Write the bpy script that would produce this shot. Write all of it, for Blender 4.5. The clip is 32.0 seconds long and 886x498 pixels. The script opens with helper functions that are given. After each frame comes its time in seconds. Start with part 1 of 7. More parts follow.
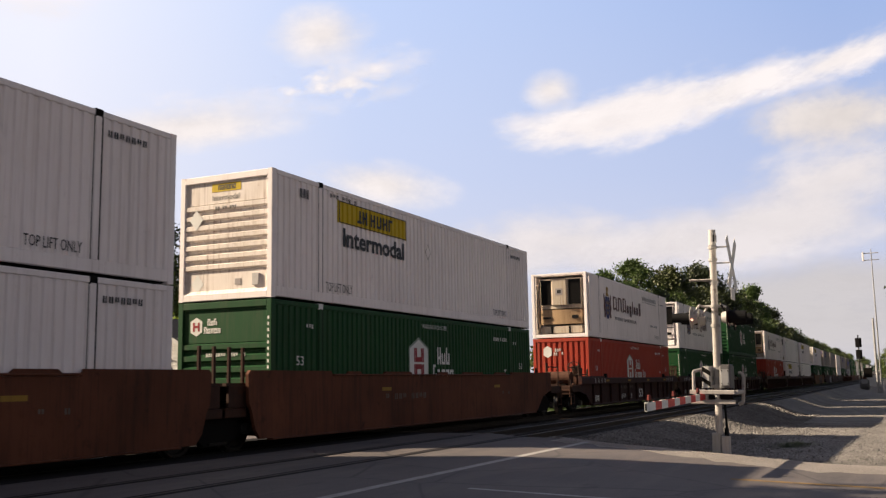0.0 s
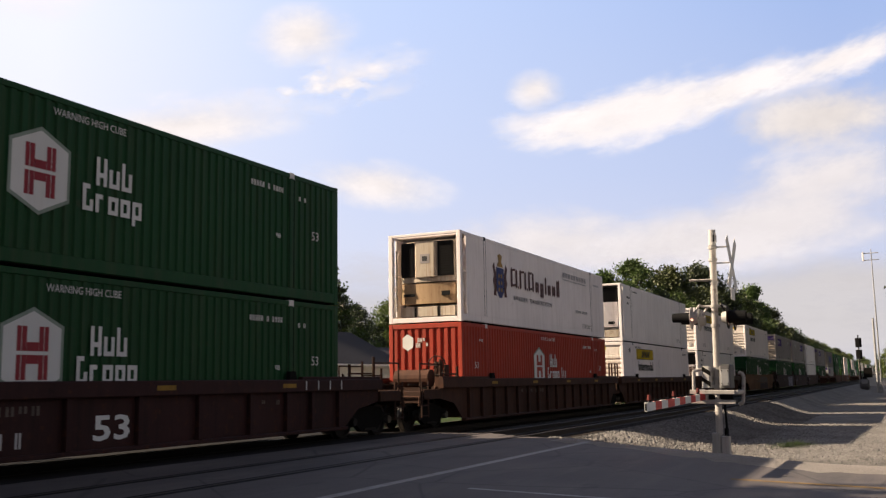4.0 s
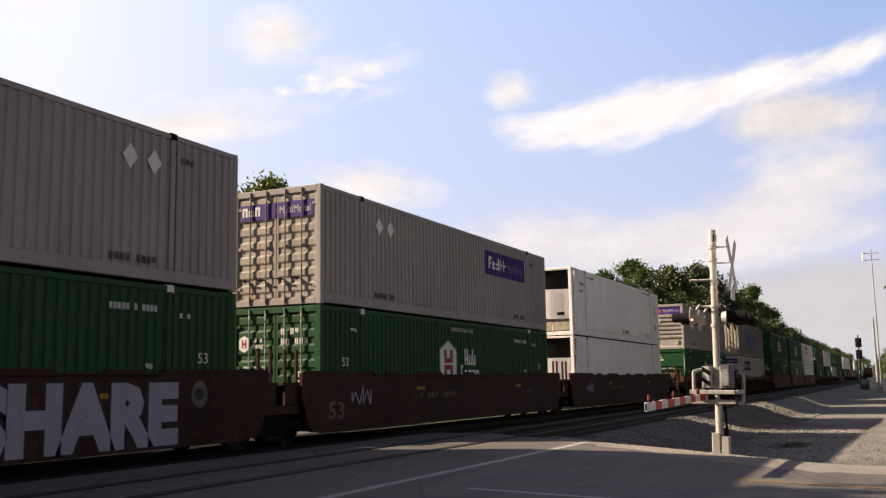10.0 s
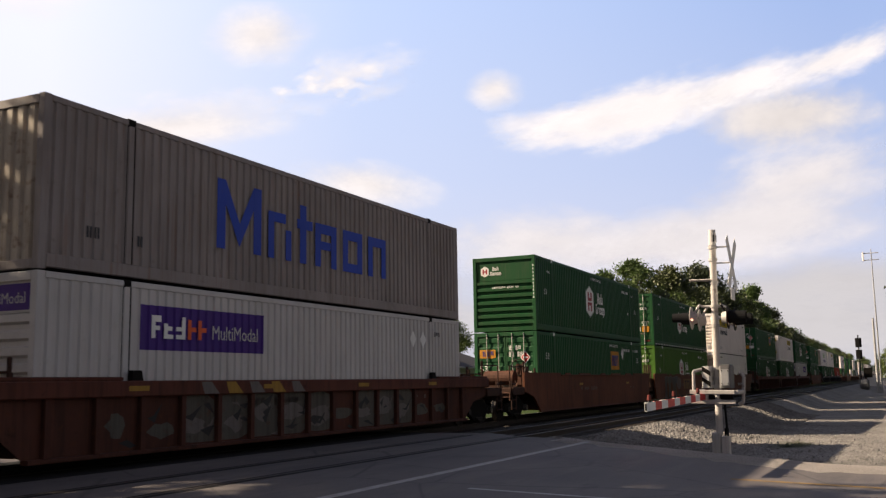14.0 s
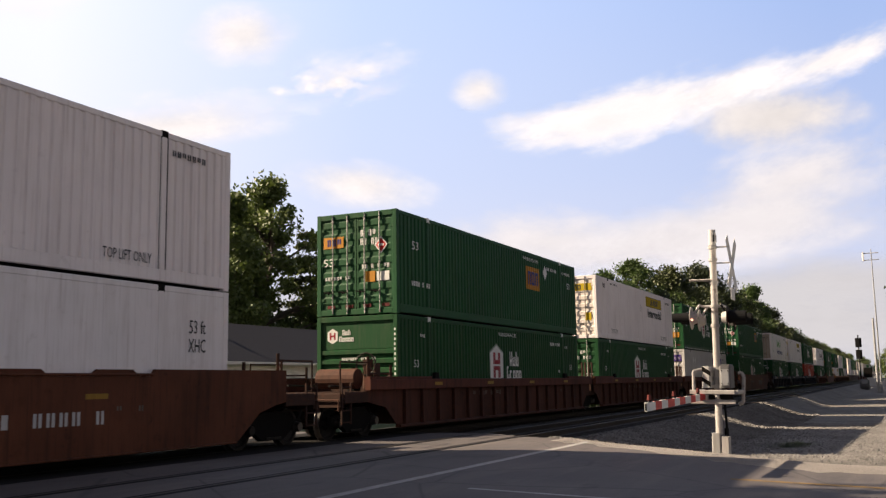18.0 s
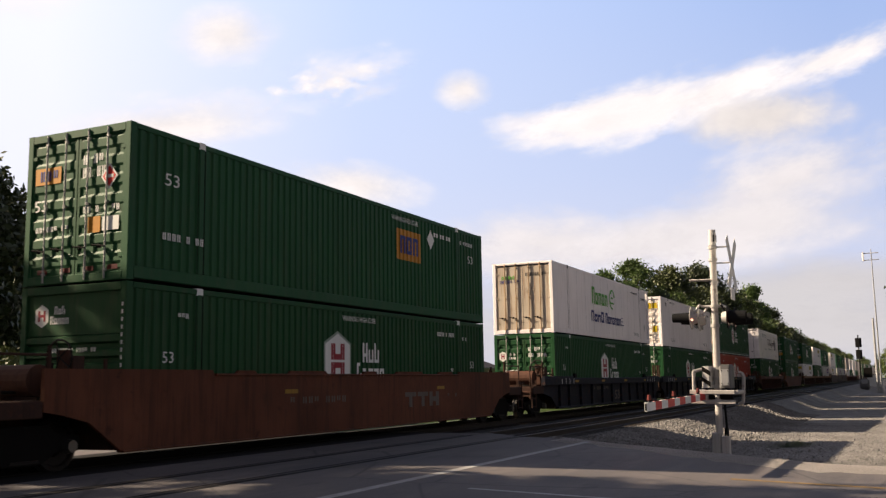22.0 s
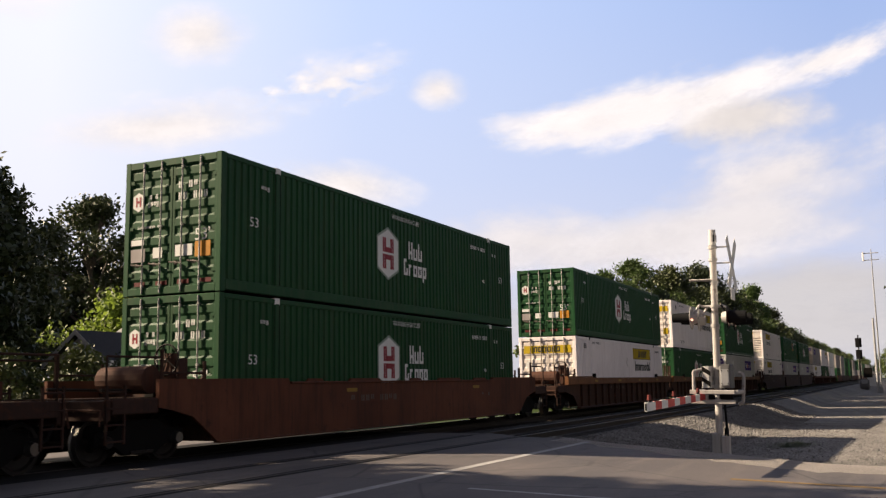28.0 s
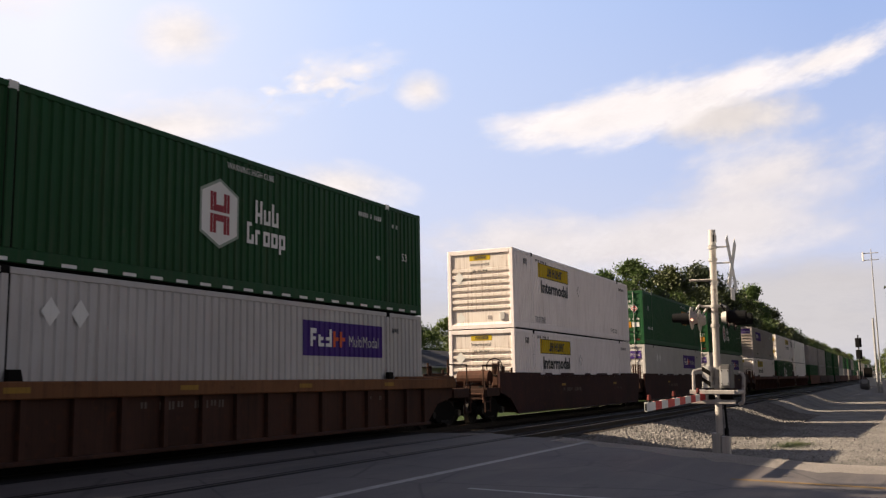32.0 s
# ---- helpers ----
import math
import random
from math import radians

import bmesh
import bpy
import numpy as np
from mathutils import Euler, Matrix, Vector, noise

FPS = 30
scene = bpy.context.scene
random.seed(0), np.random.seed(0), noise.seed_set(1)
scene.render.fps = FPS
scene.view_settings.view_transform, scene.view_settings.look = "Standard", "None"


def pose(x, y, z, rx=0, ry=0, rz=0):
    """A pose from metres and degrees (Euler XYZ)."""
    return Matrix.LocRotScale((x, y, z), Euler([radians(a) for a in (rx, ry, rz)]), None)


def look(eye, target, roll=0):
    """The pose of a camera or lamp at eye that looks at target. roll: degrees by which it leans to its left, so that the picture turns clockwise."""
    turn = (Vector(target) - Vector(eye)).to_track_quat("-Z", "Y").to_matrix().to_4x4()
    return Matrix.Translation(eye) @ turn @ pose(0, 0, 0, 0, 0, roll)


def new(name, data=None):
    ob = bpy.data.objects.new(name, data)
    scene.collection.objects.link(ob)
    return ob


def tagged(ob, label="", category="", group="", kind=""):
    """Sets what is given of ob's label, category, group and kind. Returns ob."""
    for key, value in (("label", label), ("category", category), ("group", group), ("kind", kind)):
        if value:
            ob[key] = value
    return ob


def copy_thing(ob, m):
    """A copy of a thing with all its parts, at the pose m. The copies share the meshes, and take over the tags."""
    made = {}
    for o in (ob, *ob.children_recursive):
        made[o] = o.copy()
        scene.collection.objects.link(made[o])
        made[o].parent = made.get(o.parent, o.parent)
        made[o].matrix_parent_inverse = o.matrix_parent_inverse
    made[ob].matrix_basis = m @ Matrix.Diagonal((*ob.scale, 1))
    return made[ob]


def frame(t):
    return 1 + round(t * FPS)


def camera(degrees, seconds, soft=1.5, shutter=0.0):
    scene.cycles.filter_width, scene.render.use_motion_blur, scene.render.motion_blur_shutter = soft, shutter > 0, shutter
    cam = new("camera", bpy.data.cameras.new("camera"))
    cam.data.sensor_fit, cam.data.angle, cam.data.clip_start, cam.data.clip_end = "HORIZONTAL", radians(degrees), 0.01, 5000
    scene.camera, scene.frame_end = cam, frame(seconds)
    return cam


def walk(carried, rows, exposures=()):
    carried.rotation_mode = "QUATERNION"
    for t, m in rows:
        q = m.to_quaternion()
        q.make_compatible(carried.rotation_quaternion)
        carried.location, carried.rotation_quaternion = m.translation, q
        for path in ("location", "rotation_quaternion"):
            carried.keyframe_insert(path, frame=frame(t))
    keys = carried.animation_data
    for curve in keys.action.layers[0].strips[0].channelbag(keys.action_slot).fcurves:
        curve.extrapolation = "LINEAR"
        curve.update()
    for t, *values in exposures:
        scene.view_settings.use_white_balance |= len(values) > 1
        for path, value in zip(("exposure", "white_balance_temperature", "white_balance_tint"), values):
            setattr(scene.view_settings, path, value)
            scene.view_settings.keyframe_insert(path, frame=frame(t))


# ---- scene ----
# Metres; x runs along the railway away from the crossing, y across it, rail tops at z = 0.
EYE = Vector((0.0, 0.0, 1.344))
YAW, PITCH, ROLL = radians(25.323), radians(8.046), -0.972
AHEAD = Vector((math.cos(YAW) * math.cos(PITCH), math.sin(YAW) * math.cos(PITCH), math.sin(PITCH)))
cam = camera(50.0, 32.0, soft=1.3, shutter=0.05)
STAND = look(EYE, EYE + AHEAD * 10, ROLL)
# the picture darkens and brightens a little as pale and dark loads pass
EXPOSURES = ((0.0, 1.14), (3.0, 1.22), (6.0, 1.16), (7.0, 1.06), (8.3, 1.07), (10.0, 1.26), (12.0, 1.22), (14.0, 1.23), (19.0, 1.29), (22.0, 1.26), (25.0, 1.16), (28.0, 1.23), (32.0, 1.20))
walk(cam, [(0.0, STAND), (32.0, STAND)], [(t, e, 7050, 13) for t, e in EXPOSURES])


def travelled(t):
    """How far the train has rolled after t seconds; it slows a little."""
    k = t / 32
    return 606.7175 * k + 2.5246 * k ** 2 - 39.536 * k ** 3 + 15.1961 * k ** 4


# ---- light ----
SUN_TO = Vector((-0.32, 1.0, 0.629)).normalized()
world = bpy.data.worlds.new("sky")
scene.world = world
world.use_nodes = True
wn = world.node_tree
wn.nodes.clear()
sky = wn.nodes.new("ShaderNodeTexSky")
sky.sky_type, sky.sun_disc = "NISHITA", False
sky.sun_elevation, sky.sun_rotation = radians(30.9), radians(-17.7)
sky.air_density, sky.dust_density, sky.ozone_density, sky.altitude = 1.0, 1.6, 1.5, 150
bg = wn.nodes.new("ShaderNodeBackground")
bg.inputs["Strength"].default_value = 0.0385
wo = wn.nodes.new("ShaderNodeOutputWorld")
haze = wn.nodes.new("ShaderNodeHueSaturation")      # half-clouded sky: paler than a clear one
haze.inputs["Saturation"].default_value, haze.inputs["Value"].default_value = 0.58, 1.0
wn.links.new(sky.outputs[0], haze.inputs["Color"])
tone = wn.nodes.new("ShaderNodeMix")                # morning cloud warms it a little
tone.data_type, tone.blend_type = "RGBA", "MULTIPLY"
tone.inputs[0].default_value, tone.inputs[7].default_value = 1.0, (1.05, 0.965, 0.975, 1)
wn.links.new(haze.outputs[0], tone.inputs[6])
wn.links.new(tone.outputs[2], bg.inputs["Color"])
wn.links.new(bg.outputs[0], wo.inputs["Surface"])
sun_data = bpy.data.lights.new("sun", "SUN")
sun_data.energy, sun_data.angle, sun_data.color = 5.0, radians(0.53), (1.0, 0.86, 0.66)
sun = new("sun", sun_data)
sun.matrix_world = look(SUN_TO * 200, (0, 0, 0))

# ---- materials ----
def shader(name):
    m = bpy.data.materials.new(name)
    m.use_nodes = True
    t = m.node_tree
    return m, t, t.nodes["Principled BSDF"]


def noise_of(t, scale, detail=4.0, stretch=(1, 1, 1), coord="Object", rough=0.55):
    c = t.nodes.new("ShaderNodeTexCoord")
    mp = t.nodes.new("ShaderNodeMapping")
    mp.inputs["Scale"].default_value = stretch
    n = t.nodes.new("ShaderNodeTexNoise")
    n.inputs["Scale"].default_value, n.inputs["Detail"].default_value = scale, detail
    n.inputs["Roughness"].default_value = rough
    t.links.new(c.outputs[coord], mp.inputs["Vector"])
    t.links.new(mp.outputs[0], n.inputs["Vector"])
    return n.outputs["Fac"]


def ramp_of(t, fac, stops):
    r = t.nodes.new("ShaderNodeValToRGB")
    e = r.color_ramp.elements
    while len(e) < len(stops):
        e.new(0.5)
    for el, (p, col) in zip(e, stops):
        el.position, el.color = p, (*col, 1)
    t.links.new(fac, r.inputs[0])
    return r.outputs[0]


def mixed(t, fac, a, b, mode="MIX"):
    m = t.nodes.new("ShaderNodeMix")
    m.data_type, m.blend_type = "RGBA", mode
    for sock, v in ((m.inputs[0], fac), (m.inputs[6], a), (m.inputs[7], b)):
        if isinstance(v, (int, float)):
            sock.default_value = v
        elif isinstance(v, tuple):
            sock.default_value = (*v, 1)
        else:
            t.links.new(v, sock)
    return m.outputs[2]


def bump_of(t, bsdf, height, strength, distance=0.01):
    b = t.nodes.new("ShaderNodeBump")
    b.inputs["Strength"].default_value, b.inputs["Distance"].default_value = strength, distance
    t.links.new(height, b.inputs["Height"])
    t.links.new(b.outputs[0], bsdf.inputs["Normal"])


def dim(c, k):
    return tuple(min(1, v * k) for v in c)


def paint(name, col, rough=0.45, dirt=0.35, grime=(0.10, 0.075, 0.055), rust=0.0, metal=0.0, fade=0.14, runs=0.0):
    """Weathered paint on steel: rain streaks, broad fading, specks of rust."""
    m, t, b = shader(name)
    streak = noise_of(t, 1.0, 5, (5.0, 5.0, 0.45))
    broad = noise_of(t, 0.55, 3)
    c = mixed(t, ramp_of(t, broad, [(0.3, (0, 0, 0)), (0.75, (1, 1, 1))]), dim(col, 1 - fade), dim(col, 1 + fade * 0.5))
    s = ramp_of(t, streak, [(0.50, (0, 0, 0)), (0.80, (dirt, dirt, dirt))])
    c = mixed(t, s, c, grime)
    fine = noise_of(t, 1.0, 4, (26.0, 26.0, 1.1), rough=0.65)
    c = mixed(t, ramp_of(t, fine, [(0.52, (0, 0, 0)), (0.78, (dirt * 0.8, dirt * 0.8, dirt * 0.8))]), c, grime)
    spot = ramp_of(t, noise_of(t, 3.2, 7, rough=0.7), [(0.60, (0, 0, 0)), (0.72, (dirt * 0.9, dirt * 0.9, dirt * 0.9))])
    c = mixed(t, spot, c, dim(grime, 0.8))
    if rust:
        sp = ramp_of(t, noise_of(t, 6.0, 6), [(0.62 - 0.12 * rust, (0, 0, 0)), (0.72, (1, 1, 1))])
        c = mixed(t, sp, c, mixed(t, 0.6, c, (0.09, 0.03, 0.013)))
    if runs:
        # rust runs: narrow upright trails, gathered in patches
        trail = ramp_of(t, noise_of(t, 1.0, 3, (13.0, 13.0, 0.30), rough=0.5), [(0.57, (0, 0, 0)), (0.68, (runs, runs, runs))])
        patch = ramp_of(t, noise_of(t, 0.9, 4, (1.0, 1.0, 0.8)), [(0.44, (0, 0, 0)), (0.62, (1, 1, 1))])
        c = mixed(t, mixed(t, patch, (0, 0, 0), trail), c, (0.19, 0.095, 0.05))
    t.links.new(c, b.inputs["Base Color"])
    b.inputs["Roughness"].default_value, b.inputs["Metallic"].default_value = rough + 0.12, metal
    b.inputs["Specular IOR Level"].default_value = 0.16
    bump_of(t, b, noise_of(t, 30, 3), 0.08, 0.004)
    return m


def plain(name, col, rough=0.6, metal=0.0):
    m, t, b = shader(name)
    n = noise_of(t, 9.0, 4)
    c = mixed(t, n, dim(col, 0.75), dim(col, 1.2))
    t.links.new(c, b.inputs["Base Color"])
    b.inputs["Roughness"].default_value, b.inputs["Metallic"].default_value = rough, metal
    if rough > 0.3:
        b.inputs["Specular IOR Level"].default_value = 0.25 if rough < 0.75 else 0.06
    return m


def glow(name, col, strength):
    m, t, b = shader(name)
    b.inputs["Base Color"].default_value = (*col, 1)
    b.inputs["Emission Color"].default_value = (*col, 1)
    b.inputs["Emission Strength"].default_value = strength
    return m


def gravel(name, a, b_, scale, coord="Object"):
    m, t, b = shader(name)
    c = t.nodes.new("ShaderNodeTexCoord")
    v = t.nodes.new("ShaderNodeTexVoronoi")
    v.inputs["Scale"].default_value = scale
    t.links.new(c.outputs[coord], v.inputs["Vector"])
    col = mixed(t, v.outputs["Color"], a, b_)
    col = mixed(t, ramp_of(t, noise_of(t, 0.35, 4), [(0.35, (0, 0, 0)), (0.7, (0.6, 0.6, 0.6))]), col, dim(a, 0.8))
    t.links.new(col, b.inputs["Base Color"])
    b.inputs["Roughness"].default_value = 0.9
    bump_of(t, b, v.outputs["Distance"], 0.9, 0.05)
    return m


def asphalt(name):
    m, t, b = shader(name)
    base = mixed(t, noise_of(t, 90, 3), (0.040, 0.0350, 0.0365), (0.082, 0.0715, 0.0735))
    broad = ramp_of(t, noise_of(t, 0.28, 5), [(0.36, (0, 0, 0)), (0.66, (1, 1, 1))])
    base = mixed(t, broad, base, (0.100, 0.084, 0.081))
    worn = ramp_of(t, noise_of(t, 1.0, 5, (0.25, 2.2, 1)), [(0.5, (0, 0, 0)), (0.75, (0.55, 0.55, 0.55))])
    base = mixed(t, worn, base, (0.140, 0.117, 0.106))
    oil = ramp_of(t, noise_of(t, 1.0, 4, (0.9, 2.6, 1), rough=0.6), [(0.60, (0, 0, 0)), (0.72, (0.6, 0.6, 0.6))])
    base = mixed(t, oil, base, (0.030, 0.027, 0.027))
    v = t.nodes.new("ShaderNodeTexVoronoi")
    v.feature = "DISTANCE_TO_EDGE"
    v.inputs["Scale"].default_value = 0.33
    c = t.nodes.new("ShaderNodeTexCoord")
    wob = t.nodes.new("ShaderNodeVectorMath")
    wob.operation = "ADD"
    nz = t.nodes.new("ShaderNodeTexNoise")
    nz.inputs["Scale"].default_value = 2.5
    t.links.new(c.outputs["Object"], wob.inputs[0])
    t.links.new(nz.outputs["Color"], wob.inputs[1])
    t.links.new(wob.outputs[0], v.inputs["Vector"])
    crack = ramp_of(t, v.outputs["Distance"], [(0.0, (0.7, 0.7, 0.7)), (0.012, (0, 0, 0))])
    base = mixed(t, crack, base, (0.022, 0.02, 0.02))
    t.links.new(base, b.inputs["Base Color"])
    b.inputs["Roughness"].default_value = 0.82
    bump_of(t, b, noise_of(t, 120, 2), 0.35, 0.006)
    return m


def leafage(name, a, b_, light=0.35):
    m, t, b = shader(name)
    g = t.nodes.new("ShaderNodeNewGeometry")
    col = mixed(t, g.outputs["Random Per Island"], a, b_)
    col = mixed(t, ramp_of(t, noise_of(t, 0.5, 3), [(0.35, (0, 0, 0)), (0.7, (0.7, 0.7, 0.7))]), col, dim(a, 0.55))
    oi = t.nodes.new("ShaderNodeObjectInfo")
    col = mixed(t, oi.outputs["Random"], col, mixed(t, 0.25, col, (0.16, 0.17, 0.03)))
    t.links.new(col, b.inputs["Base Color"])
    b.inputs["Roughness"].default_value = 0.55
    tr = t.nodes.new("ShaderNodeBsdfTranslucent")
    t.links.new(col, tr.inputs["Color"])
    mx = t.nodes.new("ShaderNodeMixShader")
    mx.inputs[0].default_value = light
    out = t.nodes["Material Output"]
    t.links.new(b.outputs[0], mx.inputs[1])
    t.links.new(tr.outputs[0], mx.inputs[2])
    t.links.new(mx.outputs[0], out.inputs["Surface"])
    return m


def bark(name, col):
    m, t, b = shader(name)
    n = noise_of(t, 4, 6, (3, 3, 0.6))
    t.links.new(mixed(t, n, dim(col, 0.5), dim(col, 1.3)), b.inputs["Base Color"])
    b.inputs["Roughness"].default_value = 0.9
    bump_of(t, b, n, 0.6, 0.03)
    return m


M = {
    "hexagon_green": paint("hexagon_green", (0.008, 0.060, 0.019), 0.42, 0.25),
    "light_green": paint("light_green", (0.050, 0.130, 0.018), 0.42, 0.25),
    "bright_green": paint("bright_green", (0.011, 0.072, 0.026), 0.42, 0.22),
    "red": paint("red", (0.38, 0.050, 0.030), 0.45, 0.3),
    "white": paint("white", (0.86, 0.795, 0.790), 0.4, 0.22, (0.36, 0.28, 0.24), 0.0, 0.0, 0.08, 0.22),
    "clean_white": paint("clean_white", (0.86, 0.815, 0.815), 0.35, 0.30, (0.4, 0.33, 0.28), 0.0, 0.0, 0.10, 0.22),
    "grey": paint("grey", (0.325, 0.295, 0.292), 0.45, 0.34, (0.19, 0.15, 0.13), 0.0, 0.0, 0.14, 0.22),
    "slate": paint("slate", (0.250, 0.222, 0.214), 0.5, 0.5, (0.12, 0.075, 0.05), 0.0, 0.0, 0.2, 0.45),
    "pale_grey": paint("pale_grey", (0.50, 0.485, 0.475), 0.45, 0.3, (0.28, 0.22, 0.17)),
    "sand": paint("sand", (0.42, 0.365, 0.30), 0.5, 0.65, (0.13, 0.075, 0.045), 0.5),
    "yellow": paint("yellow", (0.56, 0.395, 0.020), 0.45, 0.35, (0.22, 0.16, 0.05)),
    "reflector_yellow": paint("reflector_yellow", (0.30, 0.17, 0.03), 0.5, 0.6, (0.05, 0.035, 0.02)),
    "rod_steel": paint("rod_steel", (0.20, 0.175, 0.155), 0.5, 0.6, (0.06, 0.04, 0.03), 0.3),
    "black": plain("black_paint", (0.012, 0.012, 0.013), 0.8),
    "ink": plain("ink", (0.030, 0.032, 0.035), 0.55),
    "faded_lilac": paint("faded_lilac", (0.16, 0.125, 0.27), 0.5, 0.5, (0.08, 0.05, 0.16)),
    "crest_blue": plain("crest_blue", (0.022, 0.030, 0.13), 0.5),
    "crest_gold": plain("crest_gold", (0.30, 0.17, 0.035), 0.5),
    "white_worn": paint("white_worn", (0.80, 0.73, 0.68), 0.45, 0.42, (0.32, 0.21, 0.13), 0.0, 0.0, 0.14, 0.5),
    "grey_worn": paint("grey_worn", (0.37, 0.33, 0.30), 0.5, 0.55, (0.15, 0.09, 0.06), 0.0, 0.0, 0.22, 0.75),
    "badge_rim": paint("badge_rim", (0.26, 0.32, 0.27), 0.5, 0.4, (0.10, 0.12, 0.09)),
    "purple": paint("purple", (0.060, 0.025, 0.190), 0.45, 0.15),
    "orange_red": plain("orange_red", (0.65, 0.10, 0.03), 0.5),
    "blue": paint("blue", (0.020, 0.055, 0.36), 0.45, 0.2),
    "navy": plain("navy", (0.025, 0.03, 0.16), 0.5),
    "crest_red": plain("crest_red", (0.085, 0.026, 0.024), 0.5),
    "reefer_brown": paint("reefer_brown", (0.40, 0.27, 0.16), 0.5, 0.6, (0.14, 0.07, 0.035), 0.3),
    "gear_brown": paint("gear_brown", (0.046, 0.022, 0.0155), 0.65, 0.6, (0.008, 0.006, 0.005), 0.5),
    "tank_brown": paint("tank_brown", (0.080, 0.036, 0.024), 0.65, 0.6, (0.02, 0.012, 0.009), 0.4),
    "logo_red": plain("logo_red", (0.26, 0.02, 0.03), 0.5),
    "decal_white": paint("decal_white", (0.72, 0.72, 0.70), 0.45, 0.2, (0.4, 0.36, 0.3)),
    "lime": plain("lime", (0.09, 0.34, 0.05), 0.5),
    "orange": plain("orange", (0.46, 0.20, 0.022), 0.5),
    "car_brown": paint("car_brown", (0.042, 0.0143, 0.0122), 0.6, 0.6, (0.010, 0.007, 0.006), 0.5, 0.0, 0.4),
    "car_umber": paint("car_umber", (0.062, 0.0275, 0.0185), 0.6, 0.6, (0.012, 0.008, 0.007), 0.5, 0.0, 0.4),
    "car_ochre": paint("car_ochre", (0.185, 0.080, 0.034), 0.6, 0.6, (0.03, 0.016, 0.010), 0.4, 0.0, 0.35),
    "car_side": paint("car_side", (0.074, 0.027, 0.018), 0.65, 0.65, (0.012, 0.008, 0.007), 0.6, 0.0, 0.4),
    "car_amber": paint("car_amber", (0.165, 0.068, 0.024), 0.6, 0.62, (0.024, 0.012, 0.008), 0.5, 0.0, 0.4),
    "car_orange": paint("car_orange", (0.122, 0.041, 0.0205), 0.6, 0.65, (0.016, 0.009, 0.007), 0.5, 0.0, 0.4),
    "car_maroon": paint("car_maroon", (0.042, 0.016, 0.015), 0.55, 0.55, (0.009, 0.007, 0.007), 0.4, 0.0, 0.35),
    "car_rust": paint("car_rust", (0.105, 0.035, 0.023), 0.65, 0.65, (0.012, 0.007, 0.006), 0.6, 0.0, 0.4),
    "car_blue": paint("car_blue", (0.010, 0.010, 0.017), 0.55, 0.5, (0.007, 0.006, 0.006), 0.3, 0.0, 0.35),
    "dark_steel": plain("dark_steel", (0.009, 0.008, 0.0075), 0.8),
    "wheel_steel": plain("wheel_steel", (0.018, 0.014, 0.012), 0.6, 0.4),
    "bright_steel": plain("bright_steel", (0.12, 0.11, 0.10), 0.35, 0.8),
    "rail_steel": plain("rail_steel", (0.040, 0.030, 0.025), 0.6, 0.3),
    "galvanised": paint("galvanised", (0.36, 0.35, 0.34), 0.45, 0.4, (0.2, 0.17, 0.15), 0.0, 0.35),
    "silver_paint": paint("silver_paint", (0.42, 0.395, 0.38), 0.45, 0.5, (0.2, 0.15, 0.12), 0.25, 0.2),
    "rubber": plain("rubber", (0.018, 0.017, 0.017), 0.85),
    "tie_wood": plain("tie_wood", (0.028, 0.022, 0.018), 0.9),
    "reflector_red": plain("reflector_red", (0.10, 0.014, 0.012), 0.5),
    "gate_red": plain("gate_red", (0.55, 0.03, 0.03), 0.45),
    "lens_red": plain("lens_red", (0.10, 0.008, 0.006), 0.2),
    "lamp_lit": glow("lamp_lit", (1.0, 0.45, 0.32), 0.8),
    "graffiti_pale": paint("graffiti_pale", (0.135, 0.120, 0.112), 0.5, 0.85, (0.05, 0.035, 0.03), 0.2),
    "graffiti_drab": paint("graffiti_drab", (0.085, 0.078, 0.066), 0.55, 0.9, (0.03, 0.022, 0.018), 0.3),
    "faded_band": paint("faded_band", (0.125, 0.078, 0.050), 0.6, 0.75, (0.05, 0.026, 0.016), 0.4),
    "graffiti_lilac": paint("graffiti_lilac", (0.30, 0.285, 0.36), 0.5, 0.35, (0.12, 0.10, 0.11)),
    "faint_mark": paint("faint_mark", (0.13, 0.105, 0.09), 0.6, 0.7, (0.04, 0.025, 0.02)),
    "car_tan": paint("car_tan", (0.19, 0.105, 0.040), 0.6, 0.5, (0.06, 0.03, 0.02)),
    "graffiti_dark": plain("graffiti_dark", (0.012, 0.012, 0.014), 0.5),
    "reefer_tan": paint("reefer_tan", (0.50, 0.43, 0.35), 0.5, 0.55, (0.22, 0.11, 0.05), 0.0, 0.0, 0.2, 0.7),
    "line_white": paint("line_white", (0.36, 0.35, 0.345), 0.7, 0.7, (0.14, 0.13, 0.12)),
    "line_yellow": paint("line_yellow", (0.22, 0.14, 0.055), 0.7, 0.95, (0.07, 0.065, 0.06)),
    "asphalt": asphalt("asphalt"),
    "gravel": gravel("gravel", (0.080, 0.072, 0.066), (0.32, 0.297, 0.276), 17.0),
    # dark stone, darkened further to hold the shade of the train
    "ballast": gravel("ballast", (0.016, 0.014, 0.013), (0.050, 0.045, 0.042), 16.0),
    "stone": gravel("ballast_stone", (0.085, 0.078, 0.074), (0.27, 0.255, 0.245), 9.0),
    "sand_grit": gravel("sand_grit", (0.22, 0.195, 0.180), (0.40, 0.36, 0.335), 45.0),
    # tree shade on the grass is in this colour, a darker green
    "lawn": plain("lawn", (0.030, 0.046, 0.014), 0.9),
    "shingle": plain("shingle", (0.050, 0.049, 0.055), 0.85),
    "siding": paint("siding", (0.62, 0.61, 0.60), 0.6, 0.2, (0.4, 0.38, 0.36)),
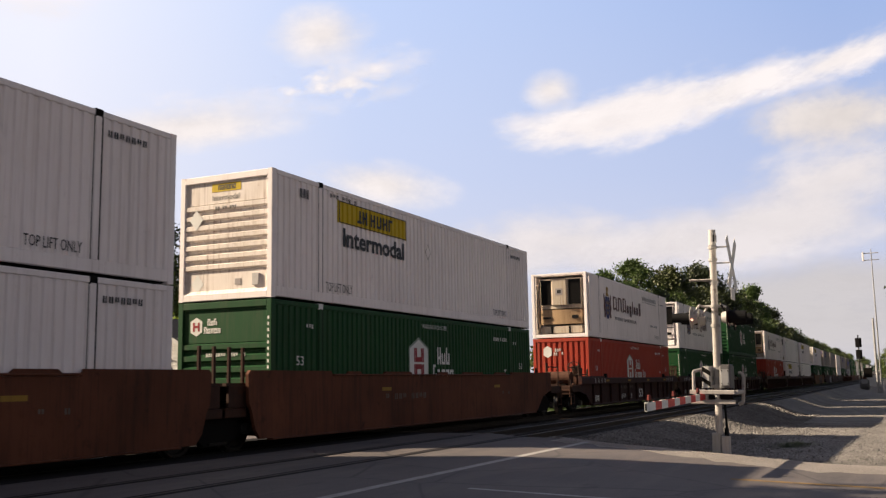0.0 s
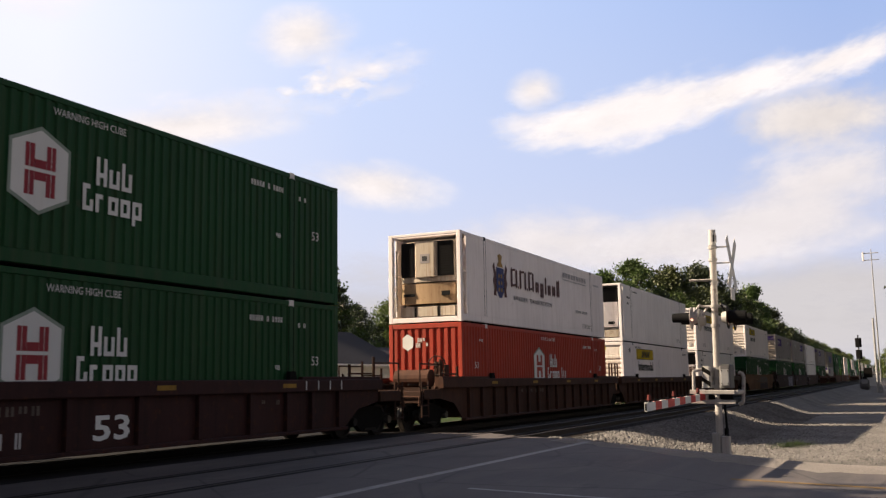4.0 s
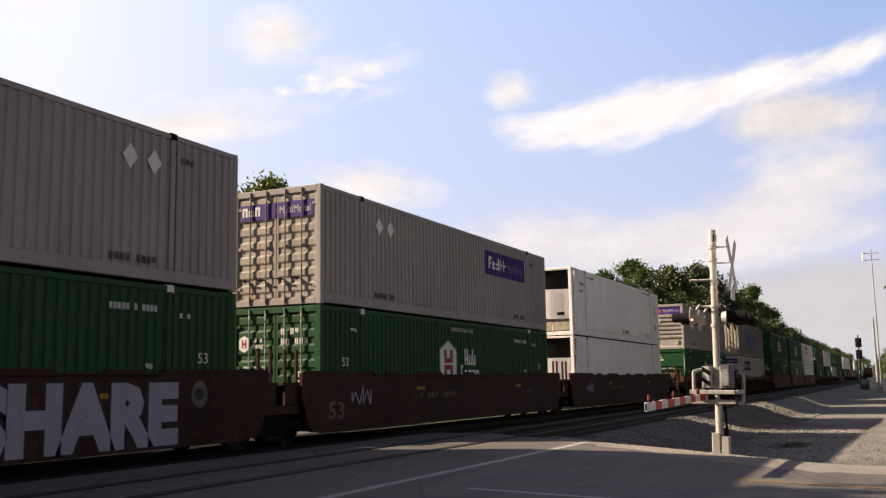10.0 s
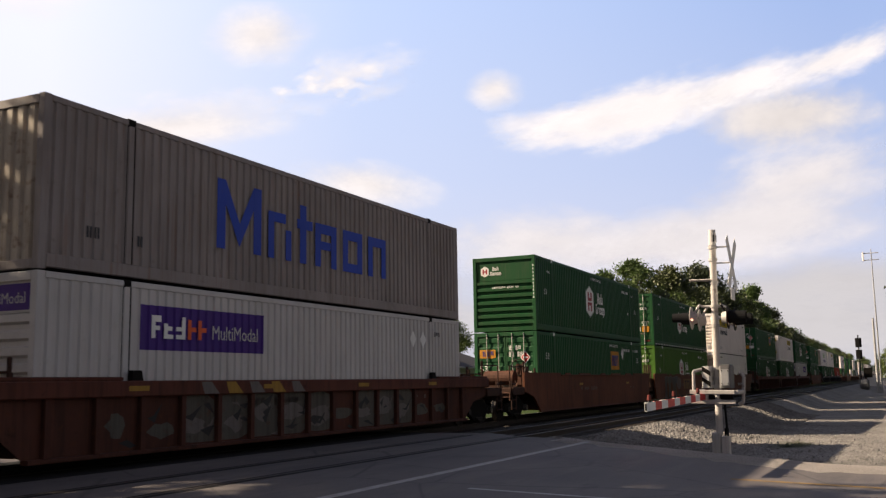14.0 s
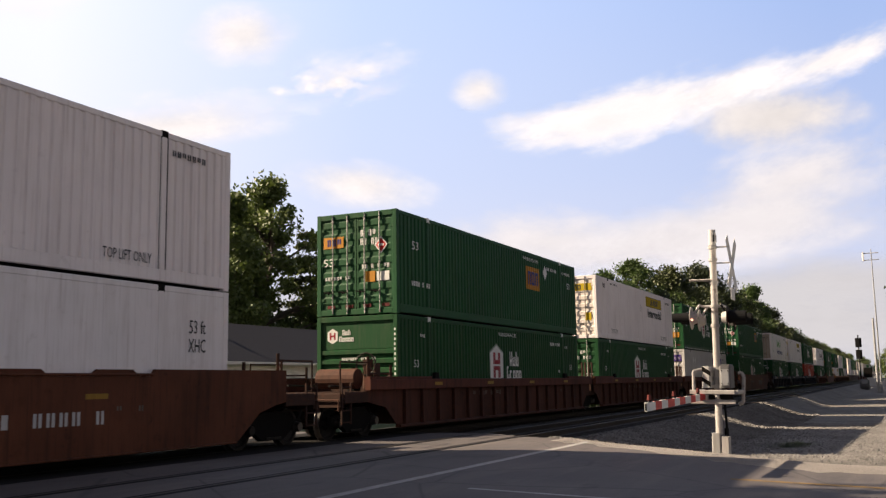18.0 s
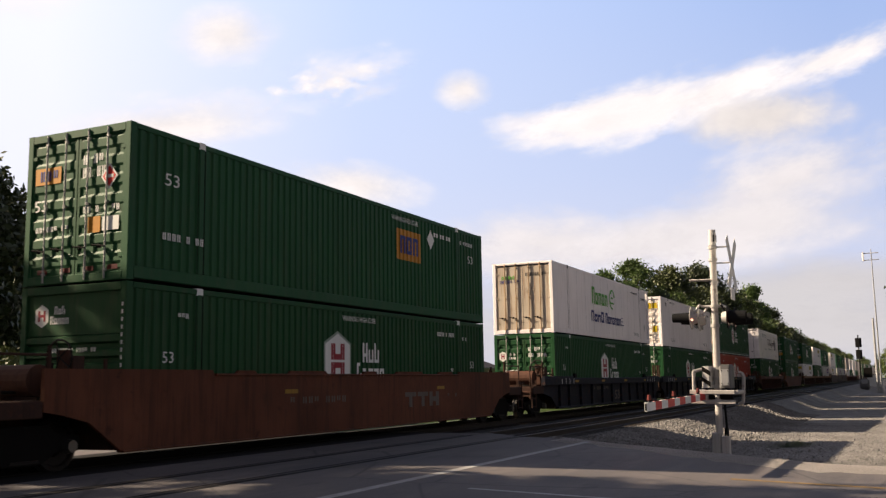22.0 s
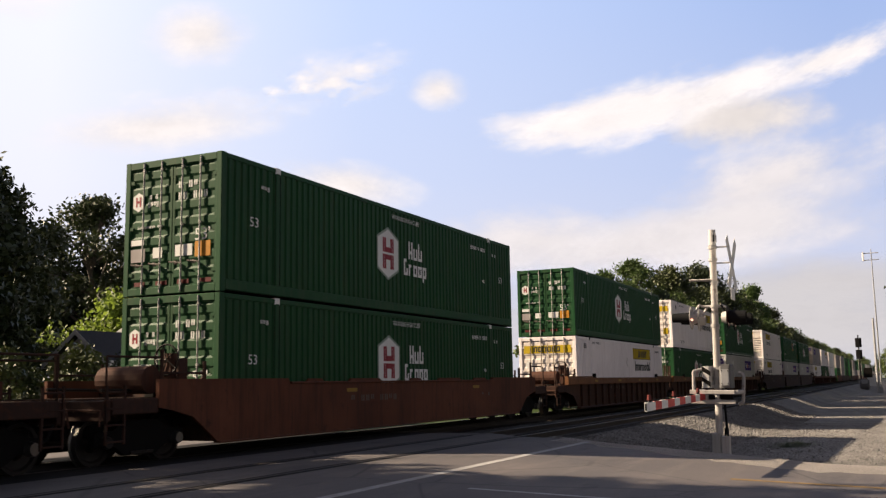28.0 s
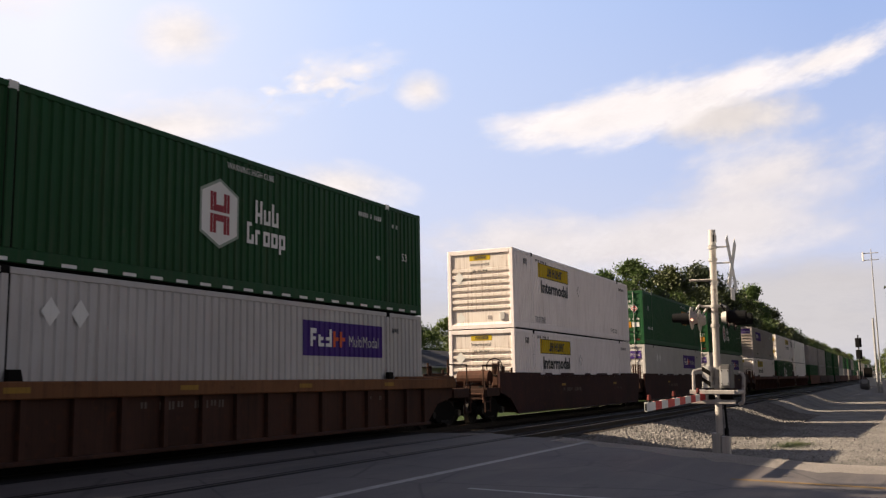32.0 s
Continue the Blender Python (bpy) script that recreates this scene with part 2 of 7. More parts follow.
    "siding_grey": paint("siding_grey", (0.30, 0.29, 0.29), 0.6, 0.2, (0.06, 0.06, 0.06)),
    "glass": plain("window_glass", (0.02, 0.022, 0.025), 0.08),
    # leaf_dark holds the dimness of backlit, shaded crowns in its colour
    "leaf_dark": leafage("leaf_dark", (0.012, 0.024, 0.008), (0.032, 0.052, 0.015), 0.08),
    "leaf_mid": leafage("leaf_mid", (0.045, 0.090, 0.020), (0.100, 0.150, 0.036), 0.24),
    "leaf_bright": leafage("leaf_bright", (0.120, 0.190, 0.025), (0.22, 0.30, 0.05), 0.45),
    "bark": bark("bark", (0.10, 0.08, 0.065)),
    "box_dark": plain("box_dark", (0.12, 0.118, 0.12), 0.6, 0.1),
    "rock_grey": plain("box_grey", (0.30, 0.30, 0.31), 0.5, 0.2),
    "concrete": paint("concrete", (0.42, 0.41, 0.39), 0.85, 0.4, (0.2, 0.19, 0.17)),
}


# ---- building blocks ----
class Shape:
    """Vertices and faces of one part."""

    def __init__(self):
        self.v, self.f = [], []

    def add(self, verts, faces):
        n = len(self.v)
        self.v += [tuple(p) for p in verts]
        self.f += [tuple(i + n for i in q) for q in faces]
        return self

    def box(self, x0, x1, y0, y1, z0, z1):
        return self.add([(x0, y0, z0), (x1, y0, z0), (x1, y1, z0), (x0, y1, z0), (x0, y0, z1), (x1, y0, z1), (x1, y1, z1), (x0, y1, z1)],
                        [(0, 3, 2, 1), (4, 5, 6, 7), (0, 1, 5, 4), (1, 2, 6, 5), (2, 3, 7, 6), (3, 0, 4, 7)])

    def slab(self, x0, x1, y0, y1, z0, z1, c=0.012):
        """A box whose long edges along x are chamfered."""
        p = [(y0 + c, z0), (y1 - c, z0), (y1, z0 + c), (y1, z1 - c), (y1 - c, z1), (y0 + c, z1), (y0, z1 - c), (y0, z0 + c)]
        return self.sweep_x(p, x0, x1)

    def post(self, x0, x1, y0, y1, z0, z1, c=0.012):
        """A box whose upright edges are chamfered."""
        p = [(x0 + c, y0), (x1 - c, y0), (x1, y0 + c), (x1, y1 - c), (x1 - c, y1), (x0 + c, y1), (x0, y1 - c), (x0, y0 + c)]
        n = len(p)
        self.add([(x, y, z0) for x, y in p] + [(x, y, z1) for x, y in p],
                 [(i, (i + 1) % n, n + (i + 1) % n, n + i) for i in range(n)] + [tuple(range(n))[::-1], tuple(range(n, 2 * n))])
        return self

    def sweep_x(self, prof, x0, x1):
        n = len(prof)
        return self.add([(x0, y, z) for y, z in prof] + [(x1, y, z) for y, z in prof],
                        [(i, (i + 1) % n, n + (i + 1) % n, n + i) for i in range(n)] + [tuple(range(n))[::-1], tuple(range(n, 2 * n))])

    def sweep_y(self, prof, y0, y1):
        """prof: (x, z) pairs."""
        n = len(prof)
        return self.add([(x, y0, z) for x, z in prof] + [(x, y1, z) for x, z in prof],
                        [(i, (i + 1) % n, n + (i + 1) % n, n + i) for i in range(n)] + [tuple(range(n))[::-1], tuple(range(n, 2 * n))])

    def rod(self, a, b, r, n=8, r2=None):
        a, b = Vector(a), Vector(b)
        r2 = r if r2 is None else r2
        d = (b - a).normalized()
        u = d.orthogonal().normalized()
        w = d.cross(u)
        ring = [(u * math.cos(k * math.tau / n) + w * math.sin(k * math.tau / n)) for k in range(n)]
        return self.add([a + p * r for p in ring] + [b + p * r2 for p in ring],
                        [(i, (i + 1) % n, n + (i + 1) % n, n + i) for i in range(n)] + [tuple(range(n))[::-1], tuple(range(n, 2 * n))])

    def lathe_y(self, prof, n=20, cx=0.0, cz=0.0):
        """A wheel-like body about the y axis; prof: (y, r) pairs."""
        k = len(prof)
        vs = [(cx + r * math.cos(j * math.tau / n), y, cz + r * math.sin(j * math.tau / n)) for j in range(n) for y, r in prof]
        fs = [(j * k + i, j * k + i + 1, (j + 1) % n * k + i + 1, (j + 1) % n * k + i) for j in range(n) for i in range(k - 1)]
        return self.add(vs, fs)

    def waves_x(self, x0, x1, y, depth, z0, z1, pitch=0.23, phase=0.0, lift=0.0):
        """A sheet with upright corrugations between x0 and x1; its ridges lie at y, its valleys at y + depth."""
        xs, k = [], math.floor((x0 - phase) / pitch)
        while phase + k * pitch < x1:
            b = phase + k * pitch
            xs += [(b, 0), (b + pitch * 0.42, 0), (b + pitch * 0.54, 1), (b + pitch * 0.88, 1)]
            k += 1
        xs.append((phase + k * pitch, 0))

        def at(x):
            for (a, p), (b, q) in zip(xs, xs[1:]):
                if a <= x <= b:
                    return p + (q - p) * (x - a) / max(1e-9, b - a)
            return 0
        cut = [(x0, at(x0))] + [p for p in xs if x0 < p[0] < x1] + [(x1, at(x1))]
        n = len(cut)
        vs = [(x, y + p * depth + lift, z) for z in (z0, z1) for x, p in cut]
        return self.add(vs, [(i, i + 1, n + i + 1, n + i) for i in range(n - 1)])

    def waves_z(self, x, depth, y0, y1, z0, z1, n):
        """A sheet facing -x with n level ribs between z0 and z1."""
        h = (z1 - z0) / n
        prof = []
        for k in range(n):
            b = z0 + k * h
            prof += [(b, depth), (b + h * 0.30, depth), (b + h * 0.45, 0), (b + h * 0.86, 0)]
        prof.append((z1, depth))
        m = len(prof)
        return self.add([(x + d, y, z) for y in (y0, y1) for z, d in prof], [(i, i + 1, m + i + 1, m + i) for i in range(m - 1)])

    def mirrored(self):
        """The same shape with x turned round."""
        s = Shape()
        s.v, s.f = [(-x, y, z) for x, y, z in self.v], [q[::-1] for q in self.f]
        return s

    def mesh(self, name, mat, smooth=False):
        me = bpy.data.meshes.new(name)
        me.from_pydata(self.v, [], self.f)
        me.materials.append(M[mat] if isinstance(mat, str) else mat)
        if smooth:
            me.shade_smooth()
        return me


def part(name, shape, mat, parent, label="", smooth=False):
    """One mesh under a thing or under a part; shape: a Shape or a ready mesh."""
    me = shape.mesh(name, mat, smooth) if isinstance(shape, Shape) else shape
    ob = new(name, me)
    ob.parent = parent
    if label:
        tagged(ob, label)
    return ob


def thing(name, label, category, group="", kind="", at=None):
    ob = new(name)
    ob.empty_display_size = 0.2
    tagged(ob, label, category, group, kind)
    if at is not None:
        ob.matrix_world = at
    return ob


def solid(name, shape, mat, label, category="", group="", kind="", smooth=False):
    return tagged(new(name, shape.mesh(name, mat, smooth)), label, category, group, kind)


_words = {}


def lettering(text, x0, x1, z0, z1, y, mat, facing=-1, bold=0.0):
    """Words as a thin mesh on a plane of constant y (facing -y), or of constant x when facing is 'x': fitted to the box."""
    if (text, bold) not in _words:
        cu = bpy.data.curves.new("text", "FONT")
        cu.body, cu.resolution_u, cu.offset = text, 2, bold
        tmp = new("text", cu)
        me = bpy.data.meshes.new_from_object(tmp.evaluated_get(bpy.context.evaluated_depsgraph_get()))
        bpy.data.objects.remove(tmp)
        co = [v.co.copy() for v in me.vertices]
        _words[text, bold] = ([(c.x, c.y) for c in co], [tuple(p.vertices) for p in me.polygons])
        bpy.data.meshes.remove(me)
    pts, faces = _words[text, bold]
    ax, bx = min(p[0] for p in pts), max(p[0] for p in pts)
    az, bz = min(p[1] for p in pts), max(p[1] for p in pts)
    s = Shape()
    if facing == "x":
        s.add([(y, x1 + (p[0] - ax) / (bx - ax) * (x0 - x1), z0 + (p[1] - az) / (bz - az) * (z1 - z0)) for p in pts], faces)
    else:
        s.add([(x0 + (p[0] - ax) / (bx - ax) * (x1 - x0), y, z0 + (p[1] - az) / (bz - az) * (z1 - z0)) for p in pts], faces)
    return s


def bars(s, x0, x1, z0, z1, y, n, seed=0, facing=-1):
    """Unreadable writing: n characters as pairs of upright bars in a box; a thin relief."""
    r = random.Random(seed)
    w = (x1 - x0) / n
    for k in range(n):
        if r.random() < 0.12 and 0 < k < n - 1:
            continue
        zz = z0 + (z1 - z0) * (0.0 if r.random() < 0.8 else 0.25)
        for q in (0.04, 0.44):
            a, b = x0 + (k + q) * w, x0 + (k + q + 0.24) * w
            if facing == "x":
                s.box(y - 0.003, y, a, b, zz, z1)
            else:
                s.box(a, b, y - 0.003, y, zz, z1)
    return s


def diamond(s, cx, cz, r, y, facing=-1):
    q = [(cx, cz - r), (cx + r * 0.8, cz), (cx, cz + r), (cx - r * 0.8, cz)]
    if facing == "x":
        s.add([(y, a, b) for a, b in q], [(0, 3, 2, 1)])
    else:
        s.add([(a, y, b) for a, b in q], [(0, 1, 2, 3)])
    return s


# ---- containers ----
L53, WID, HGT = 16.15, 2.59, 2.896
HX, HY = L53 / 2, WID / 2
FACE = -HY - 0.006        # plane of the markings on the side towards the road


def frame_parts(ob, mat, smooth_side=False):
    """Posts, rails, side walls, roof and floor of a 53-foot container."""
    for sx in (-1, 1):
        for sy in (-1, 1):
            x, y = sx * (HX - 0.085), sy * (HY - 0.07)
            part("corner_post", Shape().post(x - 0.085, x + 0.085, y - 0.07, y + 0.07, 0.0, HGT), mat, ob)
        part("end_header", Shape().slab_y(sx * HX - 0.11 * (sx > 0), sx * HX + 0.11 * (sx < 0), -HY + 0.141, HY - 0.141, HGT - 0.16, HGT - 0.004), mat, ob)
        part("end_sill", Shape().slab_y(sx * HX - 0.11 * (sx > 0), sx * HX + 0.11 * (sx < 0), -HY + 0.141, HY - 0.141, 0.004, 0.16), mat, ob)
    for sy in (-1, 1):
        ya, yb = sorted((sy * HY, sy * (HY - 0.09)))
        part("top_rail", Shape().slab(-HX + 0.171, HX - 0.171, ya, yb, HGT - 0.115, HGT - 0.004), mat, ob)
        part("bottom_rail", Shape().slab(-HX + 0.171, HX - 0.171, ya, yb, 0.034, 0.26), mat, ob)
        s = Shape()
        d = -sy * 0.036
        y = sy * (HY - 0.004)
        if smooth_side:
            yy = sorted((y, y - sy * 0.05))
            s.box(-HX + 0.171, HX - 0.171, yy[0], yy[1], 0.262, HGT - 0.117)
            for k in range(-5, 6) if sy < 0 else ():
                s.box(k * 1.17 - 0.009, k * 1.17 + 0.009, y - 0.003, y, 0.262, HGT - 0.117)
        elif sy > 0:
            s.waves_x(-HX + 0.171, HX - 0.171, y, d, 0.262, HGT - 0.117)
        else:
            for a, b in ((-HX + 0.171, -6.205), (6.205, HX - 0.171)):
                part("side_panel", Shape().waves_x(a, b, y, d, 0.262, HGT - 0.117), mat, ob)
            s.waves_x(-5.985, 5.985, y, d, 0.262, HGT - 0.117)
        part("side_wall", s, mat, ob)
        for sx in (-1, 1):
            x = sx * 6.095
            if sy < 0:
                part("lift_post", Shape().post(x - 0.078, x + 0.078, *sorted((sy * (HY + 0.004), sy * (HY - 0.10))), 0.262, HGT - 0.117, 0.016), mat, ob)
            # black strips put the shade of the grooves beside the post into colour
            for q in (-0.096, 0.096) if sy < 0 else ():
                part("post_seal", Shape().box(x + q - 0.011, x + q + 0.011, *sorted((sy * (HY - 0.010), sy * (HY - 0.05))), 0.262, HGT - 0.117), "dark_steel", ob)
            part("lift_casting", Shape().post(x - 0.10, x + 0.10, *sorted((sy * (HY + 0.003), sy * (HY - 0.16))), HGT - 0.13, HGT + 0.012)
                 .box(x - 0.045, x + 0.045, *sorted((sy * (HY + 0.006), sy * (HY - 0.05))), HGT - 0.09, HGT - 0.04),
                 "dark_steel" if mat in ("white", "grey", "slate", "sand", "pale_grey", "clean_white") else "decal_white", ob)
    roof = Shape()
    roof.box(-HX + 0.12, HX - 0.12, -HY + 0.095, HY - 0.095, HGT - 0.06, HGT - 0.03)
    for k in range(-18, 19):
        roof.box(k * 0.42 - 0.08, k * 0.42 + 0.08, -HY + 0.12, HY - 0.12, HGT - 0.029, HGT - 0.012)
    part("roof", roof, mat, ob)
    part("floor", Shape().box(-HX + 0.12, HX - 0.12, -HY + 0.095, HY - 0.095, 0.02, 0.14), "dark_steel", ob)


def slab_y(self, x0, x1, y0, y1, z0, z1):
    c = 0.012
    return self.sweep_y([(x0 + c, z0), (x1 - c, z0), (x1, z0 + c), (x1, z1 - c), (x1 - c, z1), (x0 + c, z1), (x0, z1 - c), (x0, z0 + c)], y0, y1)


Shape.slab_y = slab_y


def end_ribbed(ob, mat, style, turned):
    """The closed front end: level ribs, with a plain panel on top for a badge. turned: it faces +x."""
    def put(name, s, m, label=""):
        return part(name, s.mirrored() if turned else s, m, ob, label)
    x, a, b = -HX + 0.03, -HY + 0.141, HY - 0.141
    top = 2.23 if style != "hexagon" else 1.98
    s = Shape()
    s.box(x + 0.02, x + 0.07, a, b, top, HGT - 0.161)
    put("badge_panel", s, mat)
    low = 0.62 if style != "hexagon" else 0.16
    n = 6 if style == "violet" else 7
    put("front_wall", Shape().waves_z(x - 0.012, 0.075, a, b, low, top, n), mat)
    if style != "hexagon":
        s = Shape().box(x + 0.03, x + 0.06, a, b, 0.161, low)
        s.add([(x - 0.012, a, 0.161), (x - 0.012, b, 0.161), (x + 0.03, b, 0.235), (x + 0.03, a, 0.235)], [(0, 1, 2, 3)])
        put("kick_panel", s, mat)
        put("document_box", Shape().post(x - 0.02, x + 0.028, -0.93, -0.75, 0.30, 0.56), "pale_grey" if style == "yellowtag" else mat)
    y = x + 0.014
    if turned:
        return
    if style == "yellowtag":
        part("badge", Shape().box(y, y + 0.006, -0.40, 0.42, 2.50, 2.69), "yellow", ob, "yellow badge plate")
        part("badge_mark", strokes(Shape(), -0.27, 0.24, 2.54, 2.655, y, (1, 1, 1, 1, 1, 1), 0.022, "x"), "ink", ob)
        part("lettering", lettering("Intermodal", -0.36, 0.40, 2.30, 2.43, y - 0.002, "ink", "x"), "ink", ob, "dark lettering")
        part("placard_holder", diamond(Shape(), 0.83, 1.88, 0.24, x - 0.02, "x"), "decal_white", ob)
        part("placard_holder", diamond(Shape(), 0.80, 0.40, 0.22, x + 0.025, "x"), "decal_white", ob)
        part("marking", bars(Shape(), -0.30, 0.30, 2.06, 2.15, x - 0.02, 9, 5, "x"), "ink", ob)
        part("label_plate", Shape().box(x + 0.02, x + 0.028, -0.42, -0.26, 0.33, 0.47), "grey", ob)
    if style == "violet":
        part("badge", Shape().box(y, y + 0.006, -1.10, 1.10, 2.27, 2.70), "purple", ob, "purple badge panel")
        part("badge_mark", strokes(Shape(), 0.40, 0.96, 2.36, 2.60, y, (1, 0.72, 1), 0.055, "x"), "decal_white", ob)
        part("badge_mark", strokes(Shape(), 0.07, 0.40, 2.36, 2.60, y, (1, 0.72), 0.055, "x"), "orange_red", ob)
        part("lettering", lettering("MultiModal", -1.0, 0.0, 2.38, 2.56, y - 0.002, "pale_grey", "x"), "pale_grey", ob, "pale lettering")
        part("placard_holder", diamond(Shape(), 0.86, 1.82, 0.23, x - 0.03, "x"), "pale_grey" if mat == "grey_worn" else "grey", ob)
        part("placard_holder", diamond(Shape(), 0.30, 1.86, 0.23, x - 0.03, "x"), "pale_grey" if mat == "grey_worn" else "grey", ob)
    if style == "hexagon":
        h = [(0.0, 0.215), (0.165, 0.12), (0.165, -0.12), (0.0, -0.215), (-0.165, -0.12), (-0.165, 0.12)]
        s = Shape().add([(y, 0.80 + a, 2.35 + b) for a, b in h], [tuple(range(6))[::-1]])
        part("badge", s, "decal_white", ob, "white hexagonal badge")
        s = Shape()
        for a in (0.87, 0.73):
            s.box(y - 0.004, y - 0.001, a - 0.026, a + 0.026, 2.25, 2.45)
        s.box(y - 0.004, y - 0.001, 0.757, 0.843, 2.33, 2.38)
        part("badge_mark", s, "logo_red", ob)
        s = strokes(strokes(Shape(), 0.20, 0.48, 2.37, 2.52, y, (1, 0.7, -1), 0.026, "x"), 0.10, 0.58, 2.19, 2.34, y, (1, 0.75, 0.75, 0.75, 0.75), 0.026, "x")
        part("wordmark", s, "decal_white", ob)
        s = bars(Shape(), -0.6, 0.5, 1.66, 1.74, x - 0.02, 16, 4, "x")
        s2 = Shape()
        for k in range(10):
            s2.box(-HX - 0.003, -HX, -1.235, -1.195, 2.45 - k * 0.135, 2.52 - k * 0.135)
        part("marking", s, "decal_white", ob)
        part("number_bars", s2, "decal_white", ob)


def end_upright(ob, mat, turned, logo=False):
    """A closed end with upright corrugations."""
    s, a, b, n = Shape(), -HY + 0.141, HY - 0.141, 9
    x, w = -HX + 0.02, (2 * HY - 0.282) / 9
    p = []
    for k in range(n):
        y = a + k * w
        p += [(y, 0.05), (y + w * 0.3, 0.05), (y + w * 0.42, 0.0), (y + w * 0.88, 0.0)]
    p.append((b, 0.05))
    m = len(p)
    s.add([(x + d, y, z) for z in (0.161, HGT - 0.161) for y, d in p], [(i, i + 1, m + i + 1, m + i) for i in range(m - 1)])
    part("front_wall", s.mirrored() if turned else s, mat, ob)
    if logo and not turned:
        y = x - 0.006
        h = [(0.0, 0.27), (0.19, 0.15), (0.19, -0.15), (0.0, -0.27), (-0.19, -0.15), (-0.19, 0.15)]
        part("badge", Shape().add([(y, 0.62 + a_, 2.30 + b_) for a_, b_ in h], [tuple(range(6))[::-1]]), "decal_white", ob, "white hexagonal badge")
        part("wordmark", bars(bars(Shape(), 0.0, 0.30, 2.30, 2.44, y, 3, 1, "x"), -0.1, 0.36, 2.14, 2.28, y, 5, 2, "x"), "decal_white", ob)


def end_doors(ob, mat, style, turned):
    """Two door leaves with level ribs, four locking rods, hinges and handles."""
    def put(name, s, m, label="", under=None):
        return part(name, s.mirrored() if turned else s, m, under or ob, label)
    x = -HX + 0.03
    leaf = {}
    for sy in (-1, 1):
        a, b = sorted((sy * 0.012, sy * (HY - 0.141)))
        s = Shape()
        if style in ("smooth", "coolbox"):
            s.box(x, x + 0.05, a, b, 0.165, HGT - 0.165)
        else:
            s.waves_z(x - 0.005, 0.022, a + 0.05, b - 0.05, 0.19, HGT - 0.19, 7)
            s.box(x - 0.006, x + 0.05, a, a + 0.05, 0.165, HGT - 0.165).box(x - 0.006, x + 0.05, b - 0.05, b, 0.165, HGT - 0.165)
            s.box(x - 0.005, x + 0.05, a + 0.051, b - 0.051, 0.165, 0.19).box(x - 0.005, x + 0.05, a + 0.051, b - 0.051, HGT - 0.19, HGT - 0.165)
            s.box(x + 0.052, x + 0.06, a, b, 0.165, HGT - 0.165)
        leaf[sy] = put("door_leaf", s, mat)
        for z in () if turned else (0.45, 1.45, 2.45):
            h = Shape().box(x - 0.022, x - 0.007, *sorted((sy * (HY - 0.14), sy * (HY - 0.24))), z - 0.035, z + 0.035)
            put("hinge", h, "dark_steel" if style == "smooth" else mat, "", leaf[sy])
        for q in (0.28, 0.76):
            y = sy * q
            r = Shape().rod((x - 0.045, y, 0.04), (x - 0.045, y, HGT - 0.04), 0.018 if style not in ("smooth", "coolbox") else 0.022, 8)
            for z in (0.2, 1.45, 2.68):
                r.box(x - 0.06, x - 0.007, y - 0.024, y + 0.024, z - 0.025, z + 0.025)
            put("lock_rod", r, "galvanised" if style in ("hexagon", "orangetag", "hexagon_red") else "rod_steel" if style not in ("smooth", "coolbox") else "reefer_brown", "", leaf[sy])
            if turned:
                continue
            g = Shape().rod((x - 0.09, y - 0.04, 0.62), (x - 0.10, y + 0.26, 0.66), 0.016, 6).box(x - 0.08, x - 0.02, y + 0.11, y + 0.16, 0.60, 0.68)
            put("door_handle", g, "dark_steel" if style != "hexagon" else "rod_steel", "", leaf[sy])
    if turned:
        return
    y = x - 0.012
    if style == "yellowtag":
        part("badge", Shape().box(y - 0.004, y, -1.08, -0.03, 2.20, 2.53).box(y - 0.004, y, 0.03, 1.08, 2.20, 2.53), "yellow", ob, "yellow badge panel")
        part("badge_mark", strokes(Shape(), -0.60, 0.62, 2.25, 2.48, y - 0.006, (1, 1, 1, 1, 1, 1), 0.05, "x"), "ink", ob)
        part("label_plate", Shape().box(y - 0.004, y, -1.02, -0.72, 0.82, 1.18), "yellow", ob)
        part("placard_holder", diamond(Shape(), 0.86, 1.72, 0.20, y, "x"), "decal_white", ob)
        part("placard_holder", diamond(Shape(), 0.86, 0.85, 0.22, y, "x"), "decal_white", ob)
    if style == "violet":
        part("badge", Shape().box(y - 0.004, y, -1.08, -0.03, 2.15, 2.55).box(y - 0.004, y, 0.03, 1.08, 2.15, 2.55), "purple", ob, "purple badge panel")
        part("badge_mark", strokes(Shape(), 0.45, 1.02, 2.25, 2.48, y - 0.006, (1, 0.72, 1), 0.055, "x"), "decal_white", ob)
        part("lettering", lettering("MultiModal", -1.0, -0.1, 2.26, 2.44, y - 0.008, "pale_grey", "x"), "pale_grey", ob, "pale lettering")
    if style in ("hexagon", "hexagon_red"):
        h = [(0.0, 0.21), (0.15, 0.12), (0.15, -0.12), (0.0, -0.21), (-0.15, -0.12), (-0.15, 0.12)]
        part("badge", Shape().add([(y, 0.93 + a, 2.02 + b) for a, b in h], [tuple(range(6))[::-1]]), "decal_white", ob, "white hexagonal badge")
        part("badge_mark", Shape().box(y - 0.004, y - 0.001, 0.96, 1.0, 1.92, 2.13).box(y - 0.004, y - 0.001, 0.86, 0.90, 1.92, 2.13).box(y - 0.004, y - 0.001, 0.9, 0.96, 2.0, 2.05), "logo_red", ob)
        s = bars(bars(Shape(), 0.40, 0.65, 2.02, 2.15, y, 3, 2, "x"), 0.38, 0.68, 1.88, 2.0, y, 4, 5, "x")
        bars(bars(s, -0.66, -0.12, 2.22, 2.37, y, 4, 6, "x"), -0.92, -0.12, 1.98, 2.13, y, 6, 7, "x")
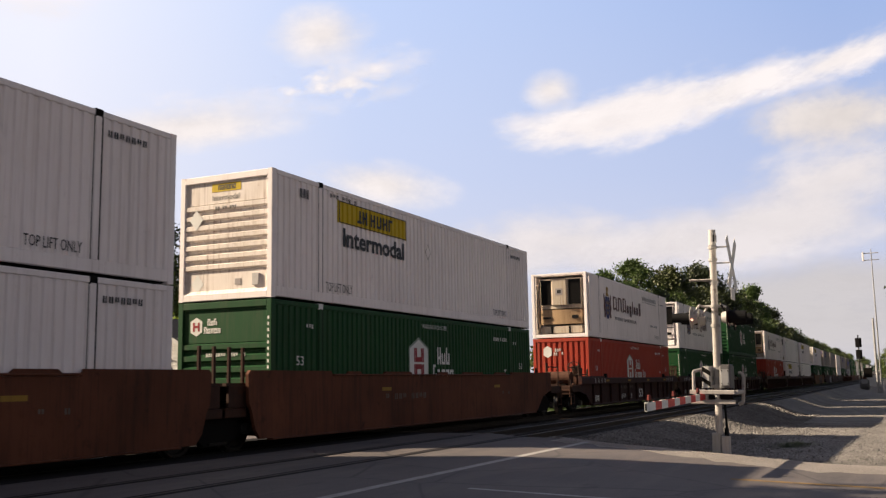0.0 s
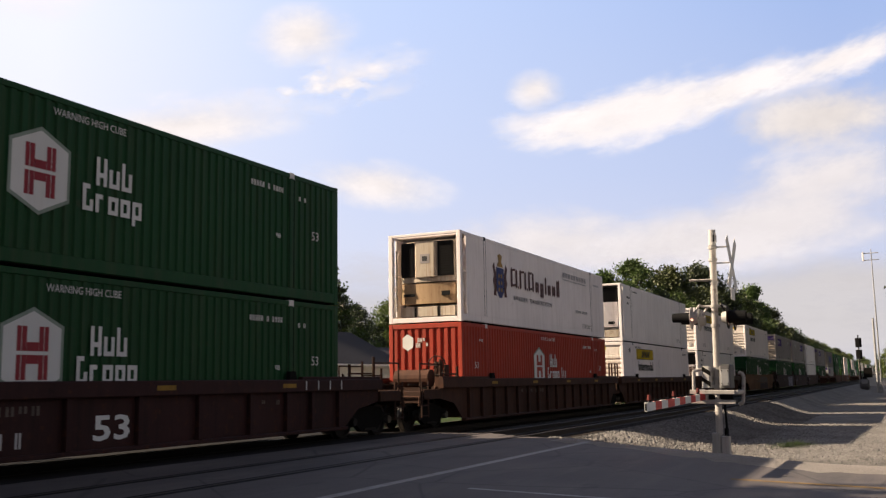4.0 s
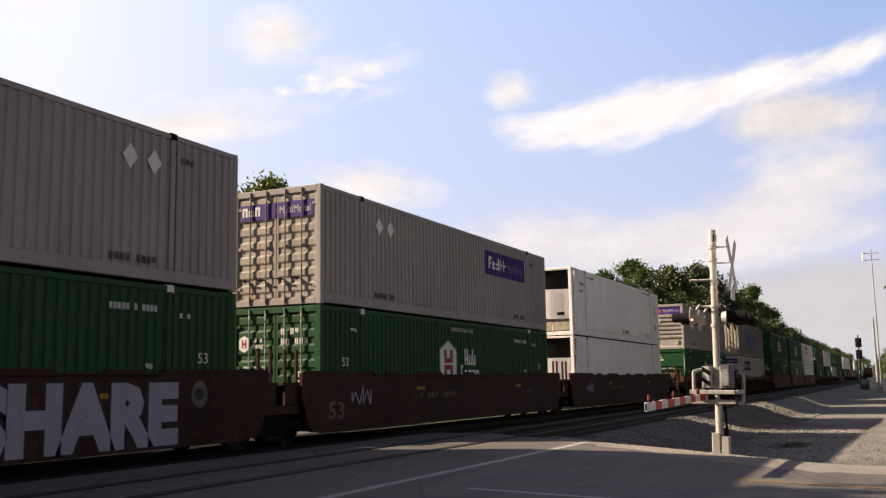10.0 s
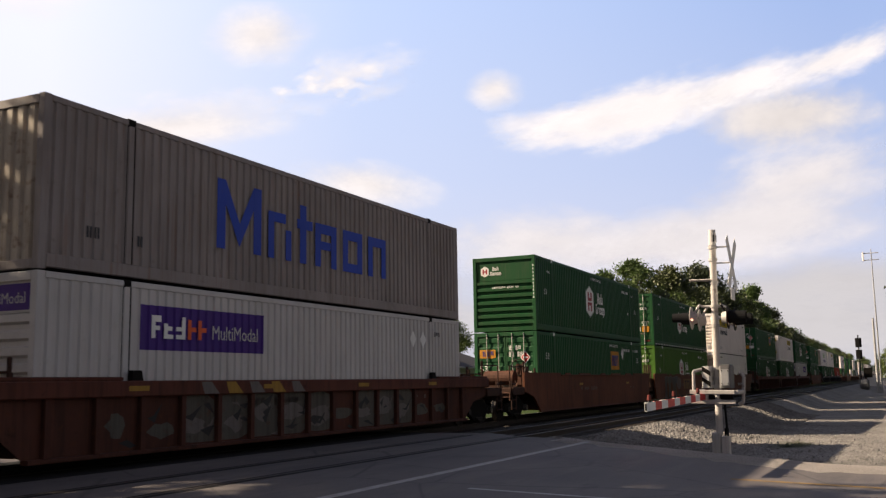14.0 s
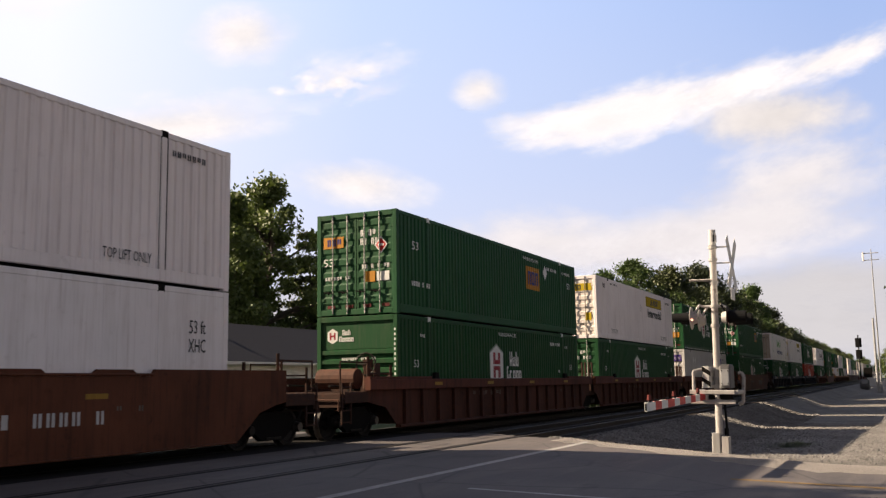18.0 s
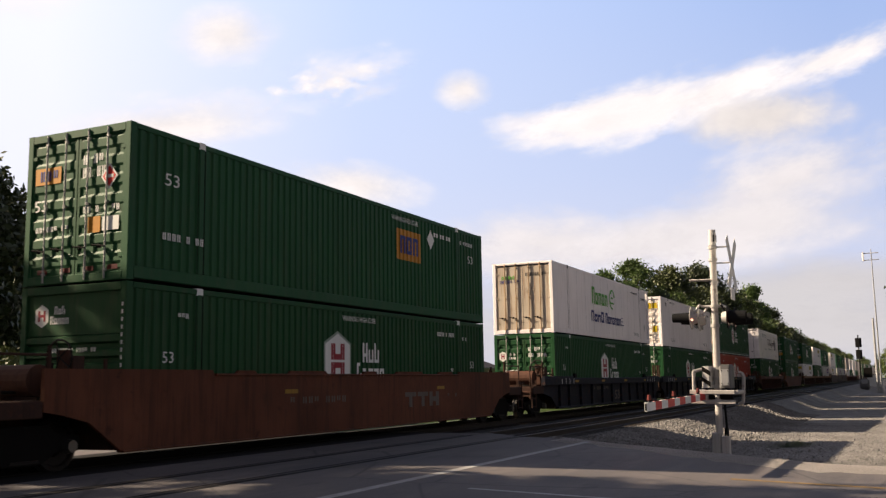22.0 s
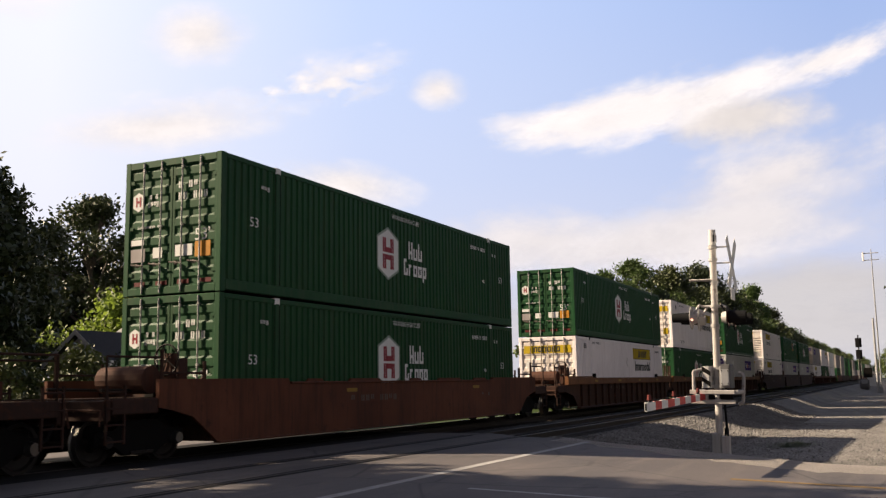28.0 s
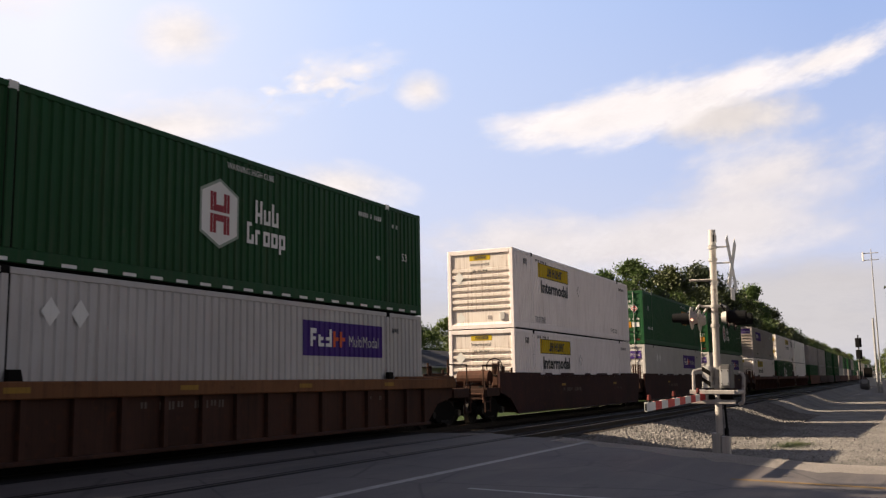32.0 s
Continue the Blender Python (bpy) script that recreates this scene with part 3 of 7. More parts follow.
        bars(s, 0.3, 0.95, 1.43, 1.48, y, 12, 8, "x")
        part("marking", s, "decal_white", ob)
        part("lettering", lettering("53'", -1.0, -0.62, 1.08, 1.34, y - 0.004, "decal_white", "x"), "decal_white", ob, "white length figure")
        if style == "hexagon":
            part("label_plate", Shape().box(y - 0.004, y, -1.02, -0.62, 0.74, 1.06), "orange", ob, "orange maker's plate")
            s = Shape().box(y - 0.004, y, -0.55, -0.10, 0.78, 1.02).box(y - 0.004, y, 0.25, 0.5, 0.78, 1.0).box(y - 0.004, y, 0.75, 1.1, 1.08, 1.2)
            part("notice_plate", s, "decal_white", ob)
            part("notice_plate", Shape().box(y - 0.004, y, 0.72, 1.1, 0.72, 1.0), "grey", ob)
        s = Shape()
        for k in range(4):
            s.box(y - 0.004, y, -1.05 + k * 0.58, -0.75 + k * 0.58, 0.20, 0.29)
        part("reflector", s, "reflector_red", ob)
    if style == "orangetag":
        part("badge", Shape().box(y - 0.004, y, 0.42, 1.08, 1.92, 2.24), "orange", ob, "orange square badge")
        part("badge_mark", bars(Shape(), 0.50, 1.0, 1.98, 2.18, y - 0.006, 3, 8, "x"), "navy", ob)
        s = bars(bars(Shape(), -0.62, -0.1, 2.2, 2.38, y, 4, 6, "x"), -0.80, -0.1, 1.95, 2.14, y, 6, 7, "x")
        bars(bars(s, 0.2, 1.05, 1.0, 1.1, y, 9, 8, "x"), -1.05, -0.15, 1.28, 1.4, y, 9, 9, "x")
        part("marking", s, "decal_white", ob)
        part("lettering", lettering("53", 0.75, 1.08, 1.40, 1.62, y - 0.004, "decal_white", "x"), "decal_white", ob, "white length figure")
        pl = part("placard", diamond(Shape(), -0.80, 1.92, 0.25, y - 0.012, "x"), "decal_white", ob, "red and white diamond hazard placard")
        part("placard_field", diamond(Shape(), -0.80, 1.92, 0.20, y - 0.015, "x"), "gate_red", pl)
        part("placard_band", Shape().box(y - 0.019, y - 0.016, -0.90, -0.70, 1.89, 1.95), "decal_white", pl)
        part("label_plate", Shape().box(y - 0.004, y, -0.60, -0.30, 0.90, 1.20), "orange", ob, "orange maker's plate")
        part("notice_plate", Shape().box(y - 0.004, y, -1.05, -0.65, 0.92, 1.18), "decal_white", ob)
        s = Shape()
        for k in range(4):
            s.box(y - 0.004, y, -1.05 + k * 0.58, -0.80 + k * 0.58, 0.20, 0.29)
        part("reflector", s, "reflector_red", ob)
    if style == "smooth":
        s = bars(Shape(), -1.0, -0.1, 2.32, 2.46, y, 10, 6, "x")
        part("marking", s, "ink", ob)
        part("placard_holder", diamond(Shape(), -0.18, 1.80, 0.26, y, "x"), "sand", ob)
    if style == "coolbox":
        part("marking", bars(Shape(), -1.0, -0.1, 2.32, 2.46, y, 9, 6, "x"), "ink", ob)
        part("badge_mark", bars(Shape(), 0.35, 0.95, 2.22, 2.36, y, 4, 7, "x"), "lime", ob)
        part("badge_mark", bars(Shape(), 0.15, 1.02, 2.06, 2.19, y, 8, 8, "x"), "navy", ob)
        part("placard_holder", diamond(Shape(), -0.32, 1.78, 0.26, y, "x"), "sand", ob)


def end_reefer(ob, mat, style, turned):
    """An open frame with the refrigeration unit set in it."""
    def put(name, s, m, label="", under=None, smooth=False):
        return part(name, s.mirrored() if turned else s, m, under or ob, label, smooth)
    x, a, b = -HX, -HY + 0.15, HY - 0.15
    put("bulkhead", Shape().box(x + 0.95, x + 1.0, a, b, 0.15, HGT - 0.12), mat)
    tan = "reefer_tan" if style == "tan" else "clean_white"
    # a curved casing standing in front of the bulkhead
    def casing(y0, y1, z0, z1, bulge, n=10):
        pr = [(x + 0.94, y0)] + [(x + 0.32 - bulge * math.sin(math.pi * k / n), y0 + (y1 - y0) * k / n) for k in range(n + 1)] + [(x + 0.94, y1)]
        m = len(pr)
        return Shape().add([(p, q, z) for z in (z0, z1) for p, q in pr],
                           [(i, (i + 1) % m, m + (i + 1) % m, m + i) for i in range(m)] + [tuple(range(m))[::-1], tuple(range(m, 2 * m))])
    if style == "round":
        unit = put("refrigeration_unit", casing(-1.02, 1.05, 0.72, 1.98, 0.20, 14), tan, "rounded white casing of the refrigeration unit")
        def strip(y0, y1, z0, z1, bulge, out, n=9):
            pr = [(x + 0.94, y0)] + [(x + 0.32 - bulge * math.sin(math.pi * (v + 1.02) / 2.07) - out, v) for v in [y0 + (y1 - y0) * k / n for k in range(n + 1)]] + [(x + 0.94, y1)]
            m = len(pr)
            return Shape().add([(p, q, z) for z in (z0, z1) for p, q in pr],
                               [(i, (i + 1) % m, m + (i + 1) % m, m + i) for i in range(m)] + [tuple(range(m))[::-1], tuple(range(m, 2 * m))])
        put("grille", strip(-1.0, 0.55, 1.985, 2.64, 0.20, 0.0), "black", "curved black radiator grille", unit)
        put("side_cowl", strip(0.56, 1.04, 1.985, 2.62, 0.20, 0.0), tan, "pale curved cowl beside the grille", unit)
        put("crown_band", strip(-1.0, 1.04, 2.645, 2.72, 0.20, 0.004), "dark_steel", "", unit)
        for k in range(5):
            z = 2.05 + k * 0.12
            put("grille_bar", strip(-0.99, 0.54, z, z + 0.02, 0.20, 0.006), "dark_steel", "", unit)
        put("hatch", Shape().box(x + 0.112, x + 0.13, 0.18, 0.36, 1.62, 1.80), "grey", "", unit)
        put("drain_vent", Shape().box(x + 0.19, x + 0.26, -0.86, -0.62, 0.86, 1.0), "black", "", unit)
        for k in range(3):
            put("shelf_panel", Shape().slab_y(x + 0.02, x + 0.05, -1.10 + k * 0.74, -0.41 + k * 0.74, 0.20, 0.56), "sand", "weathered tan panel under the unit")
    else:
        unit = put("refrigeration_unit", casing(-0.95, 0.98, 1.32, 2.66, 0.13), tan, "pale casing of the refrigeration unit")
        low = put("lower_casing", casing(-0.95, 0.98, 0.62, 1.28, 0.10), "reefer_brown" if style == "tan" else tan, "weathered lower casing", unit)
        gx = x + 0.19
        for a0, a1 in ((-0.92, -0.40), (0.45, 0.92)):
            g = put("grille", Shape().box(gx, gx + 0.12, a0, a1, 1.50, 2.62), "black", "black radiator grille", unit)
            s = Shape()
            for k in range(13):
                z = 1.54 + k * 0.08
                s.box(gx - 0.012, gx, a0 + 0.03, a1 - 0.03, z, z + 0.03)
            part("grille_slats", s.mirrored() if turned else s, "dark_steel", unit)
        put("cowl", Shape().post(x + 0.12, x + 0.30, -0.36, 0.41, 1.48, 2.64, 0.07), tan, "pale rounded cowl", unit)
        put("unit_mark", Shape().box(x + 0.112, x + 0.119, -0.14, 0.20, 1.92, 2.22), "grey", "", unit)
        put("unit_badge", Shape().box(x + 0.108, x + 0.111, -0.06, 0.12, 1.99, 2.15), "ink", "", unit)
    put("vent", Shape().box(x + 0.19, x + 0.24, 0.45, 0.85, 0.86, 0.95).box(x + 0.19, x + 0.26, -0.80, -0.52, 0.86, 1.0), "black", "", unit)
    put("fuel_tank", Shape().slab_y(x + 0.25, x + 0.85, -0.95, 0.98, 0.20, 0.52), tan)
    put("tank_strap", Shape().slab_y(x + 0.235, x + 0.249, -0.42, -0.34, 0.2, 0.53).slab_y(x + 0.235, x + 0.249, 0.40, 0.48, 0.2, 0.53), "dark_steel")
    br = Shape()
    for sy in (-1, 1):
        br.rod((x + 0.08, sy * (HY - 0.08), 1.45), (x + 0.88, sy * (HY - 0.08), 0.35), 0.028, 6)
        br.rod((x + 0.08, sy * (HY - 0.08), 1.75), (x + 0.88, sy * (HY - 0.08), 2.70), 0.028, 6)
        br.rod((x + 0.08, sy * (HY - 0.08), 1.60), (x + 0.95, sy * (HY - 0.08), 1.60), 0.03, 6)
    put("brace", br, mat)
    put("hose", Shape().rod((x + 0.16, 1.08, 0.4), (x + 0.2, 1.10, 2.4), 0.02, 6), "black")


def reefer_frame(ob, mat, turned, open_by=0.46, seam=""):
    """Like the box frame, but the walls stop short of the machinery end."""
    sgn = 1 if turned else -1
    for sx in (-1, 1):
        for sy in (-1, 1):
            x, y = sx * (HX - 0.085), sy * (HY - 0.07)
            part("corner_post", Shape().post(x - 0.085, x + 0.085, y - 0.07, y + 0.07, 0.0, HGT), mat, ob)
        part("end_header", Shape().slab_y(sx * HX - 0.09 * (sx > 0), sx * HX + 0.09 * (sx < 0), -HY + 0.141, HY - 0.141, HGT - 0.09, HGT - 0.004), mat, ob)
        part("end_sill", Shape().slab_y(sx * HX - 0.11 * (sx > 0), sx * HX + 0.11 * (sx < 0), -HY + 0.141, HY - 0.141, 0.004, 0.16), mat, ob)
    e0, e1 = (-HX + 0.171, HX - open_by) if turned else (-HX + open_by, HX - 0.171)
    for sy in (-1, 1):
        ya, yb = sorted((sy * HY, sy * (HY - 0.09)))
        part("top_rail", Shape().slab(-HX + 0.171, HX - 0.171, ya, yb, HGT - 0.115, HGT - 0.004), mat, ob)
        part("bottom_rail", Shape().slab(-HX + 0.171, HX - 0.171, ya, yb, 0.034, 0.24), mat, ob)
        y = sy * (HY - 0.004)
        s = Shape().box(e0, e1, *sorted((y, y - sy * 0.05)), 0.242, HGT - 0.117)
        for k in range(-5, 6) if sy < 0 else ():
            if seam:
                part("seam", Shape().box(k * 1.22 - 0.007, k * 1.22 + 0.007, y - 0.002, y, 0.242, HGT - 0.117), seam, ob)
            else:
                s.box(k * 1.22 - 0.007, k * 1.22 + 0.007, y - 0.002, y, 0.242, HGT - 0.117)
        part("side_wall", s, mat, ob)
        for sx in (-1, 1):
            x = sx * 6.095
            for q in (-0.085, 0.085):
                part("post_gap", Shape().box(x + q - 0.008, x + q + 0.008, *sorted((y, y + sy * 0.005)), 0.242, HGT - 0.117), "dark_steel", ob)
            part("lift_post", Shape().post(x - 0.07, x + 0.07, *sorted((sy * (HY + 0.006), sy * (HY - 0.06))), 0.242, HGT - 0.117), mat, ob)
            part("lift_casting", Shape().post(x - 0.10, x + 0.10, *sorted((sy * (HY + 0.004), sy * (HY - 0.16))), HGT - 0.12, HGT + 0.010), "dark_steel", ob)
    part("roof", Shape().box(min(e0, e1), max(e0, e1), -HY + 0.095, HY - 0.095, HGT - 0.06, HGT - 0.012), mat, ob)
    part("floor", Shape().box(-HX + 0.12, HX - 0.12, -HY + 0.095, HY - 0.095, 0.02, 0.12), "dark_steel", ob)


HEX = [(0.0, 0.66), (0.56, 0.40), (0.56, -0.40), (0.0, -0.66), (-0.56, -0.40), (-0.56, 0.40)]


def hexagon_side(ob, inc=False, red=False):
    """White hexagon with dark red bars, a two-line wordmark and small notices."""
    y, cx, cz = FACE, -1.0, 1.57
    part("badge_rim", Shape().add([(cx + a * 1.10, y + 0.003, cz + b * 1.10) for a, b in HEX], [tuple(range(6))]), "badge_rim", ob)
    part("badge", Shape().add([(cx + a, y, cz + b) for a, b in HEX], [tuple(range(6))]), "decal_white", ob, "white hexagonal badge")
    s = Shape()
    for a, w in ((-0.265, 0.040), (-0.165, 0.045), (0.165, 0.045), (0.265, 0.040)):
        hh = 0.42
        if hh:
            s.box(cx + a - w, cx + a + w, y - 0.004, y - 0.001, cz - hh, cz - 0.03).box(cx + a - w, cx + a + w, y - 0.004, y - 0.001, cz + 0.03, cz + hh)
    s.box(cx - 0.115, cx + 0.115, y - 0.004, y - 0.001, cz + 0.03, cz + 0.17).box(cx - 0.115, cx + 0.115, y - 0.004, y - 0.001, cz - 0.17, cz - 0.03)
    part("badge_mark", s, "logo_red" if not red else "red", ob, "dark red bars of the badge")
    s = Shape()
    t = 0.085
    # two rows of letter-like strokes
    for k, hgt in enumerate((0.50, 0.33, 0.50)):
        a = 0.26 + k * 0.34
        s.box(a, a + t, y - 0.004, y, 1.55, 1.55 + hgt).box(a + 0.19, a + 0.19 + t, y - 0.004, y, 1.55, 1.55 + min(hgt, 0.33) + (0.17 if k == 0 else 0))
        s.box(a + t, a + 0.19, y - 0.004, y, 1.70 if k == 0 else 1.55, 1.78 if k == 0 else 1.63)
    for k, hgt in enumerate((0.46, 0.32, 0.32, 0.32, 0.32)):
        a = -0.07 + k * 0.33
        z = 1.08 if k < 4 else 0.96
        s.box(a, a + t, y - 0.004, y, z, 1.08 + hgt)
        if k != 1:
            s.box(a + 0.18, a + 0.18 + t, y - 0.004, y, 1.08, 1.08 + (0.32 if k else 0.2))
            s.box(a + t, a + 0.18, y - 0.004, y, 1.08, 1.16)
        s.box(a + t, a + 0.18, y - 0.004, y, 1.0 + hgt, 1.08 + hgt)
    if inc:
        for k in range(3):
            s.box(1.85 + k * 0.26, 1.85 + k * 0.26 + t, y - 0.004, y, 1.08, 1.42 if k else 1.54)
    s.v = [(-0.10 + (q[0] + 0.07) * 0.88, q[1], q[2]) for q in s.v]
    part("wordmark", s, "decal_white", ob, "white two-line wordmark")
    part("lettering", lettering("WARNING HIGH CUBE", -0.78, 0.86, 2.56, 2.69, y - 0.001, "decal_white"), "decal_white", ob, "small white notice")
    s = bars(Shape(), 4.55, 5.76, 2.38, 2.50, y, 12, 21)
    bars(s, 6.35, 6.68, 2.30, 2.40, y, 3, 22)
    bars(s, 5.47, 5.66, 1.34, 1.44, y, 3, 23)
    bars(s, -6.72, -6.40, 2.30, 2.40, y, 3, 24)
    part("marking", s, "decal_white", ob)
    for a, b in ((6.90, 7.19), (-7.12, -6.82)):
        part("lettering", lettering("53", a, b, 1.45, 1.66, y - 0.001, "decal_white"), "decal_white", ob, "white length figure")


def yellowtag_side(ob, turned, faded=False):
    """Yellow panel with a dark mark and one word below, near the front end."""
    y = FACE
    a = 9.64 - HX if turned else 2.76 - HX
    s = Shape().waves_x(a, a + 3.68, -HY + 0.004, 0.036, 2.06, 2.62, lift=-0.005)
    part("logo_panel", s, "yellow", ob, "yellow panel on the side wall")
    s = Shape()
    t = 0.075
    for k, x in enumerate((0.92, 1.18, 1.60, 1.93, 2.27, 2.58)):
        x += a
        s.box(x + 0.10 * (k == 0), x + t + 0.10 * (k == 0), y - 0.004, y - 0.001, 2.17, 2.50)
        if k not in (0, 5):
            s.box(x + 0.17, x + 0.17 + t, y - 0.004, y - 0.001, 2.17, 2.50)
        s.box(x, x + 0.22, y - 0.004, y - 0.001, *((2.17, 2.24) if k in (0, 3) else (2.43, 2.50) if k == 5 else (2.31, 2.37)))
    part("logo_mark", s, "ink", ob)
    s = Shape()
    for q in (0.03, 3.58):
        s.box(a + q, a + q + 0.03, y - 0.004, y - 0.001, 2.08, 2.60)
    s.box(a + 0.03, a + 3.61, y - 0.004, y - 0.001, 2.062, 2.085).box(a + 0.03, a + 3.61, y - 0.004, y - 0.001, 2.592, 2.615)
    part("logo_border", s, "ink", ob)
    part("lettering", lettering("Intermodal", a + 0.22, a + 3.48, 1.47, 1.95, y - 0.001, "ink", -1, 0.03), "ink", ob, "dark green-black lettering")
    q = 5.0 if turned else -5.86
    part("lettering", lettering("TOP LIFT ONLY", q - 0.3 * turned - 0.03, q + 1.2, 0.31, 0.53, y - 0.002, "ink"), "ink", ob, "small stencilled notice")
    part("lettering", lettering("TOP LIFT ONLY", (-5.8 if turned else 4.6), (-4.6 if turned else 5.8), 0.33, 0.52, y - 0.002, "ink"), "ink", ob, "small stencilled notice")
    s = bars(Shape(), -7.0, -6.6, 2.40, 2.62, y, 3, 31)
    bars(s, -5.7, -4.4, 2.62, 2.72, y, 9, 32)
    bars(s, 6.3, 7.3, 2.46, 2.58, y, 7, 33)
    part("marking", s, "ink", ob)
    ph = part("placard_holder", diamond(Shape(), 0.25 if turned else -0.33, 1.88, 0.235, y - 0.001), "rod_steel", ob, "diamond placard holder with a dark rim")
    part("placard_face", diamond(Shape(), 0.25 if turned else -0.33, 1.88, 0.20, y - 0.003), "white", ph)


def violet_side(ob, turned, white, z0=1.68, z1=2.50):
    y = FACE
    a = (10.13 if turned else 2.32) - HX
    part("logo_panel", Shape().waves_x(a, a + 3.70, -HY + 0.004, 0.036, z0, z1, lift=-0.005), "purple", ob, "purple panel on the side wall")
    s, t, zz = Shape(), 0.10, z0 + 0.22
    for k in range(3):
        x = a + 0.28 + k * 0.33
        hgt = (0.42, 0.28, 0.42)[k]
        s.box(x + (0.16 if k == 2 else 0), x + t + (0.16 if k == 2 else 0), y - 0.004, y - 0.001, zz, zz + hgt).box(x, x + 0.25, y - 0.004, y - 0.001, zz + (0.30 if k == 0 else 0.0), zz + (0.42 if k == 0 else 0.08))
        s.box(x, x + 0.22, y - 0.004, y - 0.001, zz + 0.15, zz + 0.23)
    part("logo_mark", s, "decal_white", ob)
    s = Shape()
    for k in range(2):
        x = a + 1.27 + k * 0.30
        s.box(x, x + t, y - 0.004, y - 0.001, zz, zz + 0.38).box(x, x + 0.24, y - 0.004, y - 0.001, zz + 0.15, zz + 0.24)
    part("logo_mark", s, "orange_red" if white else "pale_grey", ob)
    part("lettering", lettering("MultiModal", a + 2.0, a + 3.48, zz + 0.02, zz + 0.30, y - 0.001, "pale_grey"), "pale_grey" if white else "faded_lilac", ob, "pale lettering" if white else "faded lilac lettering")
    s = bars(Shape(), 6.3, 6.7, 2.35, 2.48, y, 3, 41)
    bars(s, -5.5, -4.4, 0.32, 0.46, y, 9, 42)
    bars(s, 4.5, 5.7, 0.32, 0.46, y, 9, 43)
    part("marking", s, "ink", ob)
    q = -5.2 if turned else 4.95
    for x in (q, q + 0.62):
        part("placard_holder", diamond(Shape(), x, 2.24, 0.24, y), "decal_white", ob)


def crest_side(ob, turned):
    y = FACE - 0.004
    cx = (12.96 if turned else 3.30) - HX
    part("crest", Shape().add([(cx + a, y, 1.62 + b) for a, b in ((-.34, .38), (.34, .38), (.34, -.42), (.12, -.66), (-.12, -.66), (-.34, -.42))], [tuple(range(6))]), "crest_blue", ob, "painted blue heraldic shield")
    for sg in (-1, 1):
        q = [(0.37, 1.00), (0.62, 1.02), (0.54, 1.25), (0.66, 1.50), (0.56, 1.72), (0.68, 2.02), (0.52, 2.16), (0.44, 1.90), (0.37, 1.80)]
        s = Shape().add([(cx + sg * u, y, v) for u, v in (q if sg > 0 else q[::-1])], [tuple(range(len(q)))])
        part("crest_supporter", s, "crest_red", ob)
    part("crest_crown", Shape().add([(cx + u, y, v) for u, v in ((-0.26, 2.03), (0.26, 2.03), (0.22, 2.14), (0.12, 2.20), (0.20, 2.42), (0.0, 2.50), (-0.20, 2.42), (-0.12, 2.20), (-0.22, 2.14))], [tuple(range(9))]), "crest_gold", ob, "gold crest over the shield")
    for z in (1.24, 1.48, 1.72):
        for u in (-0.17, 0.06):
            part("crest_charge", Shape().box(cx + u, cx + u + 0.12, y - 0.003, y - 0.001, z - 0.07, z + 0.06), "crest_gold", ob)
    a = (6.9 if turned else 4.30) - HX
    s = Shape()
    # broken blackletter-like strokes: thick slanted stems with pointed feet, thin links
    x = a
    for k, (w, h) in enumerate(((0.78, 0.74), (0.80, 0.74), (0.72, 0.78), (0.50, 0.46), (0.50, 0.46), (0.28, 0.72), (0.48, 0.46), (0.50, 0.46), (0.50, 0.72))):
        lo = 1.40 - (0.16 if k == 4 else 0)
        for q, top in ((0.0, h), (w - 0.30, h * (0.96 if k < 3 else 1.0) if k != 8 else 0.74)) if w > 0.3 else ((0.0, h),):
            s.add([(x + q, y, lo + 0.07), (x + q + 0.09, y, lo), (x + q + 0.19, y, lo + 0.08), (x + q + 0.19, y, 1.40 + top - 0.06), (x + q + 0.10, y, 1.40 + top), (x + q, y, 1.40 + top - 0.08)], [(0, 1, 2, 3, 4, 5)])
        if w > 0.3:
            for z in (1.40 + h - 0.13, lo + 0.06) if k % 2 == 0 else (1.40 + h - 0.13,):
                s.add([(x + 0.19, y, z), (x + w - 0.30, y, z + 0.03), (x + w - 0.30, y, z + 0.11), (x + 0.19, y, z + 0.08)], [(0, 1, 2, 3)])
        x += w + 0.045
        if k < 2:
            s.add([(x - 0.13, y, 1.46), (x - 0.06, y, 1.38), (x + 0.01, y, 1.46), (x - 0.06, y, 1.54)], [(0, 1, 2, 3)])
            x += 0.06
    part("wordmark", s, "crest_red", ob, "dark red blackletter-like wordmark")
    part("lettering", lettering("TRANSPORTATION", a + 1.9, a + 4.4, 0.97, 1.13, y, "ink"), "ink", ob, "small dark lettering")
    s = bars(Shape(), a + 0.25, a + 1.7, 0.97, 1.13, y, 6, 51)
    q = (2.6 if turned else 10.2) - HX
    bars(s, q, q + 3.3, 2.32, 2.52, y, 9, 52)
    bars(s, q, q + 3.3, 2.20, 2.25, y, 22, 53)
    bars(s, q + 1.6, q + 3.3, 0.94, 1.06, y, 13, 54)
    bars(s, 6.4, 7.3, 2.30, 2.38, y, 8, 55)
    part("marking", s, "rock_grey", ob)
    part("lettering", lettering("TOP LIFT ONLY", 4.6, 5.8, 0.32, 0.52, y, "ink"), "ink", ob, "small stencilled notice")


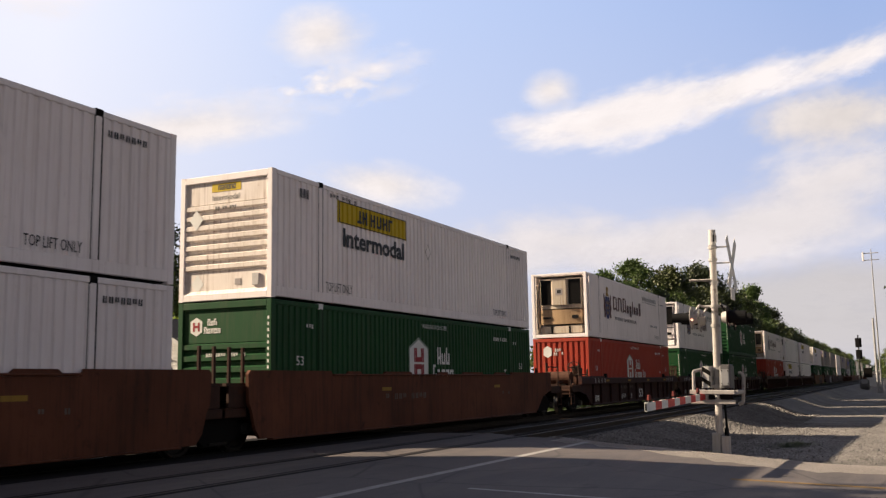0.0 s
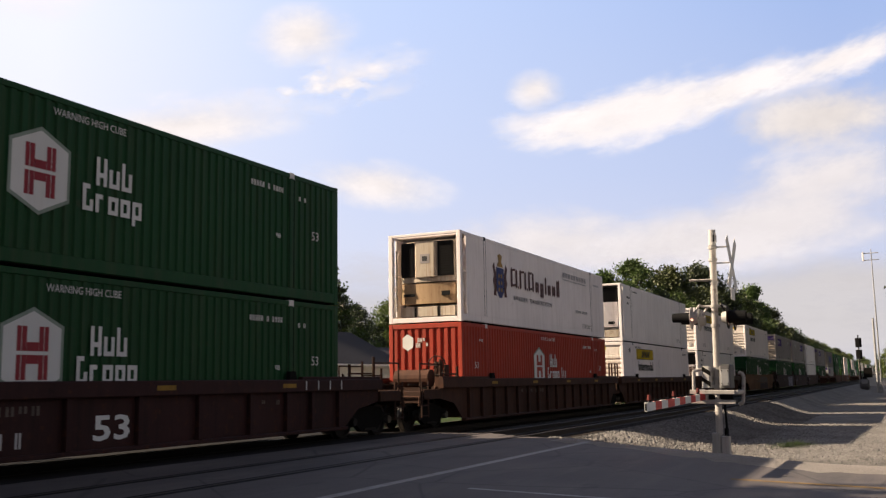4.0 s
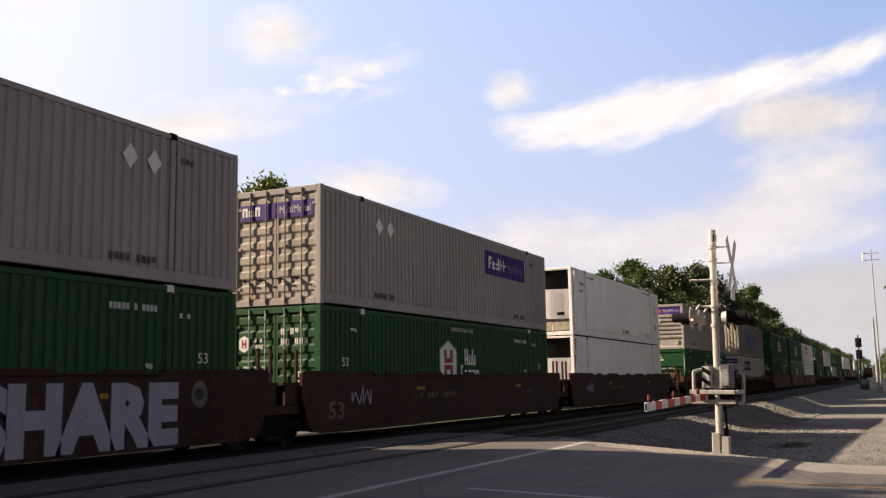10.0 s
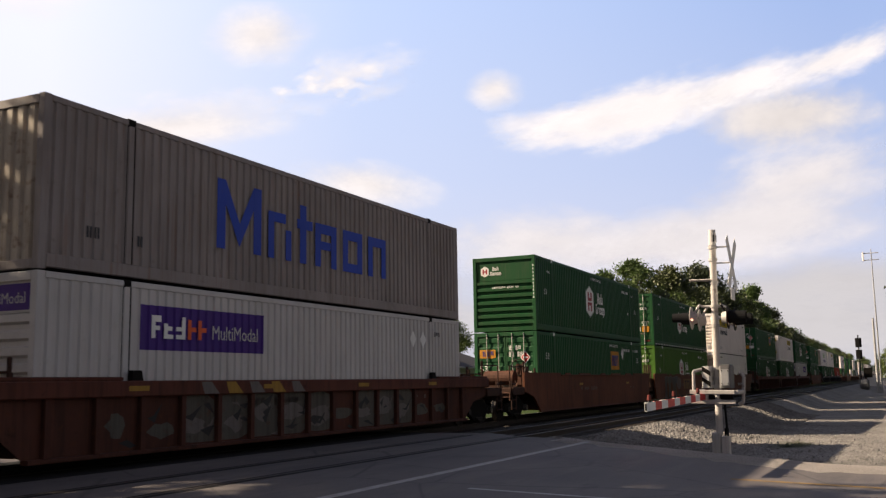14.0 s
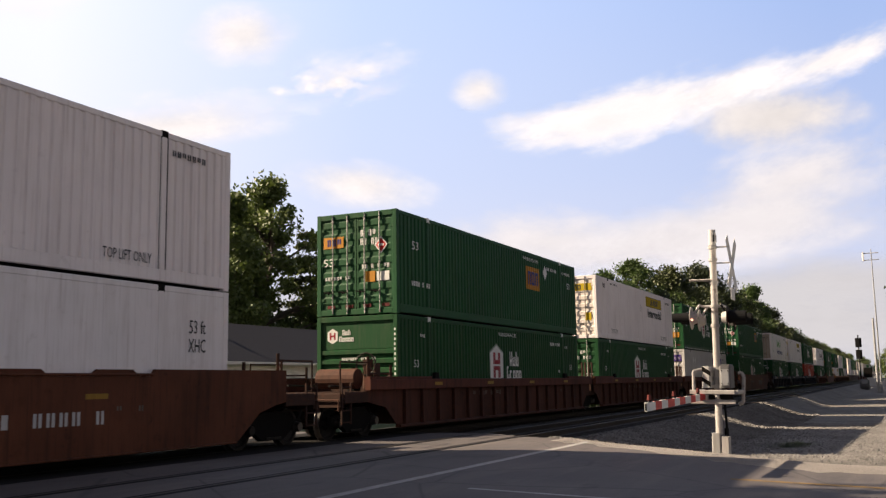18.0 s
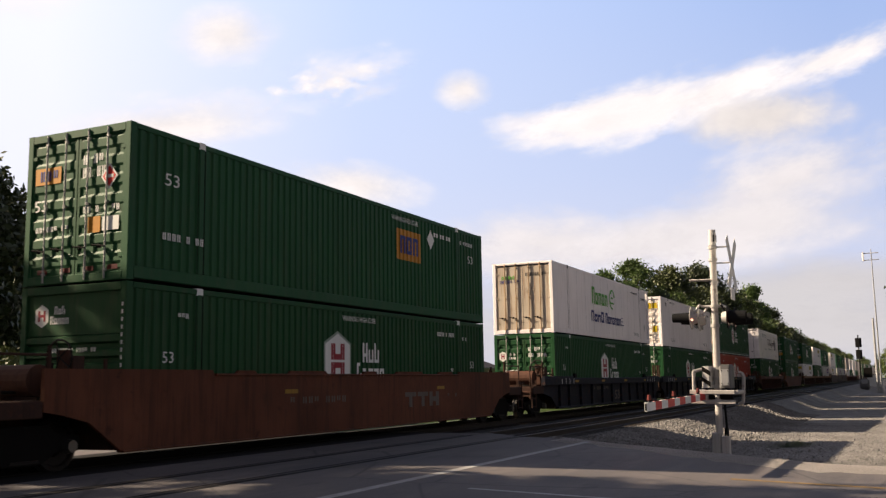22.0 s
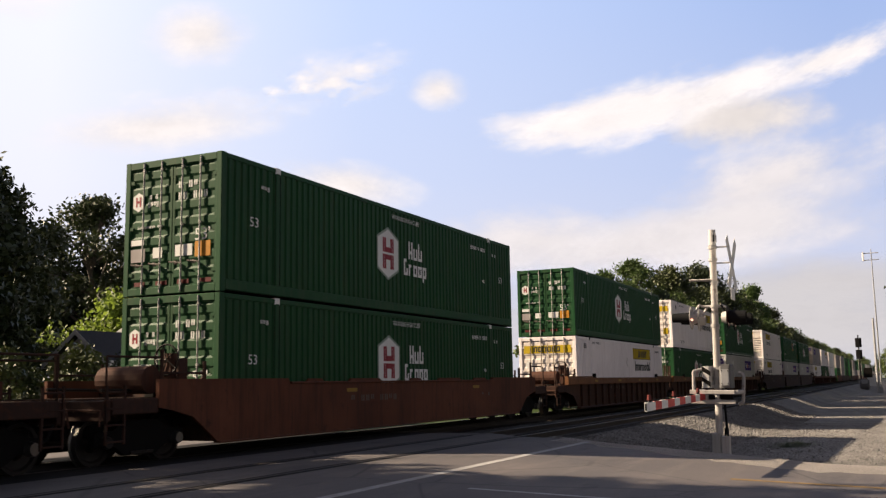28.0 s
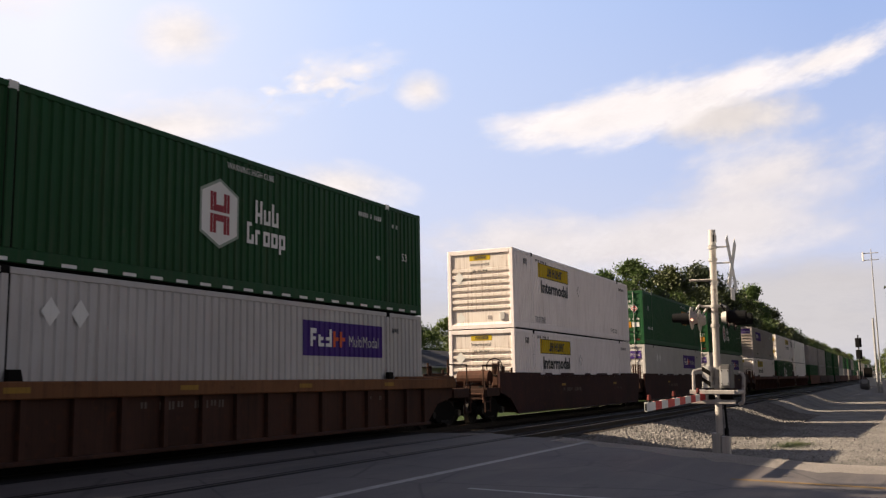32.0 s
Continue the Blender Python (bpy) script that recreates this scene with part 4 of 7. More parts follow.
def plain_side(ob, scuffed=False):
    y = FACE - 0.002
    s = bars(Shape(), -7.0, -6.35, 2.20, 2.32, y, 6, 61)
    bars(s, -7.0, -6.5, 1.9, 2.0, y, 5, 62)
    bars(s, -5.9, -4.8, 2.58, 2.66, y, 9, 63)
    part("marking", s, "ink", ob)
    part("lettering", lettering("53 ft", 6.88, 7.36, 2.02, 2.28, y, "ink"), "ink", ob, "dark length figure")
    part("lettering", lettering("XHC", 6.86, 7.36, 1.66, 1.92, y, "ink"), "ink", ob, "dark stencilled letters")
    part("lettering", lettering("TOP LIFT ONLY", 4.6, 5.85, 0.32, 0.52, y, "ink"), "ink", ob, "small stencilled notice")
    if not scuffed:
        return
    part("label_plate", Shape().box(6.93, 7.22, y - 0.003, y, 0.82, 1.10), "orange", ob, "small amber plate")
    part("red_marking", bars(Shape(), 0.0, 1.15, 0.36, 0.54, y, 7, 64), "crest_red", ob)
    part("red_stripe", Shape().box(-5.9, 5.9, y - 0.001, y, 0.300, 0.312), "reefer_brown", ob)
    s = Shape()
    for k in range(46):
        u = 6.0 - 1.9 * random.Random(k).random() ** 2
        w = random.Random(k + 99).uniform(0.02, 0.10)
        s.box(u - w, u, y - 0.001, y, HGT - 0.135 - w * 0.9, HGT - 0.125)
    part("scuff", s, "rock_grey", ob, "scuffed paint under the top rail")


def strokes(s, x0, x1, z0, z1, y, spec, t, facing=-1):
    """Letter-like blocks; spec: heights of the letters as shares of the box. facing 'x': on an end wall, read from +y to -y."""
    def put(a, b, c, d):
        if facing == "x":
            s.box(y - 0.003, y, x0 + x1 - b, x0 + x1 - a, c, d)
        else:
            s.box(a, b, y - 0.003, y, c, d)
    w = (x1 - x0) / len(spec)
    for k, h in enumerate(spec):
        a = x0 + k * w
        top = z0 + (z1 - z0) * abs(h)
        put(a, a + t, z0, top)
        put(a + w * 0.80 - t, a + w * 0.80, z0, z0 + (top - z0) * (1 if h > 0 else 0.66))
        put(a + t, a + w * 0.80 - t, top - t, top)
        if k % 2:
            put(a + t, a + w * 0.80 - t, z0, z0 + t)
    return s


def container(style, turned):
    """A 53-foot container. turned: its doors face the camera's end (-x), not its front."""
    spec = {
        "hexagon": ("hexagon_green", "dark green steel container with white hexagon badge", "hexagon"),
        "hexagon_tape": ("hexagon_green", "dark green steel container with a dashed white tape along its sill", "hexagon"),
        "hexagon_light": ("light_green", "yellowish green steel container with white hexagon badge", "hexagon"),
        "orangetag": ("bright_green", "green steel container with an orange square badge", "orangetag"),
        "red": ("red", "red corrugated steel container with a white badge", "hexagon_red"),
        "yellowtag": ("white", "white corrugated container with a yellow side panel", "yellowtag"),
        "violet": ("grey", "grey corrugated container with a purple side panel", "violet"),
        "violet_white": ("pale_grey", "pale grey corrugated container with a purple panel", "violet"),
        "crest": ("white", "white refrigerated container with painted crest and red wordmark", "tan"),
        "crest_clean": ("clean_white", "clean white refrigerated container with crest and red wordmark", "white"),
        "reefer": ("clean_white", "plain white refrigerated container with smooth weathered sides", "round"),
        "reefer_scuffed": ("clean_white", "white refrigerated container with scuffed top edge and amber plate", "round"),
        "reefer_bare": ("clean_white", "unmarked white refrigerated container with smooth weathered sides", "round"),
        "smooth": ("clean_white", "plain white smooth-sided container with rear doors", "smooth"),
        "coolbox": ("white", "white smooth container with green and blue wordmark, tan doors", "coolbox"),
        "bluemark": ("slate", "grey corrugated container with large blue wordmark, sunlight painted on ribbed end", "upright"),
    }[style]
    mat, label, end = spec
    ob = thing("container", label, "shipping container", "containers of the train")
    if style in ("crest", "crest_clean", "reefer", "reefer_scuffed", "reefer_bare"):
        if turned:
            reefer_frame(ob, mat, True)
            end_reefer(ob, mat, end, True)
            end_doors(ob, mat, "smooth" if style.startswith("reefer") else "none", False)
        else:
            reefer_frame(ob, mat, False)
            end_reefer(ob, mat, end, False)
            end_doors(ob, mat, "smooth", True)
    elif style == "coolbox":
        reefer_frame(ob, mat, turned, 0.62, "pale_grey")
        end_reefer(ob, mat, "white", turned)
        end_doors(ob, "reefer_tan", "coolbox", not turned)
    else:
        frame_parts(ob, mat, style in ("smooth", "coolbox"))
        door = {"coolbox": "coolbox", "smooth": "smooth", "upright": "none"}.get(end, end)
        dm = "reefer_tan" if style in ("coolbox", "smooth") else mat
        if turned:
            end_doors(ob, {"white": "white_worn", "grey": "grey_worn"}.get(dm, dm), door, False)
            end_upright(ob, mat, True)
        else:
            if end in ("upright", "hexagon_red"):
                # bluemark's end wears sunlight in its paint: sand, lighter than the slate sides
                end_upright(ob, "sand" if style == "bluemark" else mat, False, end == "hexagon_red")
            else:
                end_ribbed(ob, {"white": "white_worn", "grey": "grey_worn"}.get(mat, mat), {"orangetag": "hexagon"}.get(end, end), False)
            end_doors(ob, mat, "none", True)
    if style in ("hexagon", "hexagon_light", "hexagon_tape"):
        hexagon_side(ob)
        if style == "hexagon_tape":
            for k in range(23):
                part("reflective_dash", Shape().box(-HX + 0.3 + k * 0.69, -HX + 0.62 + k * 0.69, FACE - 0.002, FACE + 0.004, 0.05, 0.11), "decal_white", ob)
    elif style == "red":
        hexagon_side(ob, True, True)
    elif style == "yellowtag":
        yellowtag_side(ob, turned)
    elif style in ("violet", "violet_white"):
        violet_side(ob, turned, style == "violet_white")
    elif style in ("crest", "crest_clean"):
        crest_side(ob, turned)
    elif style in ("reefer", "reefer_scuffed", "smooth"):
        plain_side(ob, style == "reefer_scuffed")
    elif style == "orangetag":
        a = 10.16 - HX
        part("badge", Shape().waves_x(a, a + 1.46, -HY + 0.004, 0.036, 1.50, 2.36, lift=-0.005), "orange", ob, "orange square badge")
        part("badge_mark", strokes(Shape(), a + 0.2, a + 1.36, 1.68, 2.18, FACE, (1, 1, 1), 0.10), "navy", ob)
        part("placard", diamond(Shape(), 12.28 - HX, 2.28, 0.30, FACE), "decal_white", ob, "white hazard placard")
        s = bars(bars(bars(Shape(), 6.3, 7.3, 2.4, 2.52, FACE, 8, 71), 4.4, 5.7, 2.40, 2.52, FACE, 3, 72), -7.2, -6.0, 0.82, 0.96, FACE, 9, 73)
        part("marking", s, "decal_white", ob)
        part("lettering", lettering("WARNING HIGH CUBE", 1.8, 3.4, 2.56, 2.69, FACE - 0.001, "decal_white"), "decal_white", ob, "small white notice")
        for q in (6.88, -7.16):
            part("lettering", lettering("53", q, q + 0.4, 1.86, 2.10, FACE - 0.001, "decal_white"), "decal_white", ob, "white length figure")
    elif style == "coolbox":
        y = FACE - 0.004
        part("wordmark", strokes(Shape(), 5.4 - HX, 8.0 - HX, 1.52, 2.30, y, (1, 0.7, 0.72, 0.7, 0.7), 0.13), "lime", ob, "green wordmark")
        s = Shape()
        for k in range(9):
            t0, t1 = math.pi * (0.1 + 0.16 * k), math.pi * (0.1 + 0.16 * (k + 1))
            c, r, w = (8.75 - HX, 1.92), 0.52, 0.10 if k % 3 else 0.2
            s.add([(c[0] + (r + dr) * math.cos(q), y, c[1] + (r + dr) * 0.95 * math.sin(q)) for q, dr in ((t0, 0), (t1, 0), (t1, -w), (t0, -w))], [(0, 1, 2, 3)])
        s.box(8.45 - HX, 9.0 - HX, y - 0.003, y, 1.70, 1.78).box(8.55 - HX, 8.9 - HX, y - 0.003, y, 1.95, 2.03)
        part("animal_mark", s, "lime", ob, "green line emblem")
        part("wordmark", strokes(strokes(Shape(), 5.2 - HX, 7.3 - HX, 0.72, 1.22, y, (1, 0.7, 0.7, 1), 0.11), 7.5 - HX, 10.3 - HX, 0.72, 1.22, y, (1, 0.7, 0.7, 0.7, 0.7, 0.7, 0.7), 0.09), "navy", ob, "dark blue wordmark")
        s = Shape()
        for k in range(3):
            s.box(10.3 - HX, 10.75 - HX - 0.1 * k, y - 0.003, y, 0.75 + k * 0.17, 0.79 + k * 0.17)
        part("speed_lines", s, "navy", ob)
        s = bars(bars(Shape(), 6.4, 7.3, 2.30, 2.42, y, 8, 75), 4.3, 5.7, 2.5, 2.6, y, 12, 76)
        part("marking", s, "ink", ob)
        part("lettering", lettering("TOP LIFT ONLY", 4.6, 5.75, 0.34, 0.50, y, "ink"), "ink", ob, "small stencilled notice")
        part("placard_holder", diamond(Shape(), 6.95, 0.85, 0.22, y), "pale_grey", ob)
    elif style == "bluemark":
        y = FACE
        s = Shape()
        a, t = 4.40 - HX, 0.27
        s.box(a, a + t, y - 0.004, y, 0.86, 2.30).box(a + 1.22, a + 1.22 + t, y - 0.004, y, 0.86, 2.30)
        s.add([(a + t, y - 0.002, 2.30), (a + t, y - 0.002, 1.80), (a + 0.74, y - 0.002, 0.95), (a + 1.22, y - 0.002, 1.80), (a + 1.22, y - 0.002, 2.30), (a + 0.74, y - 0.002, 1.45)], [(0, 1, 2, 5), (5, 2, 3, 4)])
        strokes(s, a + 1.75, a + 2.85, 0.86, 1.90, y, (-1,), 0.22)
        s.box(a + 2.98, a + 3.24, y - 0.004, y, 0.86, 2.22).box(a + 2.86, a + 3.5, y - 0.004, y, 1.66, 1.88)
        for k in range(3):
            strokes(s, a + 3.62 + k * 1.25, a + 4.80 + k * 1.25, 0.86, 1.90, y, (1,), 0.24)
        s.box(a + 3.86, a + 4.3, y - 0.004, y, 1.28, 1.48).box(a + 5.11, a + 5.57, y - 0.004, y, 0.86, 1.08)
        part("wordmark", s, "blue", ob, "large blue wordmark")
        part("marking", bars(bars(Shape(), -7.1, -6.75, 0.62, 0.82, y, 2, 78), -5.9, -5.7, 0.6, 0.8, y, 1, 79), "ink", ob)
    return ob


def far_container(mat):
    """A container too far off to show more than its walls, posts and end."""
    ob = thing("container", "distant " + {"white": "white", "hexagon_green": "dark green", "pale_grey": "pale grey", "grey": "grey", "red": "red", "bright_green": "green"}[mat] + " steel container stacked in a well car", "shipping container", "containers of the train")
    for sy in (-1, 1):
        part("side_wall", Shape().waves_x(-HX + 0.09, HX - 0.09, sy * (HY - 0.004), -sy * 0.036, 0.18, HGT - 0.1), mat, ob)
    s = Shape()
    for sx in (-1, 1):
        for sy in (-1, 1):
            s.box(*sorted((sx * HX, sx * (HX - 0.17))), *sorted((sy * HY, sy * (HY - 0.14))), 0, HGT)
    part("corner_posts", s, mat, ob)
    s = Shape().box(-HX + 0.18, HX - 0.18, -HY + 0.04, HY - 0.04, 0.0, 0.17).box(-HX + 0.18, HX - 0.18, -HY + 0.04, HY - 0.04, HGT - 0.09, HGT - 0.01)
    part("roof_and_floor", s, mat, ob)
    part("end_wall", Shape().waves_z(-HX + 0.03, 0.05, -HY + 0.145, HY - 0.145, 0.0, HGT, 8), mat, ob)
    part("end_wall", Shape().waves_z(-HX + 0.03, 0.05, -HY + 0.145, HY - 0.145, 0.0, HGT, 8).mirrored(), mat, ob)
    return ob


# ---- well cars ----
def wheelset_mesh(r):
    s = Shape().rod((0, -1.12, 0), (0, 1.12, 0), 0.085, 10)
    for sy in (-1, 1):
        s.lathe_y([(sy * 0.66, 0.09), (sy * 0.69, 0.16), (sy * 0.70, r - 0.09), (sy * 0.68, r + 0.028), (sy * 0.70, r + 0.03), (sy * 0.72, r), (sy * 0.82, r - 0.006), (sy * 0.82, r - 0.07), (sy * 0.78, r - 0.10), (sy * 0.76, 0.18), (sy * 0.84, 0.12), (sy * 0.84, 0.0)], 24)
    return s


def sideframe(y):
    """The cast side frame of a truck: arched over the axles, dropping at the spring nest."""
    s = Shape()
    p = [(-1.12, 0.34), (-1.12, 0.58), (-0.70, 0.62), (-0.42, 0.78), (0.42, 0.78), (0.70, 0.62), (1.12, 0.58), (1.12, 0.34), (0.68, 0.36), (0.38, 0.17), (-0.38, 0.17), (-0.68, 0.36)]
    s.sweep_y(p, y - 0.07, y + 0.07)
    return s





def truck(car, x, r):
    body = Shape().slab_y(-0.22, 0.22, -1.0, 1.0, 0.42, 0.66).rod((0, 0, 0.66), (0, 0, 0.82), 0.25, 12)
    for k in (-0.48, 0.48):
        body.slab_y(k - 0.10, k + 0.10, -0.78, 0.78, 0.26, 0.46)
    t = part("truck", body, "dark_steel", car, "black cast-steel two-axle truck")
    t.location = (x, 0, 0)
    for sy in (-1, 1):
        sf = sideframe(sy * 1.0)
        for k in (-0.89, 0.89) if sy > 0 else ():
            sf.rod((k, 1.06, r), (k, 1.19, r), 0.125, 12, 0.10)
        part("side_frame", sf, "dark_steel", t)
        s = Shape()
        for k in (-0.17, 0.0, 0.17):
            s.rod((k, sy * 1.0, 0.22), (k, sy * 1.0, 0.5), 0.07, 8)
        s.box(-0.28, 0.28, sy * 1.09 - 0.02, sy * 1.09 + 0.02, 0.19, 0.24)
        part("spring_nest", s, "wheel_steel", t)
        for k in (-0.89, 0.89) if sy < 0 else ():
            part("bearing_cap", Shape().rod((k, sy * 1.06, r), (k, sy * 1.19, r), 0.125, 12, 0.10), "bright_steel" if k > 0 else "wheel_steel", t)
    for k in (-0.89, 0.89):
        w = part("wheelset", wheelset_mesh(r), "wheel_steel", t, smooth=False)
        w.data.materials.append(M["bright_steel"])
        for p in w.data.polygons:
            if abs(p.center.y) > 0.6 and math.hypot(p.center.x, p.center.z) > r - 0.03:
                p.material_index = 1
        w.location = (k, 0, r)
        w["radius"] = r
    return t


def end_gear(car, sx, kind, mat, brake):
    """Deck, sill, coupler, stanchions and pipes at one end of a unit. kind: C coupler, A articulated joint."""
    mat = "gear_brown"
    end = 11.70 if kind == "C" else 9.70
    a, b = sorted((sx * 8.35, sx * (end - (0.55 if kind == "C" else 0.12))))
    part("centre_sill", Shape().slab(a, b, -0.36, 0.36, 0.72, 1.06, 0.03), mat, car)
    part("end_bulkhead", Shape().box(*sorted((sx * 8.27, sx * 8.37)), -1.30, 1.30, 0.32, 1.40), mat, car)
    if kind == "C":
        d = Shape().box(*sorted((sx * 8.38, sx * 11.05)), -1.36, 1.36, 1.10, 1.15)
        for k in range(9):
            x = sx * (8.6 + k * 0.28)
            d.box(x - 0.03, x + 0.03, -1.36, 1.36, 1.151, 1.175)
        part("end_deck", d, mat, car)
        part("end_sill", Shape().slab_y(*sorted((sx * 11.05, sx * 11.22)), -1.40, 1.40, 0.80, 1.14), mat, car)
        for sy in (-1, 1):
            ya, yb = sorted((sy * 1.361, sy * 1.43))
            part("deck_channel", Shape().slab(*sorted((sx * 9.93, sx * 11.04)), ya, yb, 0.90, 1.17, 0.015), mat, car)
            if sy > 0:
                continue
            part("gusset", Shape().sweep_y([(sx * 8.40, 1.152), (sx * 8.95, 1.152), (sx * 8.40, 1.62)], *sorted((sy * 1.20, sy * 1.24))), mat, car)
            part("air_hose", Shape().rod((sx * 11.25, sy * 0.35, 0.86), (sx * 11.42, sy * 0.33, 0.48), 0.028, 6).rod((sx * 11.42, sy * 0.33, 0.48), (sx * 11.72, sy * 0.30, 0.42), 0.028, 6), "rubber", car)
        part("draft_gear", Shape().post(*sorted((sx * 10.55, sx * 11.04)), -0.85, 0.85, 0.50, 0.719, 0.05), "dark_steel", car)
        part("cut_lever", Shape().rod((sx * 11.26, -1.38, 0.98), (sx * 11.26, -0.1, 1.00), 0.02, 6).rod((sx * 11.26, -1.38, 0.98), (sx * 11.30, -1.40, 0.72), 0.02, 6), "tank_brown", car)
        part("slack_adjuster", Shape().rod((sx * 8.45, 0.62, 0.98), (sx * 10.9, 0.55, 0.94), 0.05, 8), "wheel_steel", car)
        c = Shape().slab(*sorted((sx * 11.10, sx * 11.52)), -0.13, 0.13, 0.76, 0.98, 0.02)
        c.post(*sorted((sx * 11.46, sx * 11.74)), -0.20, 0.10, 0.72, 1.02, 0.03)
        part("coupler", c, "wheel_steel", car)
        for sy in (-1, 1):
            for x in (8.55, 9.75):
                part("stanchion", Shape().rod((sx * x, sy * 1.33, 1.15), (sx * x, sy * 1.33, 2.05 if x > 9 else 1.85), 0.04, 6), mat, car)
            part("grab_rail", Shape().rod((sx * 8.55, sy * 1.33, 1.62), (sx * 9.75, sy * 1.33, 1.62), 0.022, 6).rod((sx * 9.75, sy * 1.33, 1.9), (sx * 11.1, sy * 1.33, 1.9), 0.022, 6).rod((sx * 11.1, sy * 1.33, 0.7), (sx * 11.1, sy * 1.33, 1.9), 0.022, 6), mat, car)
            lad = Shape()
            for k in range(4):
                lad.rod((sx * 10.75, sy * 1.42, 0.45 + k * 0.28), (sx * 11.15, sy * 1.42, 0.45 + k * 0.28), 0.018, 6)
            lad.box(*sorted((sx * 10.72, sx * 10.76)), *sorted((sy * 1.39, sy * 1.43)), 0.4, 1.4).box(*sorted((sx * 11.14, sx * 11.18)), *sorted((sy * 1.39, sy * 1.43)), 0.4, 1.4)
            part("ladder", lad, mat, car)
        if brake:
            w = Shape()
            n = 18
            for k in range(n):
                p, q = k * math.tau / n, (k + 1) * math.tau / n
                w.rod((sx * 9.2, -0.95 + 0.29 * math.cos(p), 1.88 + 0.29 * math.sin(p)), (sx * 9.2, -0.95 + 0.29 * math.cos(q), 1.88 + 0.29 * math.sin(q)), 0.018, 6)
            for k in range(5):
                p = k * math.tau / 5
                w.rod((sx * 9.2, -0.95, 1.88), (sx * 9.2, -0.95 + 0.29 * math.cos(p), 1.88 + 0.29 * math.sin(p)), 0.012, 5)
            part("brake_wheel", w, "wheel_steel", car, "dark spoked hand-brake wheel")
            part("brake_housing", Shape().post(sx * 9.2 + 0.02, sx * 9.2 + 0.20, -1.08, -0.82, 1.152, 2.0, 0.05), "tank_brown", car, "rusty hand-brake housing")
            part("brake_stand", Shape().post(sx * 9.2 + 0.04, sx * 9.2 + 0.30, -1.22, -1.15, 1.152, 1.9, 0.015), mat, car)
            part("air_tank", Shape().rod((sx * 9.6, -0.95, 1.50), (sx * 9.6, 0.20, 1.50), 0.26, 16), "tank_brown", car, "rust-brown air reservoir")
            part("brake_pipe", Shape().rod((sx * 8.7, -0.5, 1.3), (sx * 10.6, -0.7, 1.32), 0.03, 6), "wheel_steel", car)
            part("brake_pipe", Shape().rod((sx * 8.7, 0.5, 1.3), (sx * 10.8, 0.4, 1.35), 0.03, 6), "wheel_steel", car)
            part("brake_valve", Shape().post(*sorted((sx * 8.75, sx * 9.05)), -0.55, -0.25, 1.16, 1.62, 0.05).rod((sx * 8.9, -0.4, 1.62), (sx * 8.9, -0.4, 1.80), 0.07, 8), "dark_steel", car)
    else:
        part("end_deck", Shape().box(*sorted((sx * 8.38, sx * 9.58)), -1.28, 1.28, 1.36, 1.42), mat, car)
        part("deck_skirt", Shape().slab(*sorted((sx * 8.38, sx * 9.50)), -1.29, -1.23, 0.92, 1.359, 0.01), mat, car)
        part("joint_casting", Shape().post(*sorted((sx * 9.0, sx * 9.62)), -0.95, 0.95, 0.62, 0.92, 0.06), "dark_steel", car)
        for q in (-1.28, 1.06):
            part("joint_arm", Shape().slab(*sorted((sx * 8.9, sx * 9.68)), q, q + 0.22, 0.72, 0.91), mat, car)
        for x in (8.95, 9.40):
            part("stanchion", Shape().post(sx * x - 0.035, sx * x + 0.035, -1.24, -1.17, 1.421, 2.15, 0.012), mat, car)
    x = sx * (9.95 if kind == "C" else 9.70)
    if kind == "C" or sx > 0:
        truck(car, x, 0.42 if kind == "C" else 0.48)


